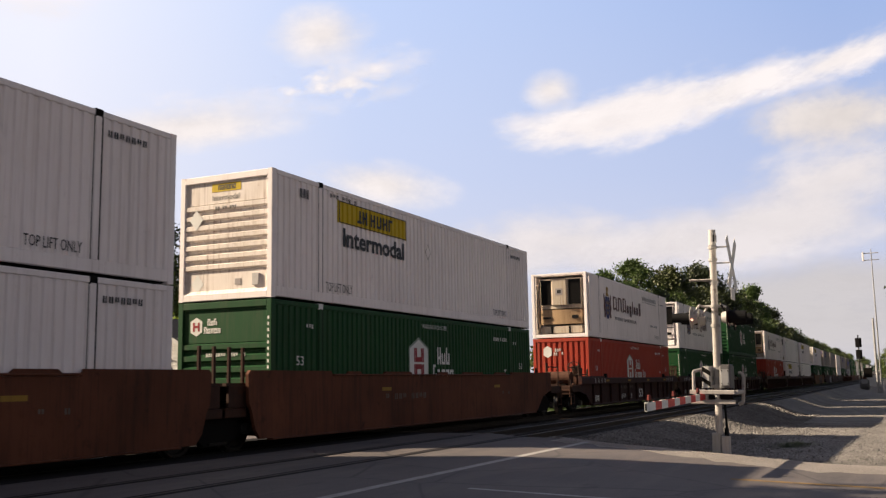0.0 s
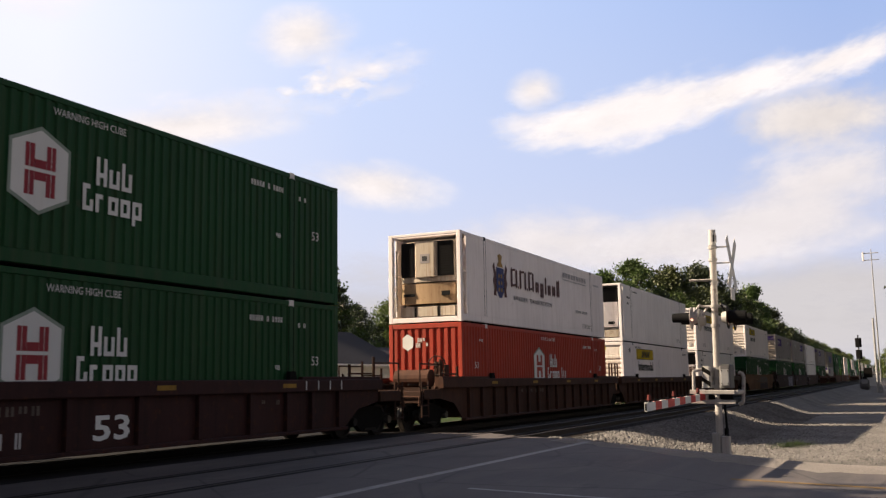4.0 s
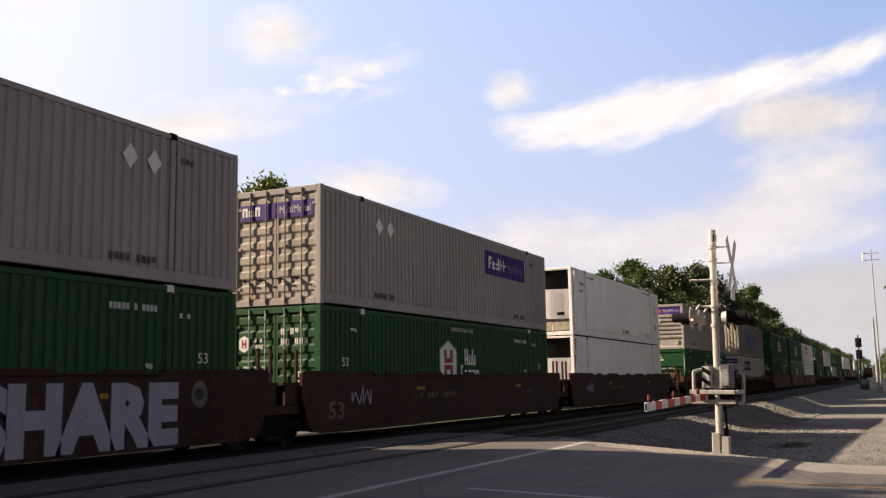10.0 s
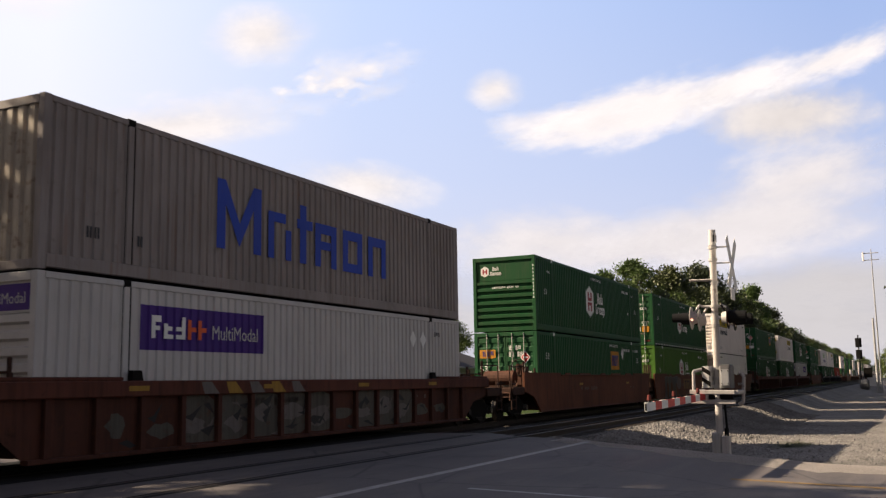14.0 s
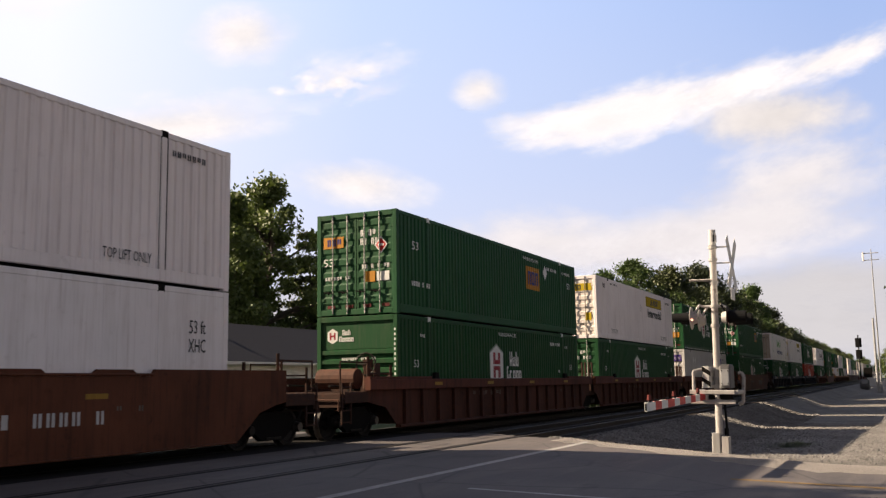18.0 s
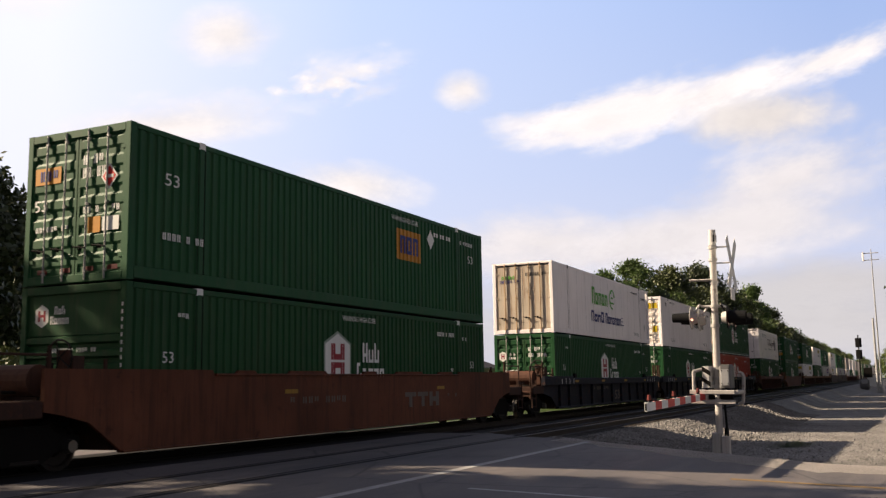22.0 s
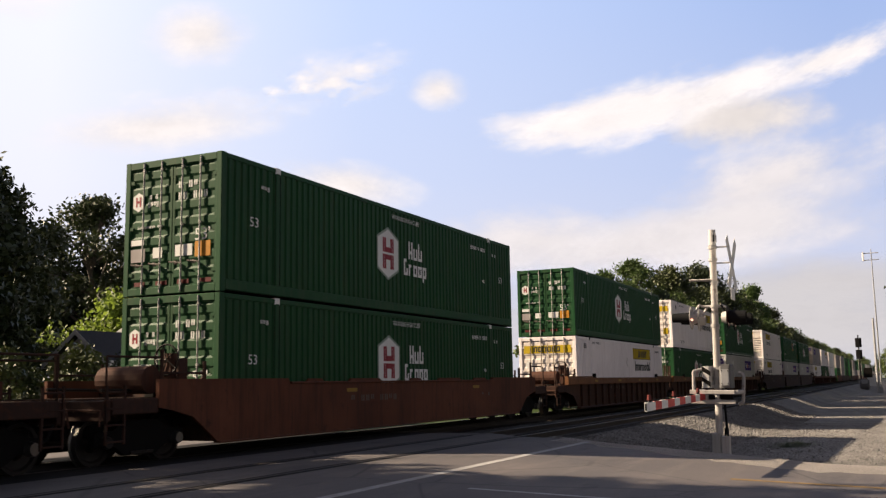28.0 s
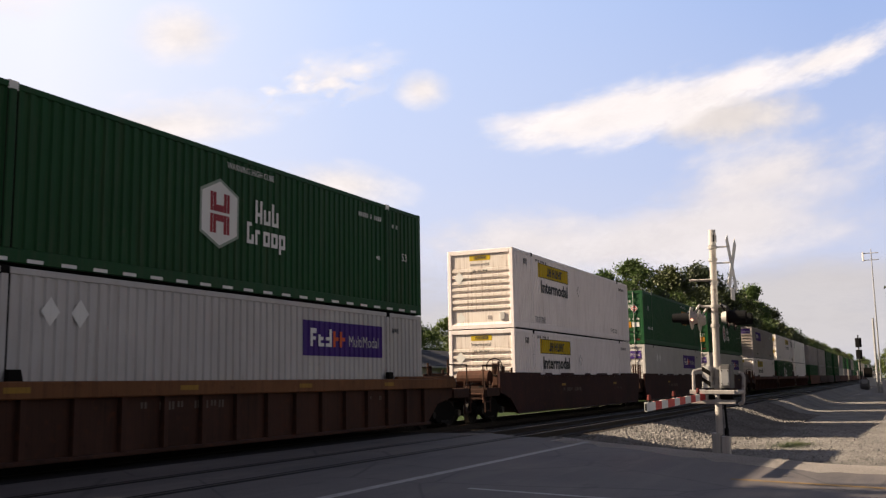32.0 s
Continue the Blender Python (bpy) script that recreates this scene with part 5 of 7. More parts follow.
def well_car(style, left, right, mat, low=0.0, tint=""):
    """One well unit. style: ribbed or smooth sides; left, right: C coupler or A joint."""
    car = thing("well_car", tint + (" ribbed" if style == "ribbed" else " smooth-sided") + " steel well car carrying two stacked containers", "railway car", "well cars of the train")
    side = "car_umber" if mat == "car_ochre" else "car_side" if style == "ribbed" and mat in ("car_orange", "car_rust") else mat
    el, er = (9.92 if left == "C" else 9.34), (9.92 if right == "C" else 9.34)
    for sy in (-1, 1):
        if style == "smooth":
            t = 1.56 - low
            low_z = 0.25 if mat == "car_brown" else 0.26 if left + right == "CC" else 0.22
            tip = {"C": [(8.25, low_z + 0.04), (8.98, 0.80), (9.55, 0.94), (9.92, 1.0), (9.92, t + 0.12)], "A": [(8.62, low_z + 0.04), (8.80, 0.46), (8.92, 0.85), (9.02, 1.0), (9.06, t + 0.04), (8.98, t + 0.12)]}
            p = tip[right] + [(5.85, t + 0.12), (5.78, t), (-5.78, t), (-5.85, t + 0.12)] + [(-a, b) for a, b in tip[left]][::-1]
            part("side_plate", Shape().sweep_y(p, *sorted((sy * 1.36, sy * 1.44))), mat, car)
            chord = Shape().slab(-5.75, 5.75, *sorted((sy * 1.33, sy * 1.47)), t + 0.003, t + 0.05)
            part("bottom_chord", Shape().slab(-8.2, 8.2, *sorted((sy * 1.30, sy * 1.46)), low_z, low_z + 0.038), mat, car)
            for x, w in ((-4.7, 0.35), (-2.4, 0.8), (0.4, 0.35), (2.6, 0.8), (4.9, 0.5)):
                q = [(x - w, t + 0.051), (x + w, t + 0.051), (x + w - 0.09, t + 0.115), (x - w + 0.09, t + 0.115)]
                if sy < 0:
                    part("chord_bracket", Shape().sweep_y(q, -1.40, -1.34), mat, car)
                else:
                    chord.sweep_y(q, 1.34, 1.40)
            part("top_chord", chord, mat, car)
        else:
            low_z = 0.28 if mat in ("car_maroon", "car_blue") else 0.20
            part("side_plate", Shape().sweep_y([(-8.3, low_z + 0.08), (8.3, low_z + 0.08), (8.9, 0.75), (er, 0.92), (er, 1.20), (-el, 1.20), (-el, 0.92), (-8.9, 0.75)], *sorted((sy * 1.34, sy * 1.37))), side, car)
            part("top_chord", Shape().slab(-el, er, *sorted((sy * 1.34, sy * 1.50)), 1.201, 1.48 - low, 0.02), mat, car)
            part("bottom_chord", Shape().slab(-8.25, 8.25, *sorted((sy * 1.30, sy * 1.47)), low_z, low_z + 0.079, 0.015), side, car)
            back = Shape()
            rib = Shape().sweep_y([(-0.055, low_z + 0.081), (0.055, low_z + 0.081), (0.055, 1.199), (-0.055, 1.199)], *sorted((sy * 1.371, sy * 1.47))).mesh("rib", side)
            for x in (-8.0, -6.8, -5.2, -3.6, -1.96, -0.36, 1.25, 2.85, 4.45, 5.76, 6.74, 7.9) if mat in ("car_maroon", "car_blue") else [-7.9 + k * 1.054 for k in range(16)]:
                if sy < 0:
                    o = part("rib", rib, side, car)
                    o.location = (x, 0, 0)
                else:
                    back.box(x - 0.055, x + 0.055, 1.371, 1.47, low_z + 0.081, 1.199)
            if sy > 0:
                tagged(part("far_ribs", back, side, car), kind="stuff")
            for x in (-5.95, 5.95):
                part("guide_block", Shape().sweep_y([(x - 0.14, 1.481 - low), (x + 0.14, 1.481 - low), (x + 0.09, 1.66), (x - 0.12, 1.66)], *sorted((sy * 1.36, sy * 1.46))), "dark_steel", car)
            for sx, e in ((-1, el), (1, er)):
                part("end_ledge", Shape().slab(*sorted((sx * 6.3, sx * (e - 0.05))), *sorted((sy * 1.35, sy * 1.46)), 1.481 - low, 1.545 - low), mat, car)
        for x in (-6.2, -2.3, 1.6, 5.5) if style == "ribbed" else (-3.4, 4.2):
            z = 1.34 if style == "ribbed" else 1.22
            yy = sy * (1.503 if style == "ribbed" else 1.443)
            part("reflector", Shape().box(x, x + 0.5, *sorted((yy, yy - sy * 0.006)), z - 0.04, z + 0.05), "reflector_yellow", car, "faded yellow reflective strip")
    fl = Shape()
    for k in range(9):
        fl.box(-8.1 + k * 2.0, -7.9 + k * 2.0, -1.33, 1.33, 0.29, 0.35)
    fl.box(-8.2, -6.9, -1.29, 1.29, 0.295, 0.345).box(6.9, 8.2, -1.29, 1.29, 0.295, 0.345)
    part("well_floor", fl, mat, car)
    for x in (-3.0, 2.2):
        part("brake_rigging", Shape().box(x - 0.5, x + 0.5, -0.4, 0.3, 0.25, 0.289), "dark_steel", car)
    end_gear(car, -1, left, mat, True)
    end_gear(car, 1, right, mat, False)
    return car


def car_marks(car, style, fig=""):
    y = -1.372 if style == "ribbed" else -1.441
    if fig:
        fm = "faint_mark" if fig == "faint" else "decal_white"
        part("lettering", lettering("53", 0.24, 1.08, 0.48, 0.91, y - 0.002, fm, -1, 0.02), fm, car, "white length figure" if fm != "faint_mark" else "faded length figure")
        if fig != "faint":
            part("car_marking", bars(Shape(), -7.72, -6.98, 0.44, 0.70, y, 4, 91), "decal_white", car)
            part("car_marking", bars(Shape(), -3.3, -2.3, 0.46, 0.70, y, 4, 92), "pale_grey", car)
            part("car_marking", bars(Shape(), -1.85, -1.15, 0.46, 0.70, y, 4, 93), "pale_grey", car)
        for sx in (-1, 1):
            for k in range(4):
                x = sx * (7.9 - k * 0.50)
                part("end_stripe", Shape().box(x - 0.016, x + 0.016, -1.506, -1.500, 1.25, 1.45), "decal_white", car)
    s = bars(bars(Shape(), -3.2, -0.8, 0.95, 1.10, y, 10, 83), 4.9, 5.6, 0.95, 1.05, y, 4, 84)
    part("marking", s, "faint_mark", car)


def spray(car, kind):
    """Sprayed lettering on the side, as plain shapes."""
    y = -1.446 if kind != "ribbed" else -1.374
    r = random.Random(kind)
    def blot(x0, x1, z0, z1, n=11, wild=0.16):
        cx, cz, w, h = (x0 + x1) / 2, (z0 + z1) / 2, (x1 - x0) / 2, (z1 - z0) / 2
        return [(cx + w * math.cos(k * math.tau / n) * r.uniform(1 - wild, 1 + wild), cz + h * math.sin(k * math.tau / n) * r.uniform(1 - wild, 1)) for k in range(n)]

    def face(pts, lift):
        return Shape().add([(a, y - lift, b) for a, b in pts], [tuple(range(len(pts)))])
    if kind == "pale":
        # five fat letters that lean on one another, with dark outlines
        for word, bold, lift, mat in (("SHARE", 0.10, 0.002, "graffiti_dark"), ("SHARE", 0.062, 0.006, "graffiti_lilac")):
            g = 0.03 if mat == "graffiti_dark" else 0.0
            s = lettering(word, 1.66 - g, 6.2 + g, 0.30 - g, 1.46 + g, y - lift, mat, -1, bold)
            part("sprayed_outline" if g else "sprayed_letters", s, mat, car, "" if g else "pale lilac sprayed lettering")
        for x in (1.13, 6.8):
            part("sprayed_badge", face(blot(x - 0.24, x + 0.24, 0.95, 1.48, 12, 0.05), 0.002), "graffiti_pale", car)
            part("sprayed_outline", face(blot(x - 0.15, x + 0.13, 1.08, 1.36, 9, 0.25), 0.005), "graffiti_dark", car)
    elif kind == "tag":
        # a quick scrawl of thin strokes
        x, z = -6.9, 1.16
        for k in range(9):
            nx, nz = x + r.uniform(-0.04, 0.26), 0.74 + (0.5 if k % 2 else 0.1) + r.uniform(-0.14, 0.14)
            d = Vector((nx - x, nz - z)).normalized() * 0.026
            part("sprayed_stroke", face([(x - d.y, z + d.x), (x + d.y, z - d.x), (nx + d.y, nz - d.x), (nx - d.y, nz + d.x)][::-1], 0.002), "graffiti_lilac", car)
            x, z = nx, nz
    elif kind == "dark":
        for k, (x, w) in enumerate(((-6.6, 0.8), (-5.7, 0.95), (-4.65, 1.6))):
            q = [(x, 1.44), (x + w, 1.52), (x + w * 0.92, 1.16), (x + w * 0.62, 1.10), (x + w * 0.70, 0.72), (x + w * 0.66, 0.30), (x - 0.05, 0.24), (x + w * 0.1, 0.8)]
            part("sprayed_letter", face(q, 0.004), "graffiti_dark", car)
            part("sprayed_outline", face([(x + w * 0.5 + (a - x - w * 0.5) * 1.07, 0.86 + (b - 0.86) * 1.07) for a, b in q], 0.001), "graffiti_pale", car)
        part("sprayed_patch", face(blot(-3.4, -2.1, 0.72, 1.50, 14, 0.10), 0.001), "faint_mark", car)
        part("logo_panel", Shape().box(-1.30, 1.38, y - 0.003, y, 0.76, 1.35), "car_tan", car, "faded tan panel with dark blocks")
        for a, b, z0, z1 in ((-1.05, -0.48, 1.15, 1.27), (-0.84, -0.68, 0.78, 1.15), (-0.30, 0.28, 1.15, 1.27), (-0.10, 0.06, 0.78, 1.15), (0.40, 0.58, 0.78, 1.27), (0.78, 0.96, 0.78, 1.27), (0.58, 0.78, 0.96, 1.10)):
            part("logo_block", Shape().box(a, b, y - 0.007, y - 0.004, z0, z1), "car_maroon", car)
    elif kind == "scrawl":
        # a browner patch below, a weathered pale band above and looping thin black strokes
        part("sprayed_patch", face([(-1.3, 0.31), (4.9, 0.31), (4.7, 0.86), (3.1, 0.92), (1.2, 0.86), (-1.0, 0.93)], 0.001), "car_maroon", car)
        part("sprayed_patch", face([(-1.7, 0.95), (4.8, 0.92), (4.6, 1.42), (1.8, 1.49), (-1.2, 1.44)], 0.001), "faded_band", car)
        part("sprayed_patch", face([(-7.6, 0.86), (-6.2, 0.80), (-6.0, 1.30), (-7.5, 1.36)], 0.001), "car_ochre", car)
        path = [(-0.5 + k * 0.115 + 0.30 * math.sin(k * 1.25), 1.10 + 0.30 * math.sin(k * 0.93 + 0.5) + r.uniform(-0.06, 0.06)) for k in range(42)]
        line = Shape()
        for (x, z), (nx, nz) in zip(path, path[1:]):
            d = Vector((nx - x, nz - z)).normalized() * 0.026
            line.add([(a, y - 0.004, b) for a, b in ((x + d.y, z - d.x), (nx + d.y, nz - d.x), (nx - d.y, nz + d.x), (x - d.y, z + d.x))], [(0, 1, 2, 3)])
        part("sprayed_scrawl", line, "graffiti_dark", car, "looping black sprayed line")
    elif kind == "blocks":
        for a, b, z0, z1 in ((2.2, 2.85, 1.0, 1.12), (2.43, 2.62, 0.72, 1.0), (2.95, 3.6, 1.0, 1.12), (3.18, 3.37, 0.72, 1.0), (3.68, 3.88, 0.72, 1.12), (4.1, 4.3, 0.72, 1.12), (3.88, 4.1, 0.85, 0.98)):
            part("logo_block", Shape().box(a, b, y - 0.003, y, z0, z1), "faint_mark", car)
    else:
        # muted sprayed bays between the ribs, crossed by dark wedges and thin pale strokes
        for k in range(1, 14):
            x0, x1 = -7.9 + k * 1.054 + 0.06, -7.9 + (k + 1) * 1.054 - 0.06
            strong = 3 <= k <= 7 or 9 <= k <= 11

            def held(pts):
                return [(min(x1, max(x0, u)), min(1.20, max(0.31, v))) for u, v in pts]
            if strong:
                part("sprayed_patch", face(held(blot(x0 - 0.35, x1 + 0.35, 0.10, 1.40, 15, 0.30)), 0.001), "graffiti_drab", car)
            low = r.uniform(0.34, 0.62)
            part("sprayed_letter", face(held(blot(x0 + r.uniform(-0.2, 0.25), x1 + r.uniform(-0.3, 0.2), low, low + r.uniform(0.3, 0.55), 12, 0.4)), 0.002), "graffiti_pale" if strong else "graffiti_drab", car)
            for j in range(4 if strong else 1):
                u, v = r.uniform(x0, x1 - 0.2), r.uniform(0.34, 1.05)
                du, dv, w = r.uniform(0.2, 0.6), r.uniform(-0.35, 0.35), r.uniform(0.05, 0.16)
                part("sprayed_wedge", face(held([(u, v), (u + du * 0.5, v - w), (u + du, v + dv), (u + du * 0.4, v + w * 0.4)]), 0.004 + j * 0.0005), "graffiti_dark" if j != 2 else "graffiti_pale", car)
        for k in range(5):
            x = -4.2 + k * 0.75
            part("sprayed_letter", Shape().add([(x, -1.505, 1.22), (x + 0.45, -1.505, 1.22), (x + 0.2, -1.505, 1.45), (x - 0.1, -1.505, 1.45)], [(0, 1, 2, 3)]), "graffiti_pale" if k % 2 == 0 else "reflector_yellow", car)


def far_car(mat):
    """A well unit too far off to show more than its sides, decks and trucks."""
    car = thing("well_car", "distant " + TINT[mat] + " steel well car carrying stacked containers", "railway car", "well cars of the train")
    for sy in (-1, 1):
        part("side_plate", Shape().sweep_y([(-8.4, 0.29), (8.4, 0.29), (9.3, 0.95), (9.4, 1.6), (-9.4, 1.6), (-9.3, 0.95)], *sorted((sy * 1.36, sy * 1.44))), mat, car)
    part("well_floor", Shape().box(-8.2, 8.2, -1.35, 1.35, 0.30, 0.345), mat, car)
    part("centre_sill", Shape().box(-9.7, -8.3, -0.4, 0.4, 0.7, 1.1).box(8.3, 9.7, -0.4, 0.4, 0.7, 1.1), mat, car)
    part("truck", Shape().box(8.6, 10.8, -1.05, 1.05, 0.2, 0.75).rod((8.81, -0.8, 0.45), (8.81, 0.8, 0.45), 0.45, 12).rod((10.59, -0.8, 0.45), (10.59, 0.8, 0.45), 0.45, 12), "dark_steel", car)
    return car


# ---- the train ----
AXIS_Y = 13.545
NEAR = [-2.19, 17.09, 40.71, 60.09, 79.49, 102.97, 122.34, 141.75, 165.13, 188.5, 207.84, 227.34, 250.56, 273.96, 297.23, 316.56,
        336.03, 359.46, 378.79, 398.17, 421.6, 444.95, 464.34, 483.8, 507.31, 530.56, 554.14, 573.57, 593.11, 616.62, 635.99]
LOAD = """yellowtag- yellowtag-|hexagon- yellowtag-|red- crest-|hexagon- crest_clean-|hexagon- hexagon-|red- crest-|yellowtag- reefer-|reefer- yellowtag-|hexagon- yellowtag-|hexagon- violet-|hexagon+ violet+|reefer_bare- reefer_scuffed-
hexagon- violet-|violet_white- bluemark-|orangetag+ hexagon-|hexagon_light+ hexagon_tape+|smooth+ yellowtag-|hexagon- orangetag+|hexagon+ yellowtag+|violet_white+ hexagon_tape+|hexagon- orangetag+|hexagon+ coolbox+|hexagon+ yellowtag+|red+ hexagon_tape+
hexagon+ crest+|hexagon+ hexagon+|yellowtag+ hexagon+|hexagon+ yellowtag+|violet_white+ hexagon_tape+|yellowtag- yellowtag-|violet_white+ orangetag+|violet_white+ hexagon+|yellowtag- violet-|hexagon+ yellowtag+|reefer- reefer-""".replace("\n", "|").split("|")
CARS = ["smooth car_orange AA", "smooth car_orange AC", "ribbed car_maroon CA", "ribbed car_maroon AA", "ribbed car_maroon AC", "ribbed car_umber CA", "ribbed car_umber AA",
        "ribbed car_umber AC", "smooth car_amber CC", "smooth car_brown CA", "smooth car_brown AA", "smooth car_brown AC", "ribbed car_rust CC", "ribbed car_rust CC",
        "smooth car_orange CA", "smooth car_orange AA", "smooth car_orange AC", "ribbed car_rust CA", "ribbed car_rust AA", "ribbed car_rust AC", "smooth car_orange CC",
        "ribbed car_blue CA", "ribbed car_blue AA", "ribbed car_blue AC", "ribbed car_rust CC", "smooth car_orange CC", "ribbed car_ochre CA", "ribbed car_ochre AA",
        "ribbed car_ochre AC", "smooth car_brown CA", "smooth car_brown AA", "smooth car_brown AC", "ribbed car_rust CA", "ribbed car_rust AA", "ribbed car_rust AC"]
TINT = {"car_orange": "orange-brown", "car_amber": "faded amber", "car_maroon": "dark maroon", "car_brown": "dark brown", "car_umber": "weathered brown", "car_ochre": "ochre and brown", "car_rust": "rusty brown", "car_blue": "dark blue"}
ROLLING = []            # (thing, its place along the train, height)
_made = {}


def stocked(key, build, m):
    """The first of a kind is built, the others are copies that share its meshes."""
    if key not in _made:
        _made[key] = build()
        _made[key].matrix_world = m
        return _made[key]
    return copy_thing(_made[key], m)


def build_train():
    offs = list(NEAR)
    for k in range(len(NEAR), 54):
        new_car = k >= len(CARS) or CARS[k].split()[2][0] == "C"
        if k >= len(CARS):
            new_car = k % 3 == 2
        offs.append(offs[-1] + (23.41 if new_car else 19.40))
    far_mats = ["grey", "hexagon_green", "grey", "hexagon_green", "grey", "hexagon_green", "hexagon_green", "grey", "pale_grey", "hexagon_green", "hexagon_green"]
    for k, off in enumerate(offs):
        x = off + HX
        if k < len(LOAD):
            for lvl, word in enumerate(LOAD[k].split()):
                style, turned = word[:-1], word[-1] == "+"
                z = 0.352 + lvl * (HGT + 0.030)
                ROLLING.append((stocked(("box", style, turned), lambda: container(style, turned), pose(x, AXIS_Y, z)), x, z))
            style, mat, ends = CARS[k].split()
            low = 0.17 if k == 25 else 0.0
            car = stocked(("car", style, mat, ends, low), lambda: well_car(style, ends[0], ends[1], mat, low, TINT[mat]), pose(x, AXIS_Y, 0))
            ROLLING.append((car, x, 0.0))
        else:
            for lvl in (0, 1):
                mat = far_mats[(k * 5 + lvl * 3) % 11]
                z = 0.352 + lvl * (HGT + 0.030)
                ROLLING.append((stocked(("far", mat), lambda: far_container(mat), pose(x, AXIS_Y, z)), x, z))
            mat = ("car_brown", "car_rust", "car_orange")[k // 3 % 3]
            car = stocked(("far car", mat), lambda: far_car(mat), pose(x, AXIS_Y, 0))
            ROLLING.append((car, x, 0.0))
    cars = [o for o, x, z in ROLLING if o.name.startswith("well_car")]
    for k, car in enumerate(cars[:35]):
        style = CARS[k].split()[0]
        car_marks(car, style, "white" if k in (2, 3, 4) else "faint" if k in (21, 22, 23) else "")
    for a, b, n in ((1.4, 2.85, 3), (3.15, 4.70, 6)):
        part("car_marking", bars(Shape(), a, b, 0.76, 0.98, -1.441, n, 95), "pale_grey", cars[16])
    spray(cars[8], "scrawl")
    spray(cars[9], "pale")
    spray(cars[10], "tag")
    spray(cars[11], "tag")
    spray(cars[15], "dark")
    spray(cars[13], "ribbed")
    spray(cars[20], "blocks")
    part("lettering", lettering("53", -7.95, -7.25, 0.55, 0.96, -1.443, "faint_mark", -1, 0.02), "faint_mark", cars[10], "faded length figure")


build_train()


# ---- ground, road and track ----
def smooth(a, b, v):
    k = min(1.0, max(0.0, (v - a) / (b - a)))
    return k * k * (3 - 2 * k)


def along(v, *stops):
    """Straight lines between (v, value) stops."""
    if v <= stops[0][0]:
        return stops[0][1]
    for (a, p), (b, q) in zip(stops, stops[1:]):
        if v <= b:
            return p + (q - p) * (v - a) / (b - a)
    return stops[-1][1]


def road_edge(y):
    """x of the far edge of the asphalt."""
    return along(y, (1.4, 18.45), (5.45, 20.72), (6.4, 21.3), (9.0, 23.0), (10.0, 24.0))


def road_z(y):
    """The road climbs to the rails and lies level over them."""
    return along(y, (-1.43, -0.29), (2.0, -0.17), (7.0, 0.0))


def ground_z(x, y):
    """Level bed under the tracks, a bank of ballast down to the lower ground beside them."""
    if y > 16.2:
        p = -0.16 - 0.34 * smooth(16.2, 18.5, y)
    else:
        low = along(x, (21, -0.55), (30, -0.62), (43, -0.79), (53, -0.95), (70, -1.0))
        p = -0.19 + (low + 0.19) * (1 - smooth(5.2, 8.0, y))
    off = smooth(0.0, 1.9, x - road_edge(y)) if x > 0 else smooth(0.0, 3.0, -14.0 - x)
    return p * off + (road_z(y) - 0.02) * (1 - off)


def spread(vals):
    return sorted(set(round(v, 3) for v in vals))


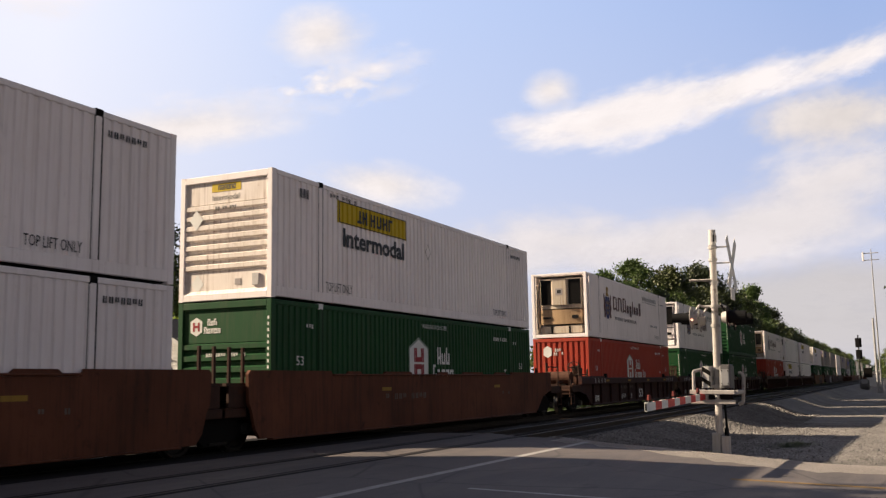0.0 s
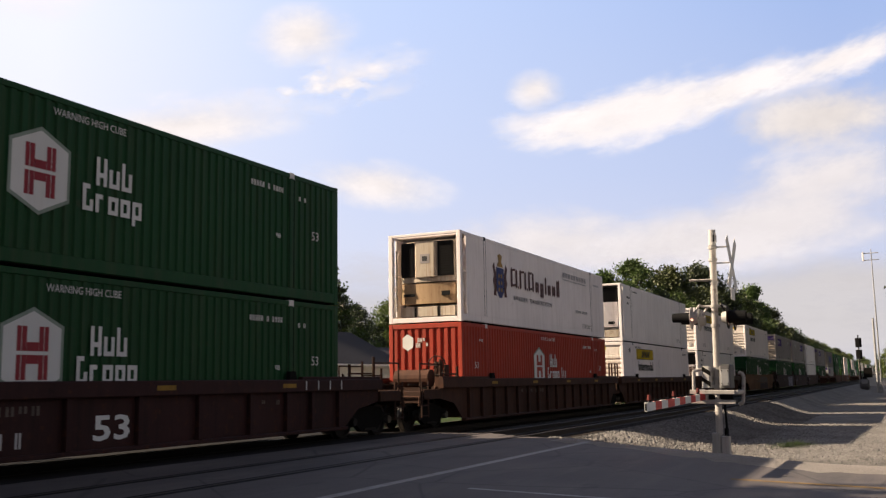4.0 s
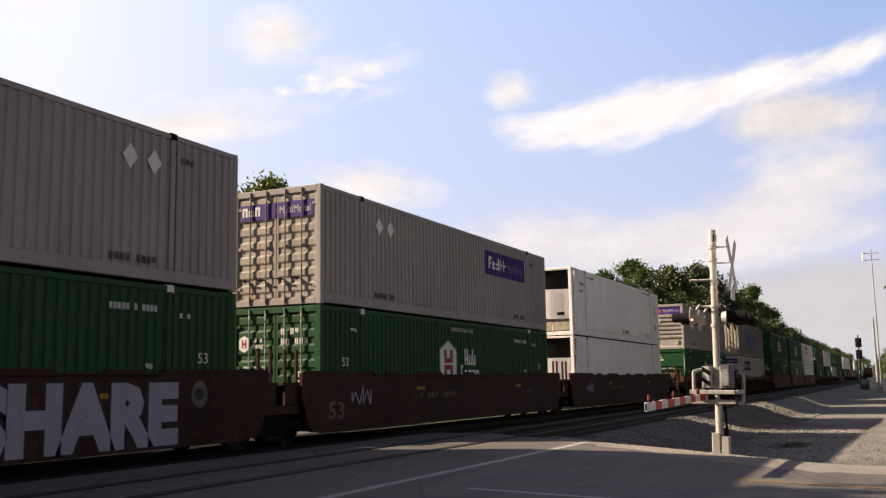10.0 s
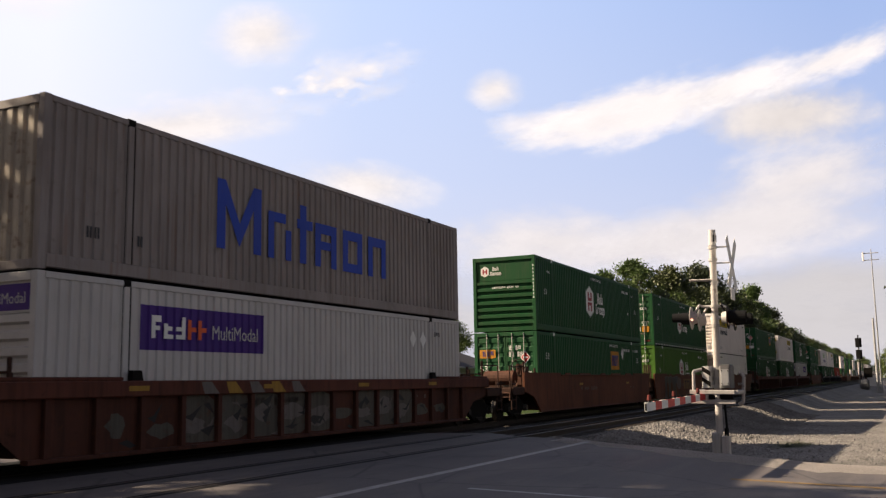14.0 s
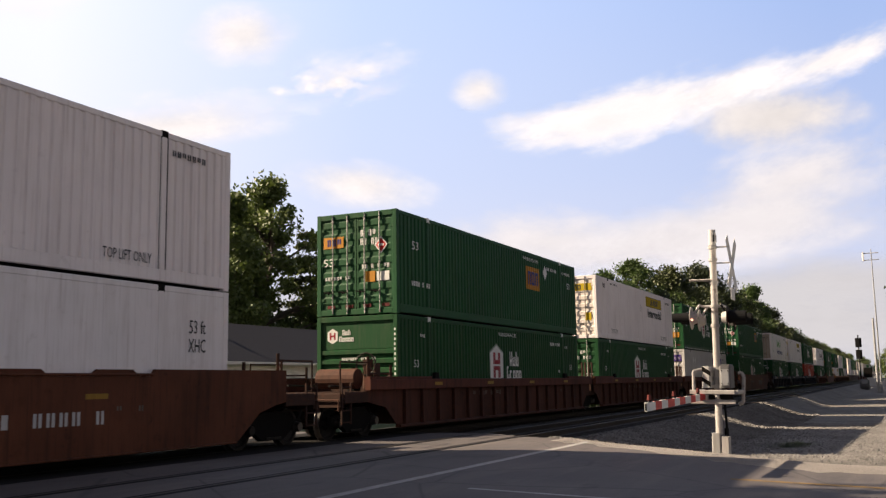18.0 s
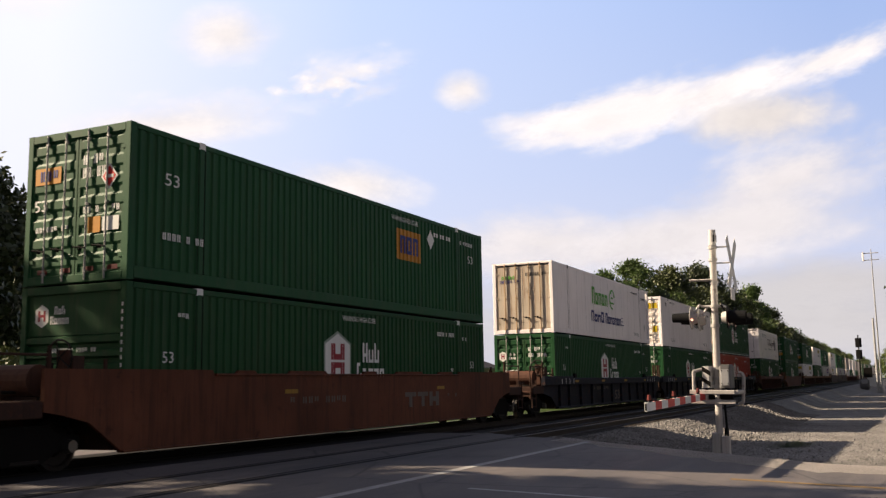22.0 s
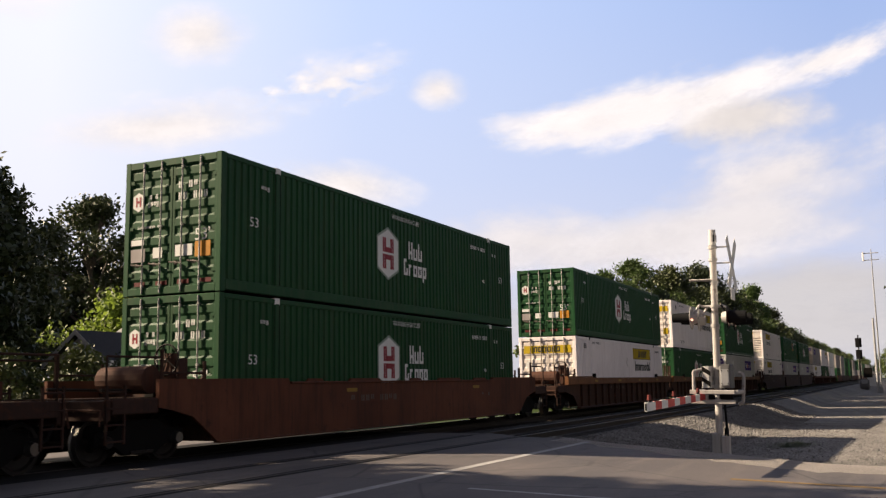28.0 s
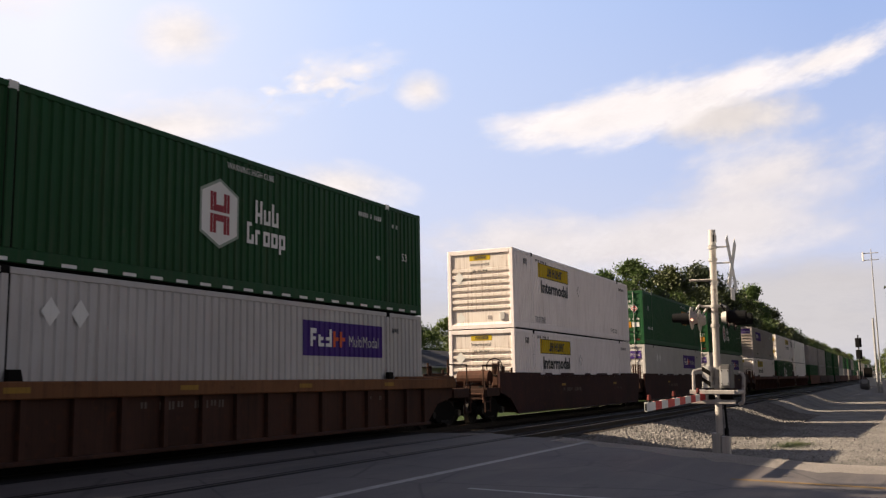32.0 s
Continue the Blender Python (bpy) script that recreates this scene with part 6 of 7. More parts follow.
def build_ground():
    xs = spread([-2500, -1200, -600, -300, -150, -80, -50, -30, -22, -18, -16, -14] + list(np.arange(-12, 14, 4)) + list(np.arange(14, 60, 0.5)) + list(np.arange(60, 130, 3)) + [140, 160, 190, 230, 300, 400, 600, 900, 1500, 2600])
    ys = spread([-2500, -1000, -400, -150, -70, -40, -25, -16, -10, -6] + list(np.arange(-4, 19, 0.45)) + [20, 24, 30, 40, 55, 80, 130, 250, 600, 1400, 2600])
    s = Shape()
    n = len(ys)
    r = random.Random(4)
    vs = []
    for x in xs:
        for y in ys:
            z = ground_z(x, y)
            if x > road_edge(y) + 0.8 and 14 < x < 60 and y < 7.9:
                z += r.uniform(-0.018, 0.018)
            vs.append((x, y, z))
    s.add(vs, [(i * n + j, (i + 1) * n + j, (i + 1) * n + j + 1, i * n + j + 1) for i in range(len(xs) - 1) for j in range(n - 1)])
    solid("ground", s, "gravel", "pale grey gravel ground beside the railway", "ground", kind="structure")
    # asphalt of the crossing road, a sheet with a broken edge
    s = Shape()
    yy = spread(list(np.arange(-60, -6, 3.0)) + list(np.arange(-6, 19, 0.25)) + list(np.arange(20, 60, 2.0)))
    vs, rr = [], random.Random(9)
    for y in yy:
        e, z = road_edge(y) + rr.uniform(-0.07, 0.07), road_z(y) + 0.006
        vs += [(-14.0, y, z), (e - 0.5, y, z), (e, y, z - 0.012), (e + 0.05, y, z - 0.16)]
    s.add(vs, [(4 * i + j, 4 * i + j + 1, 4 * i + j + 5, 4 * i + j + 4) for i in range(len(yy) - 1) for j in range(3)])
    solid("road", s, "asphalt", "worn dark asphalt road over the level crossing", "road", kind="structure")

    def marking(name, x0, x1, y0, y1, mat, label, n):
        s = Shape()
        ys = [y0 + (y1 - y0) * k / n for k in range(n + 1)]
        s.add([(x, y, road_z(y) + 0.011) for y in ys for x in (x0, x1)], [(2 * k, 2 * k + 1, 2 * k + 3, 2 * k + 2) for k in range(n)])
        solid(name, s, mat, label, "road marking", kind="structure")
    marking("stop_line", 7.5, 21.0, 6.34, 6.50, "line_white", "worn white stop line across the road", 1)
    marking("centre_line", 14.92, 15.08, -5.2, 2.4, "line_yellow", "worn yellow centre line on the road", 40)
    marking("lane_line", 11.81, 11.93, 3.0, 5.3, "line_white", "faint white lane line on the road", 8)
    # sandy shoulder between asphalt and ballast
    s, vs, rr = Shape(), [], random.Random(17)
    ys = list(np.arange(-8, 7.6, 0.3))
    for y in ys:
        e, w = road_edge(y) - 0.05, 0.55 + 0.2 * math.sin(y * 1.3) + rr.uniform(-0.1, 0.1)
        vs += [(e - 1.0 - 0.3 * math.sin(y * 0.8) - rr.uniform(0, 0.45), y, road_z(y) + 0.0085), (e, y, road_z(y) + 0.009), (e + w * 0.5, y, ground_z(e + w * 0.5, y) + 0.035), (e + w, y, ground_z(e + w, y) - 0.01)]
    s.add(vs, [(4 * i + j, 4 * i + j + 1, 4 * i + j + 5, 4 * i + j + 4) for i in range(len(ys) - 1) for j in range(3)])
    solid("road_shoulder", s, "sand_grit", "pale sandy grit along the edge of the road", "road shoulder", kind="structure")
    # grass beyond the line
    s = Shape()
    gx, gy = [-400, -60, 10, 30, 60, 120, 300, 1500], [19.5, 30, 60, 120, 1500]
    s.add([(x, y, -0.485) for x in gx for y in gy], [(i * 5 + j, (i + 1) * 5 + j, (i + 1) * 5 + j + 1, i * 5 + j + 1) for i in range(7) for j in range(4)])
    solid("lawn", s, "lawn", "green lawn behind the railway", "lawn", kind="structure")


def rail_prof(y):
    return [(y - 0.07, -0.165), (y + 0.07, -0.165), (y + 0.07, -0.15), (y + 0.012, -0.13), (y + 0.012, -0.04), (y + 0.036, -0.03), (y + 0.036, 0.008), (y + 0.028, 0.014), (y - 0.028, 0.014), (y - 0.036, 0.008), (y - 0.036, -0.03), (y - 0.012, -0.04), (y - 0.012, -0.13), (y - 0.07, -0.15)]


def build_tracks():
    for name, cy in (("main_track", AXIS_Y), ("siding_track", 9.39)):
        tr = thing(name, "steel rails on dark wooden sleepers in grey ballast", "railway track", kind="structure")
        for sy in (-0.755, 0.755):
            part("rail", Shape().sweep_x(rail_prof(cy + sy), -120, 900), "rail_steel", tr, "worn steel rail with a bright head")
        tie = Shape().slab_y(-0.115, 0.115, -1.3, 1.3, -0.30, -0.155).mesh("tie", "tie_wood")
        n0 = 25.0 if cy > 10 else 23.6
        for k in range(86):
            o = part("tie", tie, "tie_wood", tr)
            o.location = (n0 + k * 0.56, cy, 0.0)
        s = Shape()
        for k in range(86, 420):
            x = n0 + k * 0.56
            s.box(x - 0.115, x + 0.115, cy - 1.3, cy + 1.3, -0.30, -0.155)
        tagged(part("far_ties", s, "tie_wood", tr), kind="stuff")
        for sy in (-0.755, 0.755):
            for e in (-0.092, 0.092):
                part("flangeway", Shape().box(-12, road_edge(cy) - 0.6, cy + sy + e - 0.052, cy + sy + e + 0.052, -0.05, 0.009), "rubber", tr, "black rubber strip beside the rail")
    # dark sheets added on the road to deepen the shade under the train
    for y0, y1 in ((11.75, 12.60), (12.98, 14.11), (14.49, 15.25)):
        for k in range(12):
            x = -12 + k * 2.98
            solid("shade_panel", Shape().slab(x, x + 2.96, y0, y1, -0.05, 0.012, 0.004), "rubber", "black panel standing in for the shade under the train", "crossing panel", "panels of the level crossing", "structure")
    # ends under the train's far side: beyond it the ground is sunlit and pale
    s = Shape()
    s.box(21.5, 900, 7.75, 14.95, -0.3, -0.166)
    v = Shape()
    r = random.Random(21)
    # loose ballast stones on the shoulder and between the rails
    for k in range(21000):
        x = 20.0 + 44 * r.random() ** 1.7
        y = r.uniform(4.6, 7.9)
        if x < road_edge(y) + 0.25 or (k % 3 and y < 5.2 and r.random() < 0.6):
            continue
        z = ground_z(x, y)
        q = r.uniform(0.022, 0.055) * (1 + (x - 21) * 0.008)
        a = r.uniform(0, math.tau)
        base = [Vector((math.cos(a + j * math.tau / 4) * q * r.uniform(0.8, 1.3), math.sin(a + j * math.tau / 4) * q * r.uniform(0.8, 1.3), r.uniform(-0.2, 0.3) * q)) for j in range(4)]
        top, bot = Vector((r.uniform(-.3, .3) * q, r.uniform(-.3, .3) * q, q * r.uniform(0.7, 1.1))), Vector((0, 0, -q))
        c = Vector((x, y, z + q * 0.25))
        v.add([c + d for d in base + [top, bot]], [(0, 1, 4), (1, 2, 4), (2, 3, 4), (3, 0, 4), (1, 0, 5), (2, 1, 5), (3, 2, 5), (0, 3, 5)])
    # smaller spilled stones scattered over the gravel below the bank
    for k in range(13000):
        x, y = 19.0 + 32 * r.random() ** 1.3, 5.0 - 7.5 * r.random() ** 1.6
        if x < road_edge(y) + 0.55:
            continue
        q = r.uniform(0.012, 0.034) * (1.25 if r.random() < 0.12 else 1.0)
        a = r.uniform(0, math.tau)
        base = [Vector((math.cos(a + j * math.tau / 4) * q * r.uniform(0.8, 1.3), math.sin(a + j * math.tau / 4) * q * r.uniform(0.8, 1.3), r.uniform(-0.2, 0.3) * q)) for j in range(4)]
        c = Vector((x, y, ground_z(x, y) + q * 0.3))
        v.add([c + d for d in base] + [c + Vector((r.uniform(-.3, .3) * q, r.uniform(-.3, .3) * q, q * r.uniform(0.7, 1.1)))], [(0, 1, 4), (1, 2, 4), (2, 3, 4), (3, 0, 4), (3, 2, 1, 0)])
    solid("ballast_stones", v, "stone", "loose grey crushed-stone ballast on the shoulder", "ballast", kind="stuff")
    solid("shaded_ballast_bed", s, "ballast", "dark ballast bed with the train's shade in its colour", "ballast", kind="structure")


build_ground()
build_tracks()


# ---- crossing signal ----
def crossing_signal():
    ob = thing("crossing_signal", "silver level-crossing mast with crossbuck, flashing lights and gate mechanism", "crossing signal", at=pose(20.38, 3.43, -0.121, 1.0) @ Matrix.Scale(1.09, 4))
    part("foundation", Shape().post(-0.10, 0.10, -0.03, 0.13, -0.25, 0.33, 0.02), "galvanised", ob, "galvanised junction base")
    part("base_box", Shape().post(-0.09, 0.11, -0.19, -0.035, -0.12, 0.27, 0.02), "silver_paint", ob, "silver cable box at the foot")
    part("base_plate", Shape().post(-0.20, 0.20, -0.24, 0.19, -0.25, -0.10, 0.02), "concrete", ob, "concrete footing")
    for q in (-0.10, -0.15):
        part("base_conduit", Shape().rod((0.05, q, 0.27), (0.05, q, 0.42), 0.016, 8), "dark_steel", ob)
    part("mast", Shape().rod((0, 0, 0.30), (0, 0, 4.16), 0.066, 16), "silver_paint", ob, "silver-painted steel pipe mast")
    part("mast_cap", Shape().rod((0, 0, 3.90), (0, 0, 4.20), 0.071, 16), "pale_grey", ob)
    for a in (-150, -75, 30):
        c, s_ = math.cos(radians(a)), math.sin(radians(a))
        part("cap_slot", Shape().rod((c * 0.069, s_ * 0.069, 3.96), (c * 0.069, s_ * 0.069, 4.10), 0.014, 8), "dark_steel", ob, "dark slot in the mast cap")
    part("conduit", Shape().rod((0.04, -0.14, 0.3), (0.04, -0.10, 1.1), 0.022, 8), "black", ob)
    for z in (1.02, 1.34, 2.35, 2.72, 3.18, 3.62, 3.86):
        part("pipe_clamp", Shape().rod((0, 0, z - 0.03), (0, 0, z + 0.03), 0.084, 14), "galvanised", ob)
    # crossbuck, held out towards the approaching road
    xb = part("crossbuck", Shape().rod((0, -0.05, 3.86), (0, -0.33, 3.86), 0.014, 6).rod((0, -0.05, 3.55), (0, -0.33, 3.55), 0.014, 6), "galvanised", ob, "white X-shaped crossing sign on brackets")
    for sg in (-1, 1):
        c, d = math.cos(radians(52)), math.sin(radians(52))
        q = [(-0.60, -0.105), (0.60, -0.105), (0.60, 0.105), (-0.60, 0.105)]
        y = -0.345 - 0.012 * (sg > 0)
        pts = [(sg * (a * c) - b * d * sg, y, 3.52 + a * d + b * c) for a, b in q]
        b = Shape().add(pts + [(x, y - 0.006, z) for x, _, z in pts], [(0, 1, 2, 3), (7, 6, 5, 4), (0, 4, 5, 1), (1, 5, 6, 2), (2, 6, 7, 3), (3, 7, 4, 0)])
        part("blade", b, "decal_white", xb)
    xb.rotation_euler = (0, 0, radians(-3))
    part("track_sign", Shape().slab(-0.22, 0.22, -0.352, -0.344, 2.83, 3.05, 0.003), "decal_white", ob, "small white tracks plate")
    part("bell_arm", Shape().rod((0, 0, 3.21), (0, 0.42, 3.24), 0.022, 8).slab_y(-0.10, 0.10, 0.05, 0.45, 3.215, 3.245), "silver_paint", ob)
    # flashing lights: two facing each approach
    for sy, y0 in ((-1, -0.30), (1, 0.36)):
        part("light_arm", Shape().rod((-0.40, y0 * 0.6, 2.72), (0.40, y0 * 0.6, 2.72), 0.022, 8).rod((0, 0, 2.72), (0, y0 * 0.6, 2.72), 0.026, 8), "silver_paint", ob)
        for x in (-0.40, 0.40):
            lt = part("flasher", Shape().lathe_y([(y0, 0.0), (y0, 0.215), (y0 + sy * 0.012, 0.215), (y0 + sy * 0.012, 0.0)], 24, x, 2.48).rod((x, y0 * 0.6, 2.72), (x, y0 * 0.9, 2.56), 0.02, 6), "black" if sy < 0 else "silver_paint", ob, "round flasher with a black backing disc")
            part("lamp_body", Shape().lathe_y([(y0 - sy * 0.12, 0.03), (y0 - sy * 0.11, 0.09), (y0 - sy * 0.001, 0.13)], 16, x, 2.48), "silver_paint", lt)
            part("lens", Shape().lathe_y([(y0 + sy * 0.015, 0.0), (y0 + sy * 0.030, 0.10), (y0 + sy * 0.014, 0.15)], 16, x, 2.48), "lens_red", lt, "unlit dark red signal lens")
            ln, rv = (0.33, 0.125) if sy < 0 else (0.36, 0.10)
            part("visor", Shape().lathe_y([(y0 + sy * 0.016, rv), (y0 + sy * ln, rv * 0.85), (y0 + sy * (ln - 0.005), rv * 0.78), (y0 + sy * 0.05, rv * 0.92)], 16, x, 2.49), "black", lt, "black tunnel visor")
    part("side_lamp", Shape().rod((-0.56, 0.33, 2.44), (-0.60, 0.33, 2.44), 0.022, 10), "lamp_lit", ob, "small lit red indicator lamp")
    # gate mechanism and its yoke
    gm = part("gate_mechanism", Shape().post(-0.26, 0.22, -0.28, -0.075, 1.17, 1.58, 0.03).slab(-0.24, 0.2, -0.27, -0.09, 1.581, 1.61, 0.012), "box_dark", ob, "grey cast gate-mechanism housing")
    part("cover_plate", Shape().post(-0.29, -0.261, -0.255, -0.11, 1.22, 1.52, 0.008), "rock_grey", gm)
    for z in (1.25, 1.49):
        for y in (-0.24, -0.125):
            part("cover_bolt", Shape().rod((-0.296, y, z), (-0.289, y, z), 0.012, 8), "dark_steel", gm)
    part("motor_housing", Shape().post(-0.20, 0.20, 0.085, 0.255, 1.17, 1.58, 0.04), "pale_grey", gm, "ribbed grey motor housing")
    s = Shape()
    for z in (1.26, 1.46):
        s.add([(-0.204, 0.09, z - 0.07), (-0.204, 0.25, z + 0.03), (-0.204, 0.25, z + 0.12), (-0.204, 0.09, z + 0.02)], [(0, 1, 2, 3)])
    part("warning_stripes", s, "dark_steel", gm)
    for z in (1.20, 1.53):
        part("housing_clamp", Shape().slab(-0.11, 0.09, -0.16, 0.16, z - 0.03, z + 0.03, 0.012), "galvanised", gm)
    part("drive_shaft", Shape().rod((0.0, -0.28, 1.02), (0.0, 0.26, 1.02), 0.075, 14), "dark_steel", gm)
    yk = part("gate_yoke", Shape().slab(-0.62, 0.30, 0.28, 0.34, 1.06, 1.14).slab(-0.62, 0.30, -0.46, -0.40, 1.06, 1.14).slab_y(-0.66, -0.58, -0.40, 0.40, 1.06, 1.14).slab_y(-0.58, -0.50, -0.40, 0.40, 0.88, 0.96), "silver_paint", ob, "silver forked gate support")
    part("counterweight_loop", Shape().rod((0.1, -0.44, 0.90), (0.1, -0.47, 1.38), 0.034, 10).rod((0.1, -0.47, 1.38), (0.1, -0.43, 1.46), 0.034, 10).rod((0.1, -0.43, 1.46), (0.1, -0.37, 1.45), 0.030, 10).rod((0.1, -0.44, 0.90), (0.1, -0.36, 0.86), 0.034, 10), "silver_paint", yk)
    part("yoke_bracket", Shape().rod((-0.25, 0.40, 1.1), (-0.25, 0.40, 1.48), 0.03, 8).rod((-0.25, 0.40, 1.48), (-0.1, 0.2, 1.54), 0.03, 8), "silver_paint", yk)
    # lowered arm over the near lane, a hollow box of coloured sections
    arm = thing("crossing_gate", "lowered red and white striped crossing gate arm", "crossing gate", at=pose(20.38, 3.62, 0.0))

    def rise(x):
        return 0.851 + 0.0141 * (x + 5.40)
    edges = (-5.40, -4.82, -4.37, -3.90, -3.35, -2.92, -2.42, -1.89, -1.44, -0.97, -0.42)
    for k, (a, b) in enumerate(zip(edges, edges[1:])):
        part("stripe", Shape().sweep_y([(a, rise(a)), (b - 0.002, rise(b)), (b - 0.002, rise(b) + 0.130), (a, rise(a) + 0.142 - 0.0012 * k)], -0.022, 0.022), "decal_white" if k % 2 == 0 else "gate_red", arm)
    part("arm_root", Shape().sweep_y([(-0.419, rise(-0.42) - 0.005), (0.30, rise(0.3) - 0.005), (0.30, rise(0.3) + 0.14), (-0.419, rise(-0.42) + 0.14)], -0.03, 0.03), "silver_paint", arm, "silver arm bracket")
    part("arm_end", Shape().box(-5.406, -5.401, -0.014, 0.014, 0.868, 0.976), "black", arm, "open dark end of the arm")
    for x in (-5.15, -3.30, -1.05):
        z = rise(x) + 0.14
        lamp = part("arm_lamp", Shape().rod((x, 0, z - 0.01), (x, 0, z + 0.03), 0.03, 10), "black", arm)
        part("lamp_glass", Shape().rod((x, 0, z + 0.03), (x, 0, z + 0.115), 0.040, 10, 0.028), "reflector_red", lamp, "dark red arm lamp")
    for x in (-4.7, -3.9, -2.7, -1.9):
        z = rise(x) + 0.138
        part("lamp_cable_clip", Shape().slab(x - 0.16, x + 0.16, -0.02, 0.02, z, z + 0.028, 0.006), "dark_steel", arm)


crossing_signal()


# ---- line-side things ----
def lineside():
    sg = thing("track_signal", "dark two-headed railway signal on a steel mast", "railway signal", at=pose(184, 6.1, -1.0))
    part("mast", Shape().rod((0, 0, 0), (0, 0, 9.6), 0.10, 10), "dark_steel", sg)
    for z in (6.2, 8.3):
        h = part("signal_head", Shape().post(-0.25, 0.1, -0.52, 0.52, z - 0.85, z + 0.75, 0.16), "black", sg, "tall black signal head")
        for dz in (-0.42, 0.32):
            part("hood", Shape().rod((-0.25, 0, z + dz), (-0.62, 0, z + dz), 0.24, 12), "black", h)
    part("ladder", Shape().rod((0.3, -0.22, 0), (0.3, -0.22, 9.2), 0.03, 5).rod((0.3, 0.22, 0), (0.3, 0.22, 9.2), 0.03, 5), "galvanised", sg)
    part("platform", Shape().box(-0.3, 0.7, -0.9, 0.5, 5.0, 5.08), "dark_steel", sg)
    part("relay_box", Shape().post(-0.5, 0.5, -1.9, -0.5, 2.1, 3.8, 0.06), "dark_steel", sg)
    cab = thing("relay_cabinet", "squat dark metal housing with a pale lid beside the signal", "cabinet", at=pose(182, 5.5, -1.05))
    part("body", Shape().lathe_y([(-0.6, 0.3), (-0.75, 0.7), (-0.55, 0.95), (0.55, 0.95), (0.75, 0.7), (0.6, 0.3)], 18, 0, 0.95), "box_dark", cab)
    part("lid", Shape().post(-1.0, 0.2, -0.5, 0.5, 1.1, 1.75, 0.15), "rock_grey", cab)
    mast = thing("light_mast", "tall slim steel aerial mast on a thicker pipe", "mast", at=pose(150, 2.5, -1.0))
    part("lower_tube", Shape().rod((0, 0.32, 0), (0, 0.32, 10.6), 0.20, 12, 0.14), "rock_grey", mast)
    part("upper_tube", Shape().rod((0, -0.14, 0), (0, -0.14, 20.6), 0.13, 10, 0.06), "rock_grey", mast)
    for z in (19.0, 20.0):
        part("cross_bar", Shape().rod((0, -1.1, z), (0, 1.0, z), 0.06, 8), "galvanised", mast)
    part("aerial", Shape().post(-0.15, 0.15, 0.85, 1.1, 18.9, 20.2, 0.04), "clean_white", mast)
    # a small pale works building far down the line
    b = thing("trackside_hut", "small pale hut far down the line", "hut", at=pose(240, 5.2, -1.0))
    part("walls", Shape().box(-1.5, 1.5, -1.4, 1.4, 0, 2.6), "siding", b)
    part("roof", Shape().sweep_y([(-1.7, 2.6), (1.7, 2.6), (0, 3.4)], -1.6, 1.6), "shingle", b)


lineside()


# ---- houses ----
def gable_house(x0, x1, y0, y1, eave, ridge, wall, boards, label, base=-0.5):
    """A house whose ridge runs along x; the gable at x0 shows its lap boards."""
    h = thing("house", label, "house", "houses behind the railway")
    ym = (y0 + y1) / 2
    part("wall_core", Shape().sweep_x([(y0, base), (y1, base), (y1, eave), (ym, ridge), (y0, eave)], x0 + 0.02, x1 - 0.02), wall, h)
    if boards:
        z, step = base + 0.3, 0.21
        while z < ridge - 0.1:
            half = (y1 - y0) / 2 if z < eave else (y1 - y0) / 2 * (ridge - z) / (ridge - eave)
            if half > 0.15:
                part("siding_board", Shape().add([(x0 - 0.004, ym - half, z), (x0 - 0.004, ym + half, z), (x0 + 0.015, ym + half * 0.98, z + step), (x0 + 0.015, ym - half * 0.98, z + step), (x0 + 0.015, ym - half, z), (x0 + 0.015, ym + half, z)], [(0, 3, 2, 1), (0, 1, 5, 4)]), wall, h)
            z += step
    o, th = 0.55, 0.12
    k = (ridge - eave) / ((y1 - y0) / 2)
    for sy, ye in ((-1, y0 - o), (1, y1 + o)):
        ze = eave - o * k
        s = Shape().add([(x, y, z) for x in (x0 - 0.35, x1 + 0.35) for y, z in ((ye, ze), (ym, ridge + 0.05), (ym, ridge + 0.05 + th), (ye, ze + th))], [(0, 1, 2, 3), (7, 6, 5, 4), (0, 4, 5, 1), (1, 5, 6, 2), (2, 6, 7, 3), (3, 7, 4, 0)])
        part("roof_slope", s, "shingle", h, "dark grey shingle roof slope")
        f = Shape().add([(x, y, z) for x in (x0 - 0.38, x0 - 0.352) for y, z in ((ye, ze - 0.08), (ym, ridge - 0.03), (ym, ridge + 0.19), (ye, ze + 0.15))], [(0, 3, 2, 1), (4, 5, 6, 7), (0, 1, 5, 4), (2, 3, 7, 6)])
        part("bargeboard", f, "siding" if boards else wall, h)
        yy = sorted((ye, ye + sy * 0.1))
        part("gutter", Shape().box(x0 - 0.3, x1 + 0.3, yy[0], yy[1], ze - 0.02, ze + 0.12), "siding", h)
    return h


h1 = gable_house(40.2, 62.0, 33.1, 41.62, 2.88, 5.09, "siding", True, "single-storey house with white lap siding and grey shingle roof")
w = part("window", Shape().box(40.12, 40.165, 35.6, 36.7, 0.7, 1.9), "siding", h1, "white-framed window")
part("pane", Shape().box(40.10, 40.118, 35.7, 36.6, 0.8, 1.8), "glass", w)
for x in (44.0, 48.5, 54.0):
    w = part("window", Shape().box(x, x + 1.3, 33.04, 33.099, 0.6, 1.9), "siding", h1, "white-framed window")
    part("pane", Shape().box(x + 0.1, x + 1.2, 33.02, 33.038, 0.7, 1.8), "glass", w)
part("vent_stack", Shape().rod((44.6, 36.0, 4.2), (44.6, 36.0, 5.30), 0.10, 8).box(44.4, 44.8, 35.8, 36.2, 4.2, 4.65), "dark_steel", h1)
part("downpipe", Shape().rod((40.35, 32.6, -0.4), (40.35, 32.6, 2.6), 0.05, 8), "siding", h1)
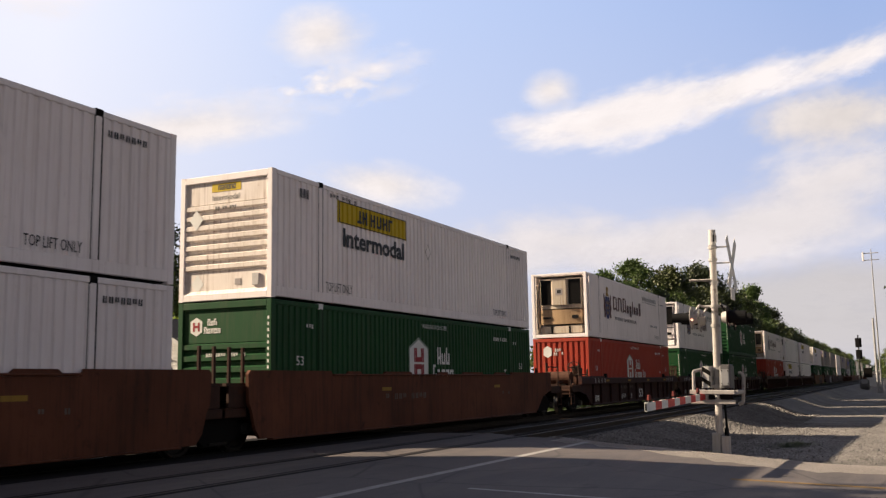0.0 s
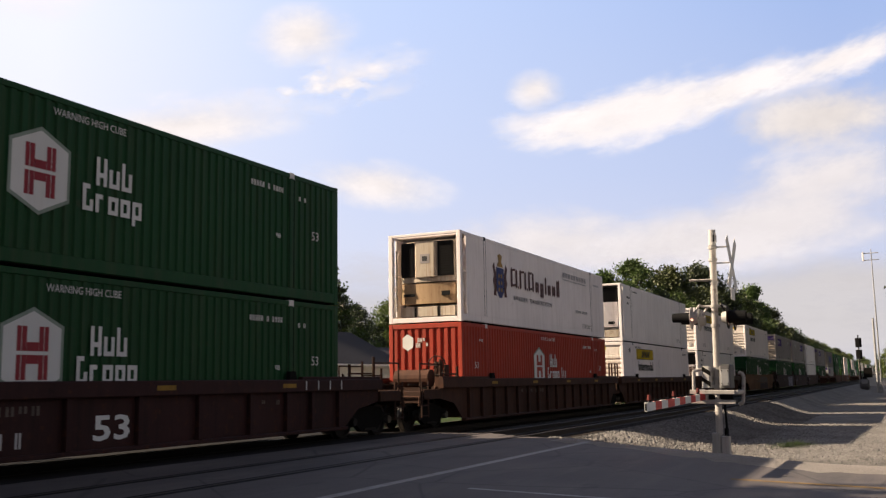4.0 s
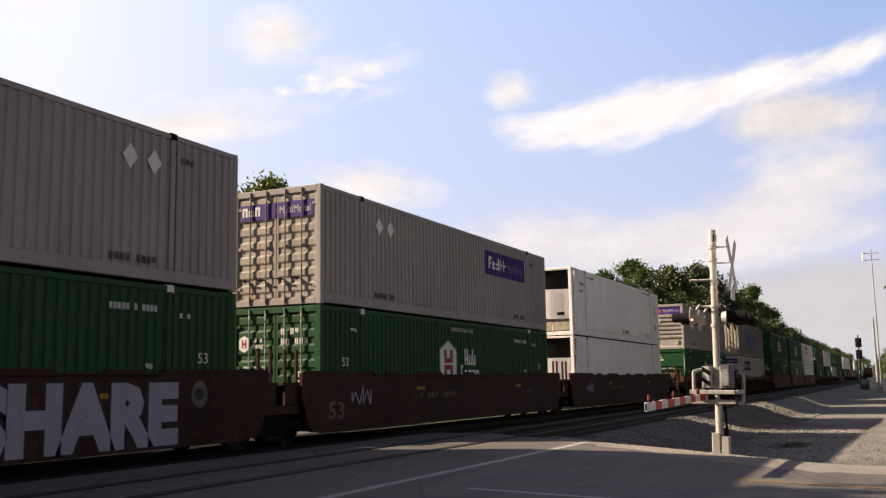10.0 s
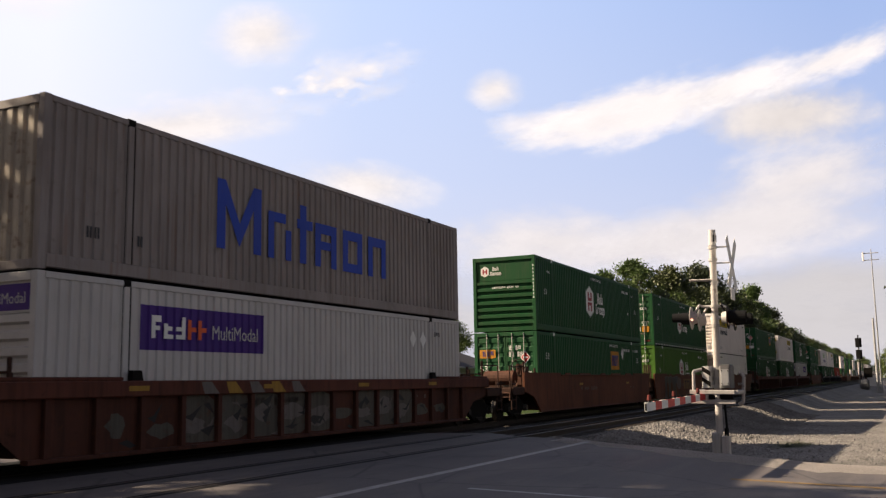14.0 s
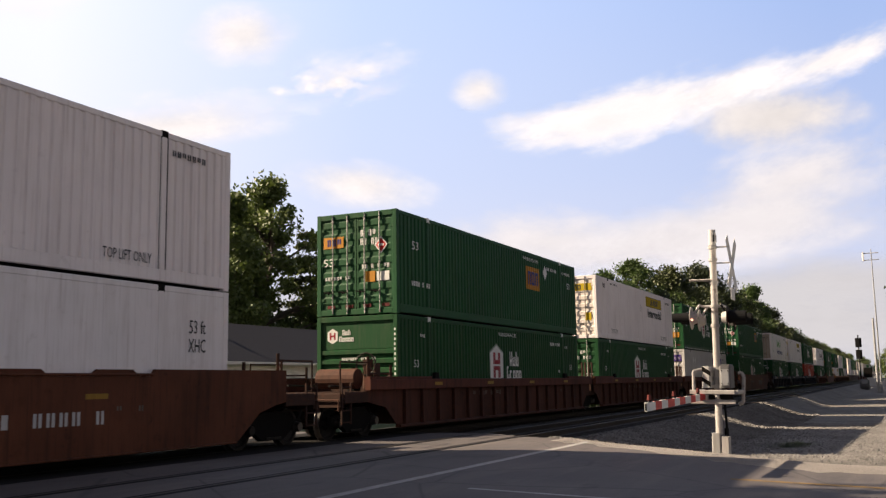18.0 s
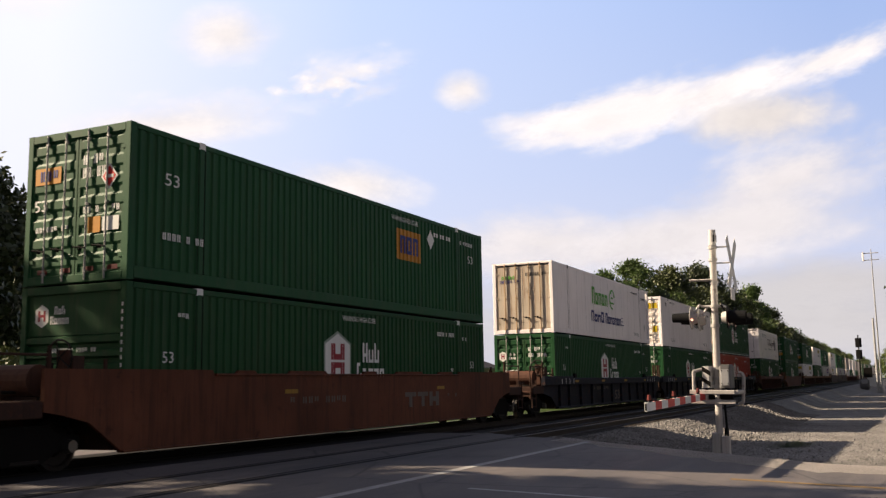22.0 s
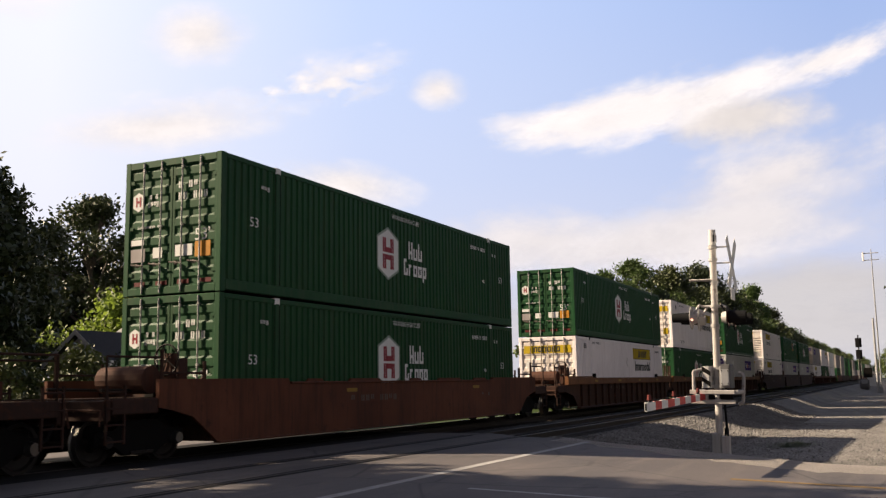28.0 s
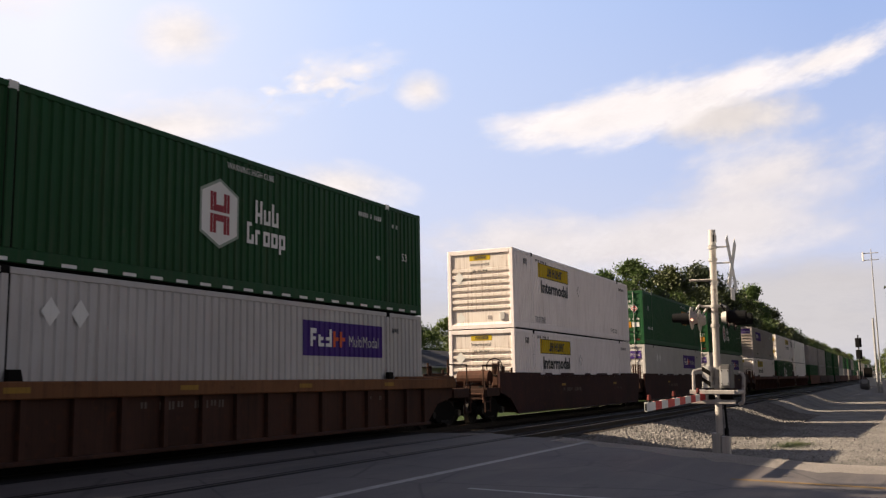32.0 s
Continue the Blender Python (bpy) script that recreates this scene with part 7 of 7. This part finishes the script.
gable_house(74.0, 98.0, 40.0, 50.0, 3.0, 4.7, "siding", False, "long low white building with a shallow grey roof")
h3 = gable_house(31.0, 33.45, 30.95, 33.7, 2.72, 3.75, "siding_grey", False, "small grey house with a dark shingle roof")
part("garage_door", Shape().box(30.94, 31.0, 31.4, 33.4, -0.4, 1.7), "siding_grey", h3, "grey panelled door")
part("window", Shape().box(31.9, 32.7, 30.87, 30.948, 0.5, 1.6), "siding", h3, "white-framed window")
for x in (31.05, 32.3, 33.4):
    part("porch_post", Shape().post(x, x + 0.12, 30.45, 30.57, -0.5, 2.42, 0.012), "siding", h3)
part("porch_beam", Shape().slab(30.9, 33.6, 30.44, 30.58, 2.421, 2.56), "siding", h3)


# ---- trees ----
def tree_meshes(seed, height, wide, leaf, clumps, leaves, low=0.25, cone=0.0, lump=0.25, flat=0.72):
    r = random.Random(seed)
    wood = Shape()
    top = height * 0.80
    pts = [Vector((0, 0, 0))]
    for k in range(1, 6):
        pts.append(Vector((r.uniform(-0.25, 0.25) * k * 0.4, r.uniform(-0.25, 0.25) * k * 0.4, top * k / 5)))
    for k in range(5):
        wood.rod(pts[k], pts[k + 1], height * 0.022 * (1 - k / 6), 8, height * 0.022 * (1 - (k + 1) / 6))
    centres = []
    layers = 15 if cone == 2 else 0
    for k in range(layers):
        # a spruce: whorls of drooping boughs, shorter towards the tip
        h = (k + r.uniform(-0.2, 0.2)) / layers
        z, reach = height * (low + (0.97 - low) * h), wide * (1 - h) ** 0.85 + 0.12
        n = 7 if h < 0.7 else 5
        for j in range(n):
            a, q = (j + r.uniform(-0.3, 0.3)) * math.tau / n + k, reach * r.uniform(0.7, 1.12)
            tip = Vector((math.cos(a) * q, math.sin(a) * q, z - q * 0.22))
            wood.rod(Vector((0, 0, z)), tip, 0.035, 5, 0.01)
            centres += [Vector((0, 0, z)).lerp(tip, f) for f in (0.35, 0.62, 0.85, 1.0)]
    while len(centres) < clumps and not layers:
        a, h = r.uniform(0, math.tau), r.random()
        z = height * (low + (1 - low) * h)
        prof = math.sin(math.pi * min(1, 0.18 + 0.80 * h)) if not cone else (1 - h) ** 0.8 + 0.08
        rad = wide * prof * math.sqrt(r.random()) * r.uniform(0.75, 1.1)
        c = Vector((math.cos(a) * rad, math.sin(a) * rad, z))
        centres.append(c)
    for c in centres[:: max(1, clumps // 22)] if not layers else ():
        base = pts[min(4, int(c.z / top * 4.0))] if c.z < top else pts[4]
        start = base.lerp(pts[min(5, int(min(c.z, top) / top * 4) + 1)], 0.3)
        mid = start.lerp(c, 0.5) + Vector((0, 0, 0.3))
        wood.rod(start, mid, height * 0.009, 6, height * 0.006)
        wood.rod(mid, c, height * 0.006, 6, height * 0.002)
    crown = Shape()
    vs, fs = [], []
    for c in centres:
        size = r.uniform(0.45, 1.15) * wide * lump
        for _ in range(leaves):
            d = Vector((r.gauss(0, 1), r.gauss(0, 1), r.gauss(0, flat)))
            d = d if d.length < 2.3 else d.normalized() * r.uniform(1.2, 2.3)
            p = c + d * size * 0.5
            n = Vector((r.uniform(-1, 1), r.uniform(-1, 1), r.uniform(-0.4, 1.2))).normalized()
            u = n.orthogonal().normalized()
            u.rotate(Matrix.Rotation(r.uniform(0, math.tau), 3, n))
            w, q = n.cross(u), leaf * r.uniform(0.6, 1.3)
            i = len(vs)
            vs += [p - u * q, p - w * q * 0.55, p + u * q, p + w * q * 0.55]
            fs.append((i, i + 1, i + 2, i + 3))
    crown.add(vs, fs)
    return wood, crown


KINDS = {
    "broad": (11, 10.0, 4.2, 0.125, 90, 230, 0.26, 0),
    "tall": (12, 10.0, 3.0, 0.12, 85, 210, 0.18, 0),
    "spread": (13, 10.0, 5.0, 0.13, 95, 230, 0.32, 0),
    "ragged": (14, 10.0, 3.6, 0.12, 62, 240, 0.15, 0),
    "pointed": (15, 10.0, 3.4, 0.12, 95, 220, 0.08, 1),
    "airy": (21, 10.0, 4.3, 0.11, 96, 200, 0.22, 0, 0.21, 0.62),
    "sparse": (26, 10.0, 3.4, 0.11, 84, 200, 0.12, 0, 0.22, 0.8),
    "dense": (27, 10.0, 4.6, 0.13, 150, 240, 0.06, 0, 0.25, 0.75),
    "spruce": (23, 10.0, 2.6, 0.085, 0, 62, 0.12, 2, 0.17, 0.45),
    "shrub": (16, 3.0, 2.1, 0.085, 48, 180, 0.10, 0),
}
_trees = {}


def tree(kind, mat, x, y, top, base=-0.5, name="tree", label=""):
    key = (kind, mat)
    ht = KINDS[kind][1]
    if key not in _trees:
        wood, crown = tree_meshes(*KINDS[kind])
        _trees[key] = wood.mesh("trunk", "bark"), crown.mesh("crown", mat)
    ob = thing(name, label or "leafy green deciduous tree behind the railway", "tree" if kind != "shrub" else "shrub", "trees behind the railway")
    k = (top - base) / (ht * 1.13)
    ob.matrix_world = Matrix.Translation((x, y, base)) @ Matrix.Rotation((x * 1.7 + y) % 6.28, 4, "Z") @ Matrix.Diagonal((k, k, k, 1))
    part("trunk", _trees[key][0], "bark", ob)
    part("crown", _trees[key][1], mat, ob)
    return ob


# x below 26: unseen trees, added to shade the train and trees at left
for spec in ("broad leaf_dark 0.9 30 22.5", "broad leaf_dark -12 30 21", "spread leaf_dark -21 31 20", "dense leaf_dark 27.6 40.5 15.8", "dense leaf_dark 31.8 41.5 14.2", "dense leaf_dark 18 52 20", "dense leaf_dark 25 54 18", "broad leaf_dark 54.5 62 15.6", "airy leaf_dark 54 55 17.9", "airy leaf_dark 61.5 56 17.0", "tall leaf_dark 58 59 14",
             "tall leaf_mid 60.5 49 17.2", "pointed leaf_mid 58.2 45.8 17.8", "sparse leaf_mid 64.4 46.5 20.6", "sparse leaf_mid 67.4 50.5 19.0", "spruce leaf_dark 71.8 47.5 18.4", "spruce leaf_dark 79.5 50.5 17.0", "broad leaf_dark 71 57 14.5",
             "broad leaf_mid 85 54 13.5", "broad leaf_mid 139 75 16.8", "spread leaf_mid 150 77 13.6", "broad leaf_mid 171 80 15.6", "broad leaf_dark 105 62 12.5",
             "airy leaf_mid 71 21.6 9.6", "sparse leaf_mid 81 22.5 12.0", "airy leaf_mid 93 23.4 14.6", "spread leaf_dark 99 26 12.8", "broad leaf_dark 107 22.6 15.2", "sparse leaf_mid 118 25 15.6", "broad leaf_dark 133 24.4 18.6",
             "broad leaf_dark 126 22 14.2", "spread leaf_mid 140 22.6 15.2", "pointed leaf_mid 172 22.2 18.9", "broad leaf_dark 158 23 16.4", "tall leaf_dark 183 23 17.0", "broad leaf_dark 194 22.4 16.6", "broad leaf_dark 148 27 16.5",
             "broad leaf_mid 216 23 14.6", "broad leaf_mid 247 23.4 14.6", "spread leaf_mid 272 24 13.4", "broad leaf_dark 296 23.4 13.6", "broad leaf_dark 335 24 13.6", "spread leaf_mid 380 24 13.5", "broad leaf_dark 455 24.5 15.2", "broad leaf_dark 520 25 14.8", "broad leaf_mid 590 25 15.6",
             # y -5 to -10: unseen trees, added to dim the far train
             "spread leaf_mid 660 20 14.5", "broad leaf_dark 760 12 15.0", "broad leaf_dark 800 0 15.5", "spread leaf_dark 780 -14 18.5", "broad leaf_mid 172 -0.2 8.2", "broad leaf_mid 200 -1.0 9.0", "broad leaf_dark 52 -9 13", "spread leaf_dark 66 -9 17", "dense leaf_dark 80 -9 21", "dense leaf_dark 95 -9 20", "dense leaf_dark 110 -9 21", "dense leaf_dark 128 -9 21", "dense leaf_mid 150 -9 18", "dense leaf_dark 185 -10 19", "dense leaf_dark 215 -10 20", "dense leaf_dark 245 -10 20", "dense leaf_dark 280 -10 21", "dense leaf_mid 320 -10 21", "dense leaf_dark 370 -10 21", "broad leaf_dark 430 -6 19", "broad leaf_dark 500 -6 19", "spread leaf_dark 580 -5 19", "broad leaf_dark 660 -5 19"):
    kind, mat, x, y, top = spec.split()
    tree(kind, mat, float(x), float(y), float(top), -1.0 if float(y) < 9 else -0.5)
# a close row along the far side of the line
for k, (x, top) in enumerate(((77, 9.6), (86, 10.2), (95, 10.8), (104, 11.4), (113, 11.6), (123, 12.0), (133, 12.4), (144, 12.4), (155, 12.6), (166, 12.6), (178, 12.6), (190, 12.6), (203, 12.6), (217, 12.6), (232, 12.6), (250, 12.6), (270, 12.6), (295, 12.6), (325, 12.8))):
    tree("spread" if k % 2 else "broad", "leaf_dark" if k % 3 else "leaf_mid", float(x), 20.9 + 0.5 * (k % 2), top)
# no hedge stands here: shrubs added where the ground should look dark
for x, y, top in ((17, 23.5, 2.4), (20.5, 24.5, 2.8), (24, 25, 3.0), (27.5, 26, 2.8), (22, 28, 3.2), (31.5, 26.5, 2.2)):
    tree("shrub", "leaf_dark", float(x), y, top, -0.5, "shrub", "dark green shrub added over bright ground beside the house")
tree("shrub", "leaf_bright", 46.6, 45.6, 7.9, -0.5, "shrub", "bright yellow-green shrub behind the house")
tree("shrub", "leaf_bright", 52.5, 46.0, 6.6, -0.5, "shrub", "bright yellow-green shrub behind the house")
# dark filler row: near-black leaves stand for the shade behind the houses
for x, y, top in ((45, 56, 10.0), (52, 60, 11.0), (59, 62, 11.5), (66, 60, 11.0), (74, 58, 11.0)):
    tree("dense", "leaf_dark", float(x), float(y), top, -0.5, "tree", "leafy tree behind the houses, deep shade put into its colour")
for x, y, top in ((64, 20.8, 6.2), (76, 20.4, 6.0), (88, 20.6, 6.5), (100, 20.4, 6.0), (114, 20.8, 6.8), (128, 20.5, 7.2), (143, 20.8, 7.2), (160, 20.6, 8.0), (180, 20.6, 8.0), (205, 20.8, 8.0), (230, 20.8, 8.0), (260, 21, 8)):
    tree("shrub", "leaf_mid", float(x), y, top, -0.5, "shrub", "dense green shrub along the railway")
for x, y in ((28.8, 3.0), (29.9, 2.8)):
    r = random.Random(int(x * 10))
    s = Shape()
    for _ in range(600):
        a, d = r.uniform(0, math.tau), abs(r.gauss(0, 0.33))
        px, py = x + d * math.cos(a) * 1.5, y + d * math.sin(a)
        z = ground_z(px, py)
        h = r.uniform(0.06, 0.20)
        s.add([(px - 0.011, py, z), (px + 0.011, py, z), (px + r.uniform(-0.04, 0.04), py + r.uniform(-0.04, 0.04), z + h)], [(0, 1, 2)])
    solid("grass_tuft", s, "leaf_mid", "sparse green weeds in the gravel", "weeds", kind="stuff")


# ---- clouds ----
DRIFT = []
FAR = 2600.0


def sky_ray(u, v):
    """The way to a place in the sky: u, v as shares of the half-width of view, right and up."""
    half = math.tan(radians(25.0))
    return (STAND.to_3x3() @ Vector((u * half, v * half, -1))).normalized()


def cloud_stuff(name, bright, tint, soft, dense, scale, amp, stretch=1.0):
    m = bpy.data.materials.new(name)
    m.use_nodes = True
    t = m.node_tree
    t.nodes.clear()
    out = t.nodes.new("ShaderNodeOutputMaterial")
    em = t.nodes.new("ShaderNodeEmission")
    tr = t.nodes.new("ShaderNodeBsdfTransparent")
    mx = t.nodes.new("ShaderNodeMixShader")
    c = t.nodes.new("ShaderNodeTexCoord")
    # round falloff from the middle of the sheet
    sub = t.nodes.new("ShaderNodeVectorMath")
    sub.operation = "SUBTRACT"
    sub.inputs[1].default_value = (0.5, 0.5, 0.5)
    t.links.new(c.outputs["Generated"], sub.inputs[0])
    mul = t.nodes.new("ShaderNodeVectorMath")
    mul.operation = "MULTIPLY"
    mul.inputs[1].default_value = (2, 2, 0)
    t.links.new(sub.outputs[0], mul.inputs[0])
    ln = t.nodes.new("ShaderNodeVectorMath")
    ln.operation = "LENGTH"
    t.links.new(mul.outputs[0], ln.inputs[0])
    oi = t.nodes.new("ShaderNodeObjectInfo")
    add = t.nodes.new("ShaderNodeVectorMath")
    add.operation = "MULTIPLY_ADD"
    add.inputs[1].default_value = (stretch, 1, 1)
    t.links.new(c.outputs["Object"], add.inputs[0])
    sc = t.nodes.new("ShaderNodeMath")
    sc.operation = "MULTIPLY"
    sc.inputs[1].default_value = 9000
    t.links.new(oi.outputs["Random"], sc.inputs[0])
    t.links.new(sc.outputs[0], add.inputs[2])
    n = t.nodes.new("ShaderNodeTexNoise")
    n.inputs["Scale"].default_value, n.inputs["Detail"].default_value, n.inputs["Roughness"].default_value = scale, 8, 0.60
    t.links.new(add.outputs[0], n.inputs["Vector"])
    # density = dense - radius + noise
    k = t.nodes.new("ShaderNodeMath")
    k.operation = "MULTIPLY_ADD"
    k.inputs[1].default_value, k.inputs[2].default_value = amp, dense - amp * 0.5
    t.links.new(n.outputs["Fac"], k.inputs[0])
    d = t.nodes.new("ShaderNodeMath")
    d.operation = "SUBTRACT"
    t.links.new(k.outputs[0], d.inputs[0])
    t.links.new(ln.outputs["Value"], d.inputs[1])
    mr = t.nodes.new("ShaderNodeMapRange")
    mr.interpolation_type = "SMOOTHSTEP"
    mr.inputs["From Min"].default_value, mr.inputs["From Max"].default_value = 0.0, soft
    t.links.new(d.outputs[0], mr.inputs["Value"])
    edge = t.nodes.new("ShaderNodeMapRange")
    edge.inputs["From Min"].default_value, edge.inputs["From Max"].default_value = 1.0, 0.8
    t.links.new(ln.outputs["Value"], edge.inputs["Value"])
    al = t.nodes.new("ShaderNodeMath")
    al.operation = "MULTIPLY"
    t.links.new(mr.outputs[0], al.inputs[0])
    t.links.new(edge.outputs[0], al.inputs[1])
    cr = ramp_of(t, n.outputs["Fac"], [(0.3, dim(tint, 0.86)), (0.62, tint)])
    t.links.new(cr, em.inputs["Color"])
    em.inputs["Strength"].default_value = bright
    t.links.new(al.outputs[0], mx.inputs[0])
    t.links.new(tr.outputs[0], mx.inputs[1])
    t.links.new(em.outputs[0], mx.inputs[2])
    t.links.new(mx.outputs[0], out.inputs["Surface"])
    return m


CLOUD = {
    "puff": cloud_stuff("cloud_puff", 0.41, (1.0, 0.985, 1.03), 0.95, 1.02, 0.0115, 0.95, 0.6),
    "streak": cloud_stuff("cloud_streak", 0.435, (1.0, 0.985, 1.03), 0.66, 0.76, 0.0095, 1.5, 0.42),
    "wisp": cloud_stuff("cloud_wisp", 0.43, (1.0, 0.985, 1.03), 0.7, 0.58, 0.014, 2.6, 0.6),
    "thin": cloud_stuff("cloud_thin", 0.42, (1.0, 0.985, 1.04), 1.2, 0.66, 0.009, 2.2, 0.5),
    "bank": cloud_stuff("cloud_bank", 0.374, (0.985, 0.976, 1.045), 0.95, 0.94, 0.006, 1.8, 0.55),
    "low": cloud_stuff("cloud_low", 0.285, (0.97, 0.98, 1.06), 0.95, 0.94, 0.006, 1.5, 0.4),
    "grey": cloud_stuff("cloud_grey", 0.362, (1.0, 0.975, 1.0), 0.8, 1.02, 0.008, 1.3, 0.7),
}


def sky_backdrop():
    """Pale hazy sky behind the clouds: whiter towards the sun and towards the horizon."""
    m = bpy.data.materials.new("hazy_sky")
    m.use_nodes = True
    t = m.node_tree
    t.nodes.clear()
    out = t.nodes.new("ShaderNodeOutputMaterial")
    em = t.nodes.new("ShaderNodeEmission")
    em.inputs["Strength"].default_value = 0.785
    c = t.nodes.new("ShaderNodeTexCoord")
    sp = t.nodes.new("ShaderNodeSeparateXYZ")
    t.links.new(c.outputs["Generated"], sp.inputs[0])
    across = ramp_of(t, sp.outputs["X"], [(0.30, (0.196, 0.285, 0.500)), (0.54, (0.302, 0.393, 0.598)), (0.70, (0.485, 0.53, 0.640))])
    haze = ramp_of(t, sp.outputs["Y"], [(0.40, (1, 1, 1)), (0.55, (0.3, 0.3, 0.3)), (0.68, (0, 0, 0))])
    low = ramp_of(t, sp.outputs["Y"], [(0.36, (0.262, 0.275, 0.318)), (0.50, (0.412, 0.426, 0.492))])
    t.links.new(mixed(t, haze, across, low), em.inputs["Color"])
    t.links.new(em.outputs[0], out.inputs["Surface"])
    d = FAR + 1200
    k = d * math.tan(radians(25.0))
    s = Shape().add([(-2.2 * k, -1.6 * k, 0), (2.2 * k, -1.6 * k, 0), (2.2 * k, 1.6 * k, 0), (-2.2 * k, 1.6 * k, 0)], [(0, 1, 2, 3)])
    ob = solid("sky_backdrop", s, m, "pale blue hazy morning sky", "sky", kind="structure")
    ob.matrix_world = look(EYE + sky_ray(0, 0) * d, EYE)


sky_backdrop()


def cloud(stuff, px, py, w, h, turn=0.0, drift=0.0, depth=0.0):
    """px, py: its middle at the start, w, h: its size, in thousandths of the view's half-width; drift: per second."""
    def stand(t):
        way = sky_ray((px + drift * t) / 1000, py / 1000)
        return look(EYE + way * (FAR + depth), EYE, turn)
    k = FAR * math.tan(radians(25.0)) / 1000
    s = Shape().add([(-w * k, -h * k, 0), (w * k, -h * k, 0), (w * k, h * k, 0), (-w * k, h * k, 0)], [(0, 1, 2, 3)])
    ob = solid("cloud", s, CLOUD[stuff], {"puff": "small white fair-weather cloud", "thin": "thin wispy white cloud", "wisp": "ragged wisp of white cloud", "streak": "long slanting streak of white cloud", "bank": "broad pale cloud bank", "grey": "soft grey-white cloud", "low": "dull grey cloud low over the horizon"}[stuff], "cloud", "clouds in the sky", "stuff")
    ob.matrix_world = stand(0.0)
    if drift:
        DRIFT.append((ob, [(t, stand(t)) for t in (0.0, 8.0, 16.0, 24.0, 32.0)]))
    return ob


def px(u, v):
    return (u - 784) / 0.784, (441 - v) / 0.784


for stuff, u, v, w, h, turn, drift in (
        ("puff", 570, 62, 112, 66, -6, -7.7), ("wisp", 610, 152, 175, 66, -10, -1.0), ("puff", 975, 160, 68, 48, 0, -7.1), ("thin", 690, 165, 90, 40, -10, -1.5),
        ("streak", 1060, 214, 290, 70, -7, -0.8), ("streak", 1140, 192, 290, 92, -12, -0.8), ("streak", 1290, 160, 290, 70, -14.5, -0.8), ("streak", 1480, 108, 340, 60, -15.5, -0.8), ("thin", 930, 216, 130, 40, -4, -0.8),
        ("bank", 1480, 320, 330, 110, -14, -4.2), ("grey", 1480, 208, 205, 80, -2, -6.0), ("bank", 1330, 400, 420, 80, -10, -2.6), ("bank", 1250, 430, 560, 70, -4, -2.0), ("puff", 330, 226, 290, 62, -8, -1.6), ("puff", 680, 328, 180, 62, 8, -2.2), ("thin", 80, 20, 240, 90, 0, -1.5), ("thin", 640, 130, 260, 60, -8, -1.5), ("thin", 420, 190, 260, 60, -5, -2.0),
        ("bank", 1000, 430, 420, 90, 0, -1.4), ("low", 1400, 570, 700, 120, 0, -0.6), ("low", 500, 570, 900, 170, 0, -0.6), ("low", 1500, 500, 320, 60, 0, -0.8)):
    a, b = px(u, v)
    cloud(stuff, a, b, w / 0.784, h / 0.784, turn, drift / 0.784, random.Random(u).uniform(0, 500))


# ---- what moves ----
def motions():
    stops = [0.0, 4.0, 8.0, 12.0, 16.0, 20.0, 24.0, 28.0, 32.0]
    for ob, x, z in ROLLING:
        walk(ob, [(t, pose(x - travelled(t), AXIS_Y, z)) for t in stops])
    # wheels turn while their truck rolls past the crossing
    for ob, x, z in ROLLING:
        for t in [c for c in ob.children if c.name.startswith("truck") and c.children]:
            tx = x + t.location.x
            near = [n / 30 for n in range(0, 961) if 6.0 < tx - travelled(n / 30) < 42.0]
            if not near:
                continue
            for w in [c for c in t.children if c.name.startswith("wheelset")]:
                lx, r = w.location.x, w["radius"]
                turn = [(s, pose(lx, 0, r, 0, -math.degrees((travelled(s) - travelled(near[0])) / r) % 360, 0)) for s in near]
                if near[0] > 0:
                    turn.insert(0, (0.0, turn[0][1]))
                if near[-1] < 31.99:
                    turn.append((32.0, turn[-1][1]))
                walk(w, turn)
    for ob, rows in DRIFT:
        walk(ob, rows)


motions()
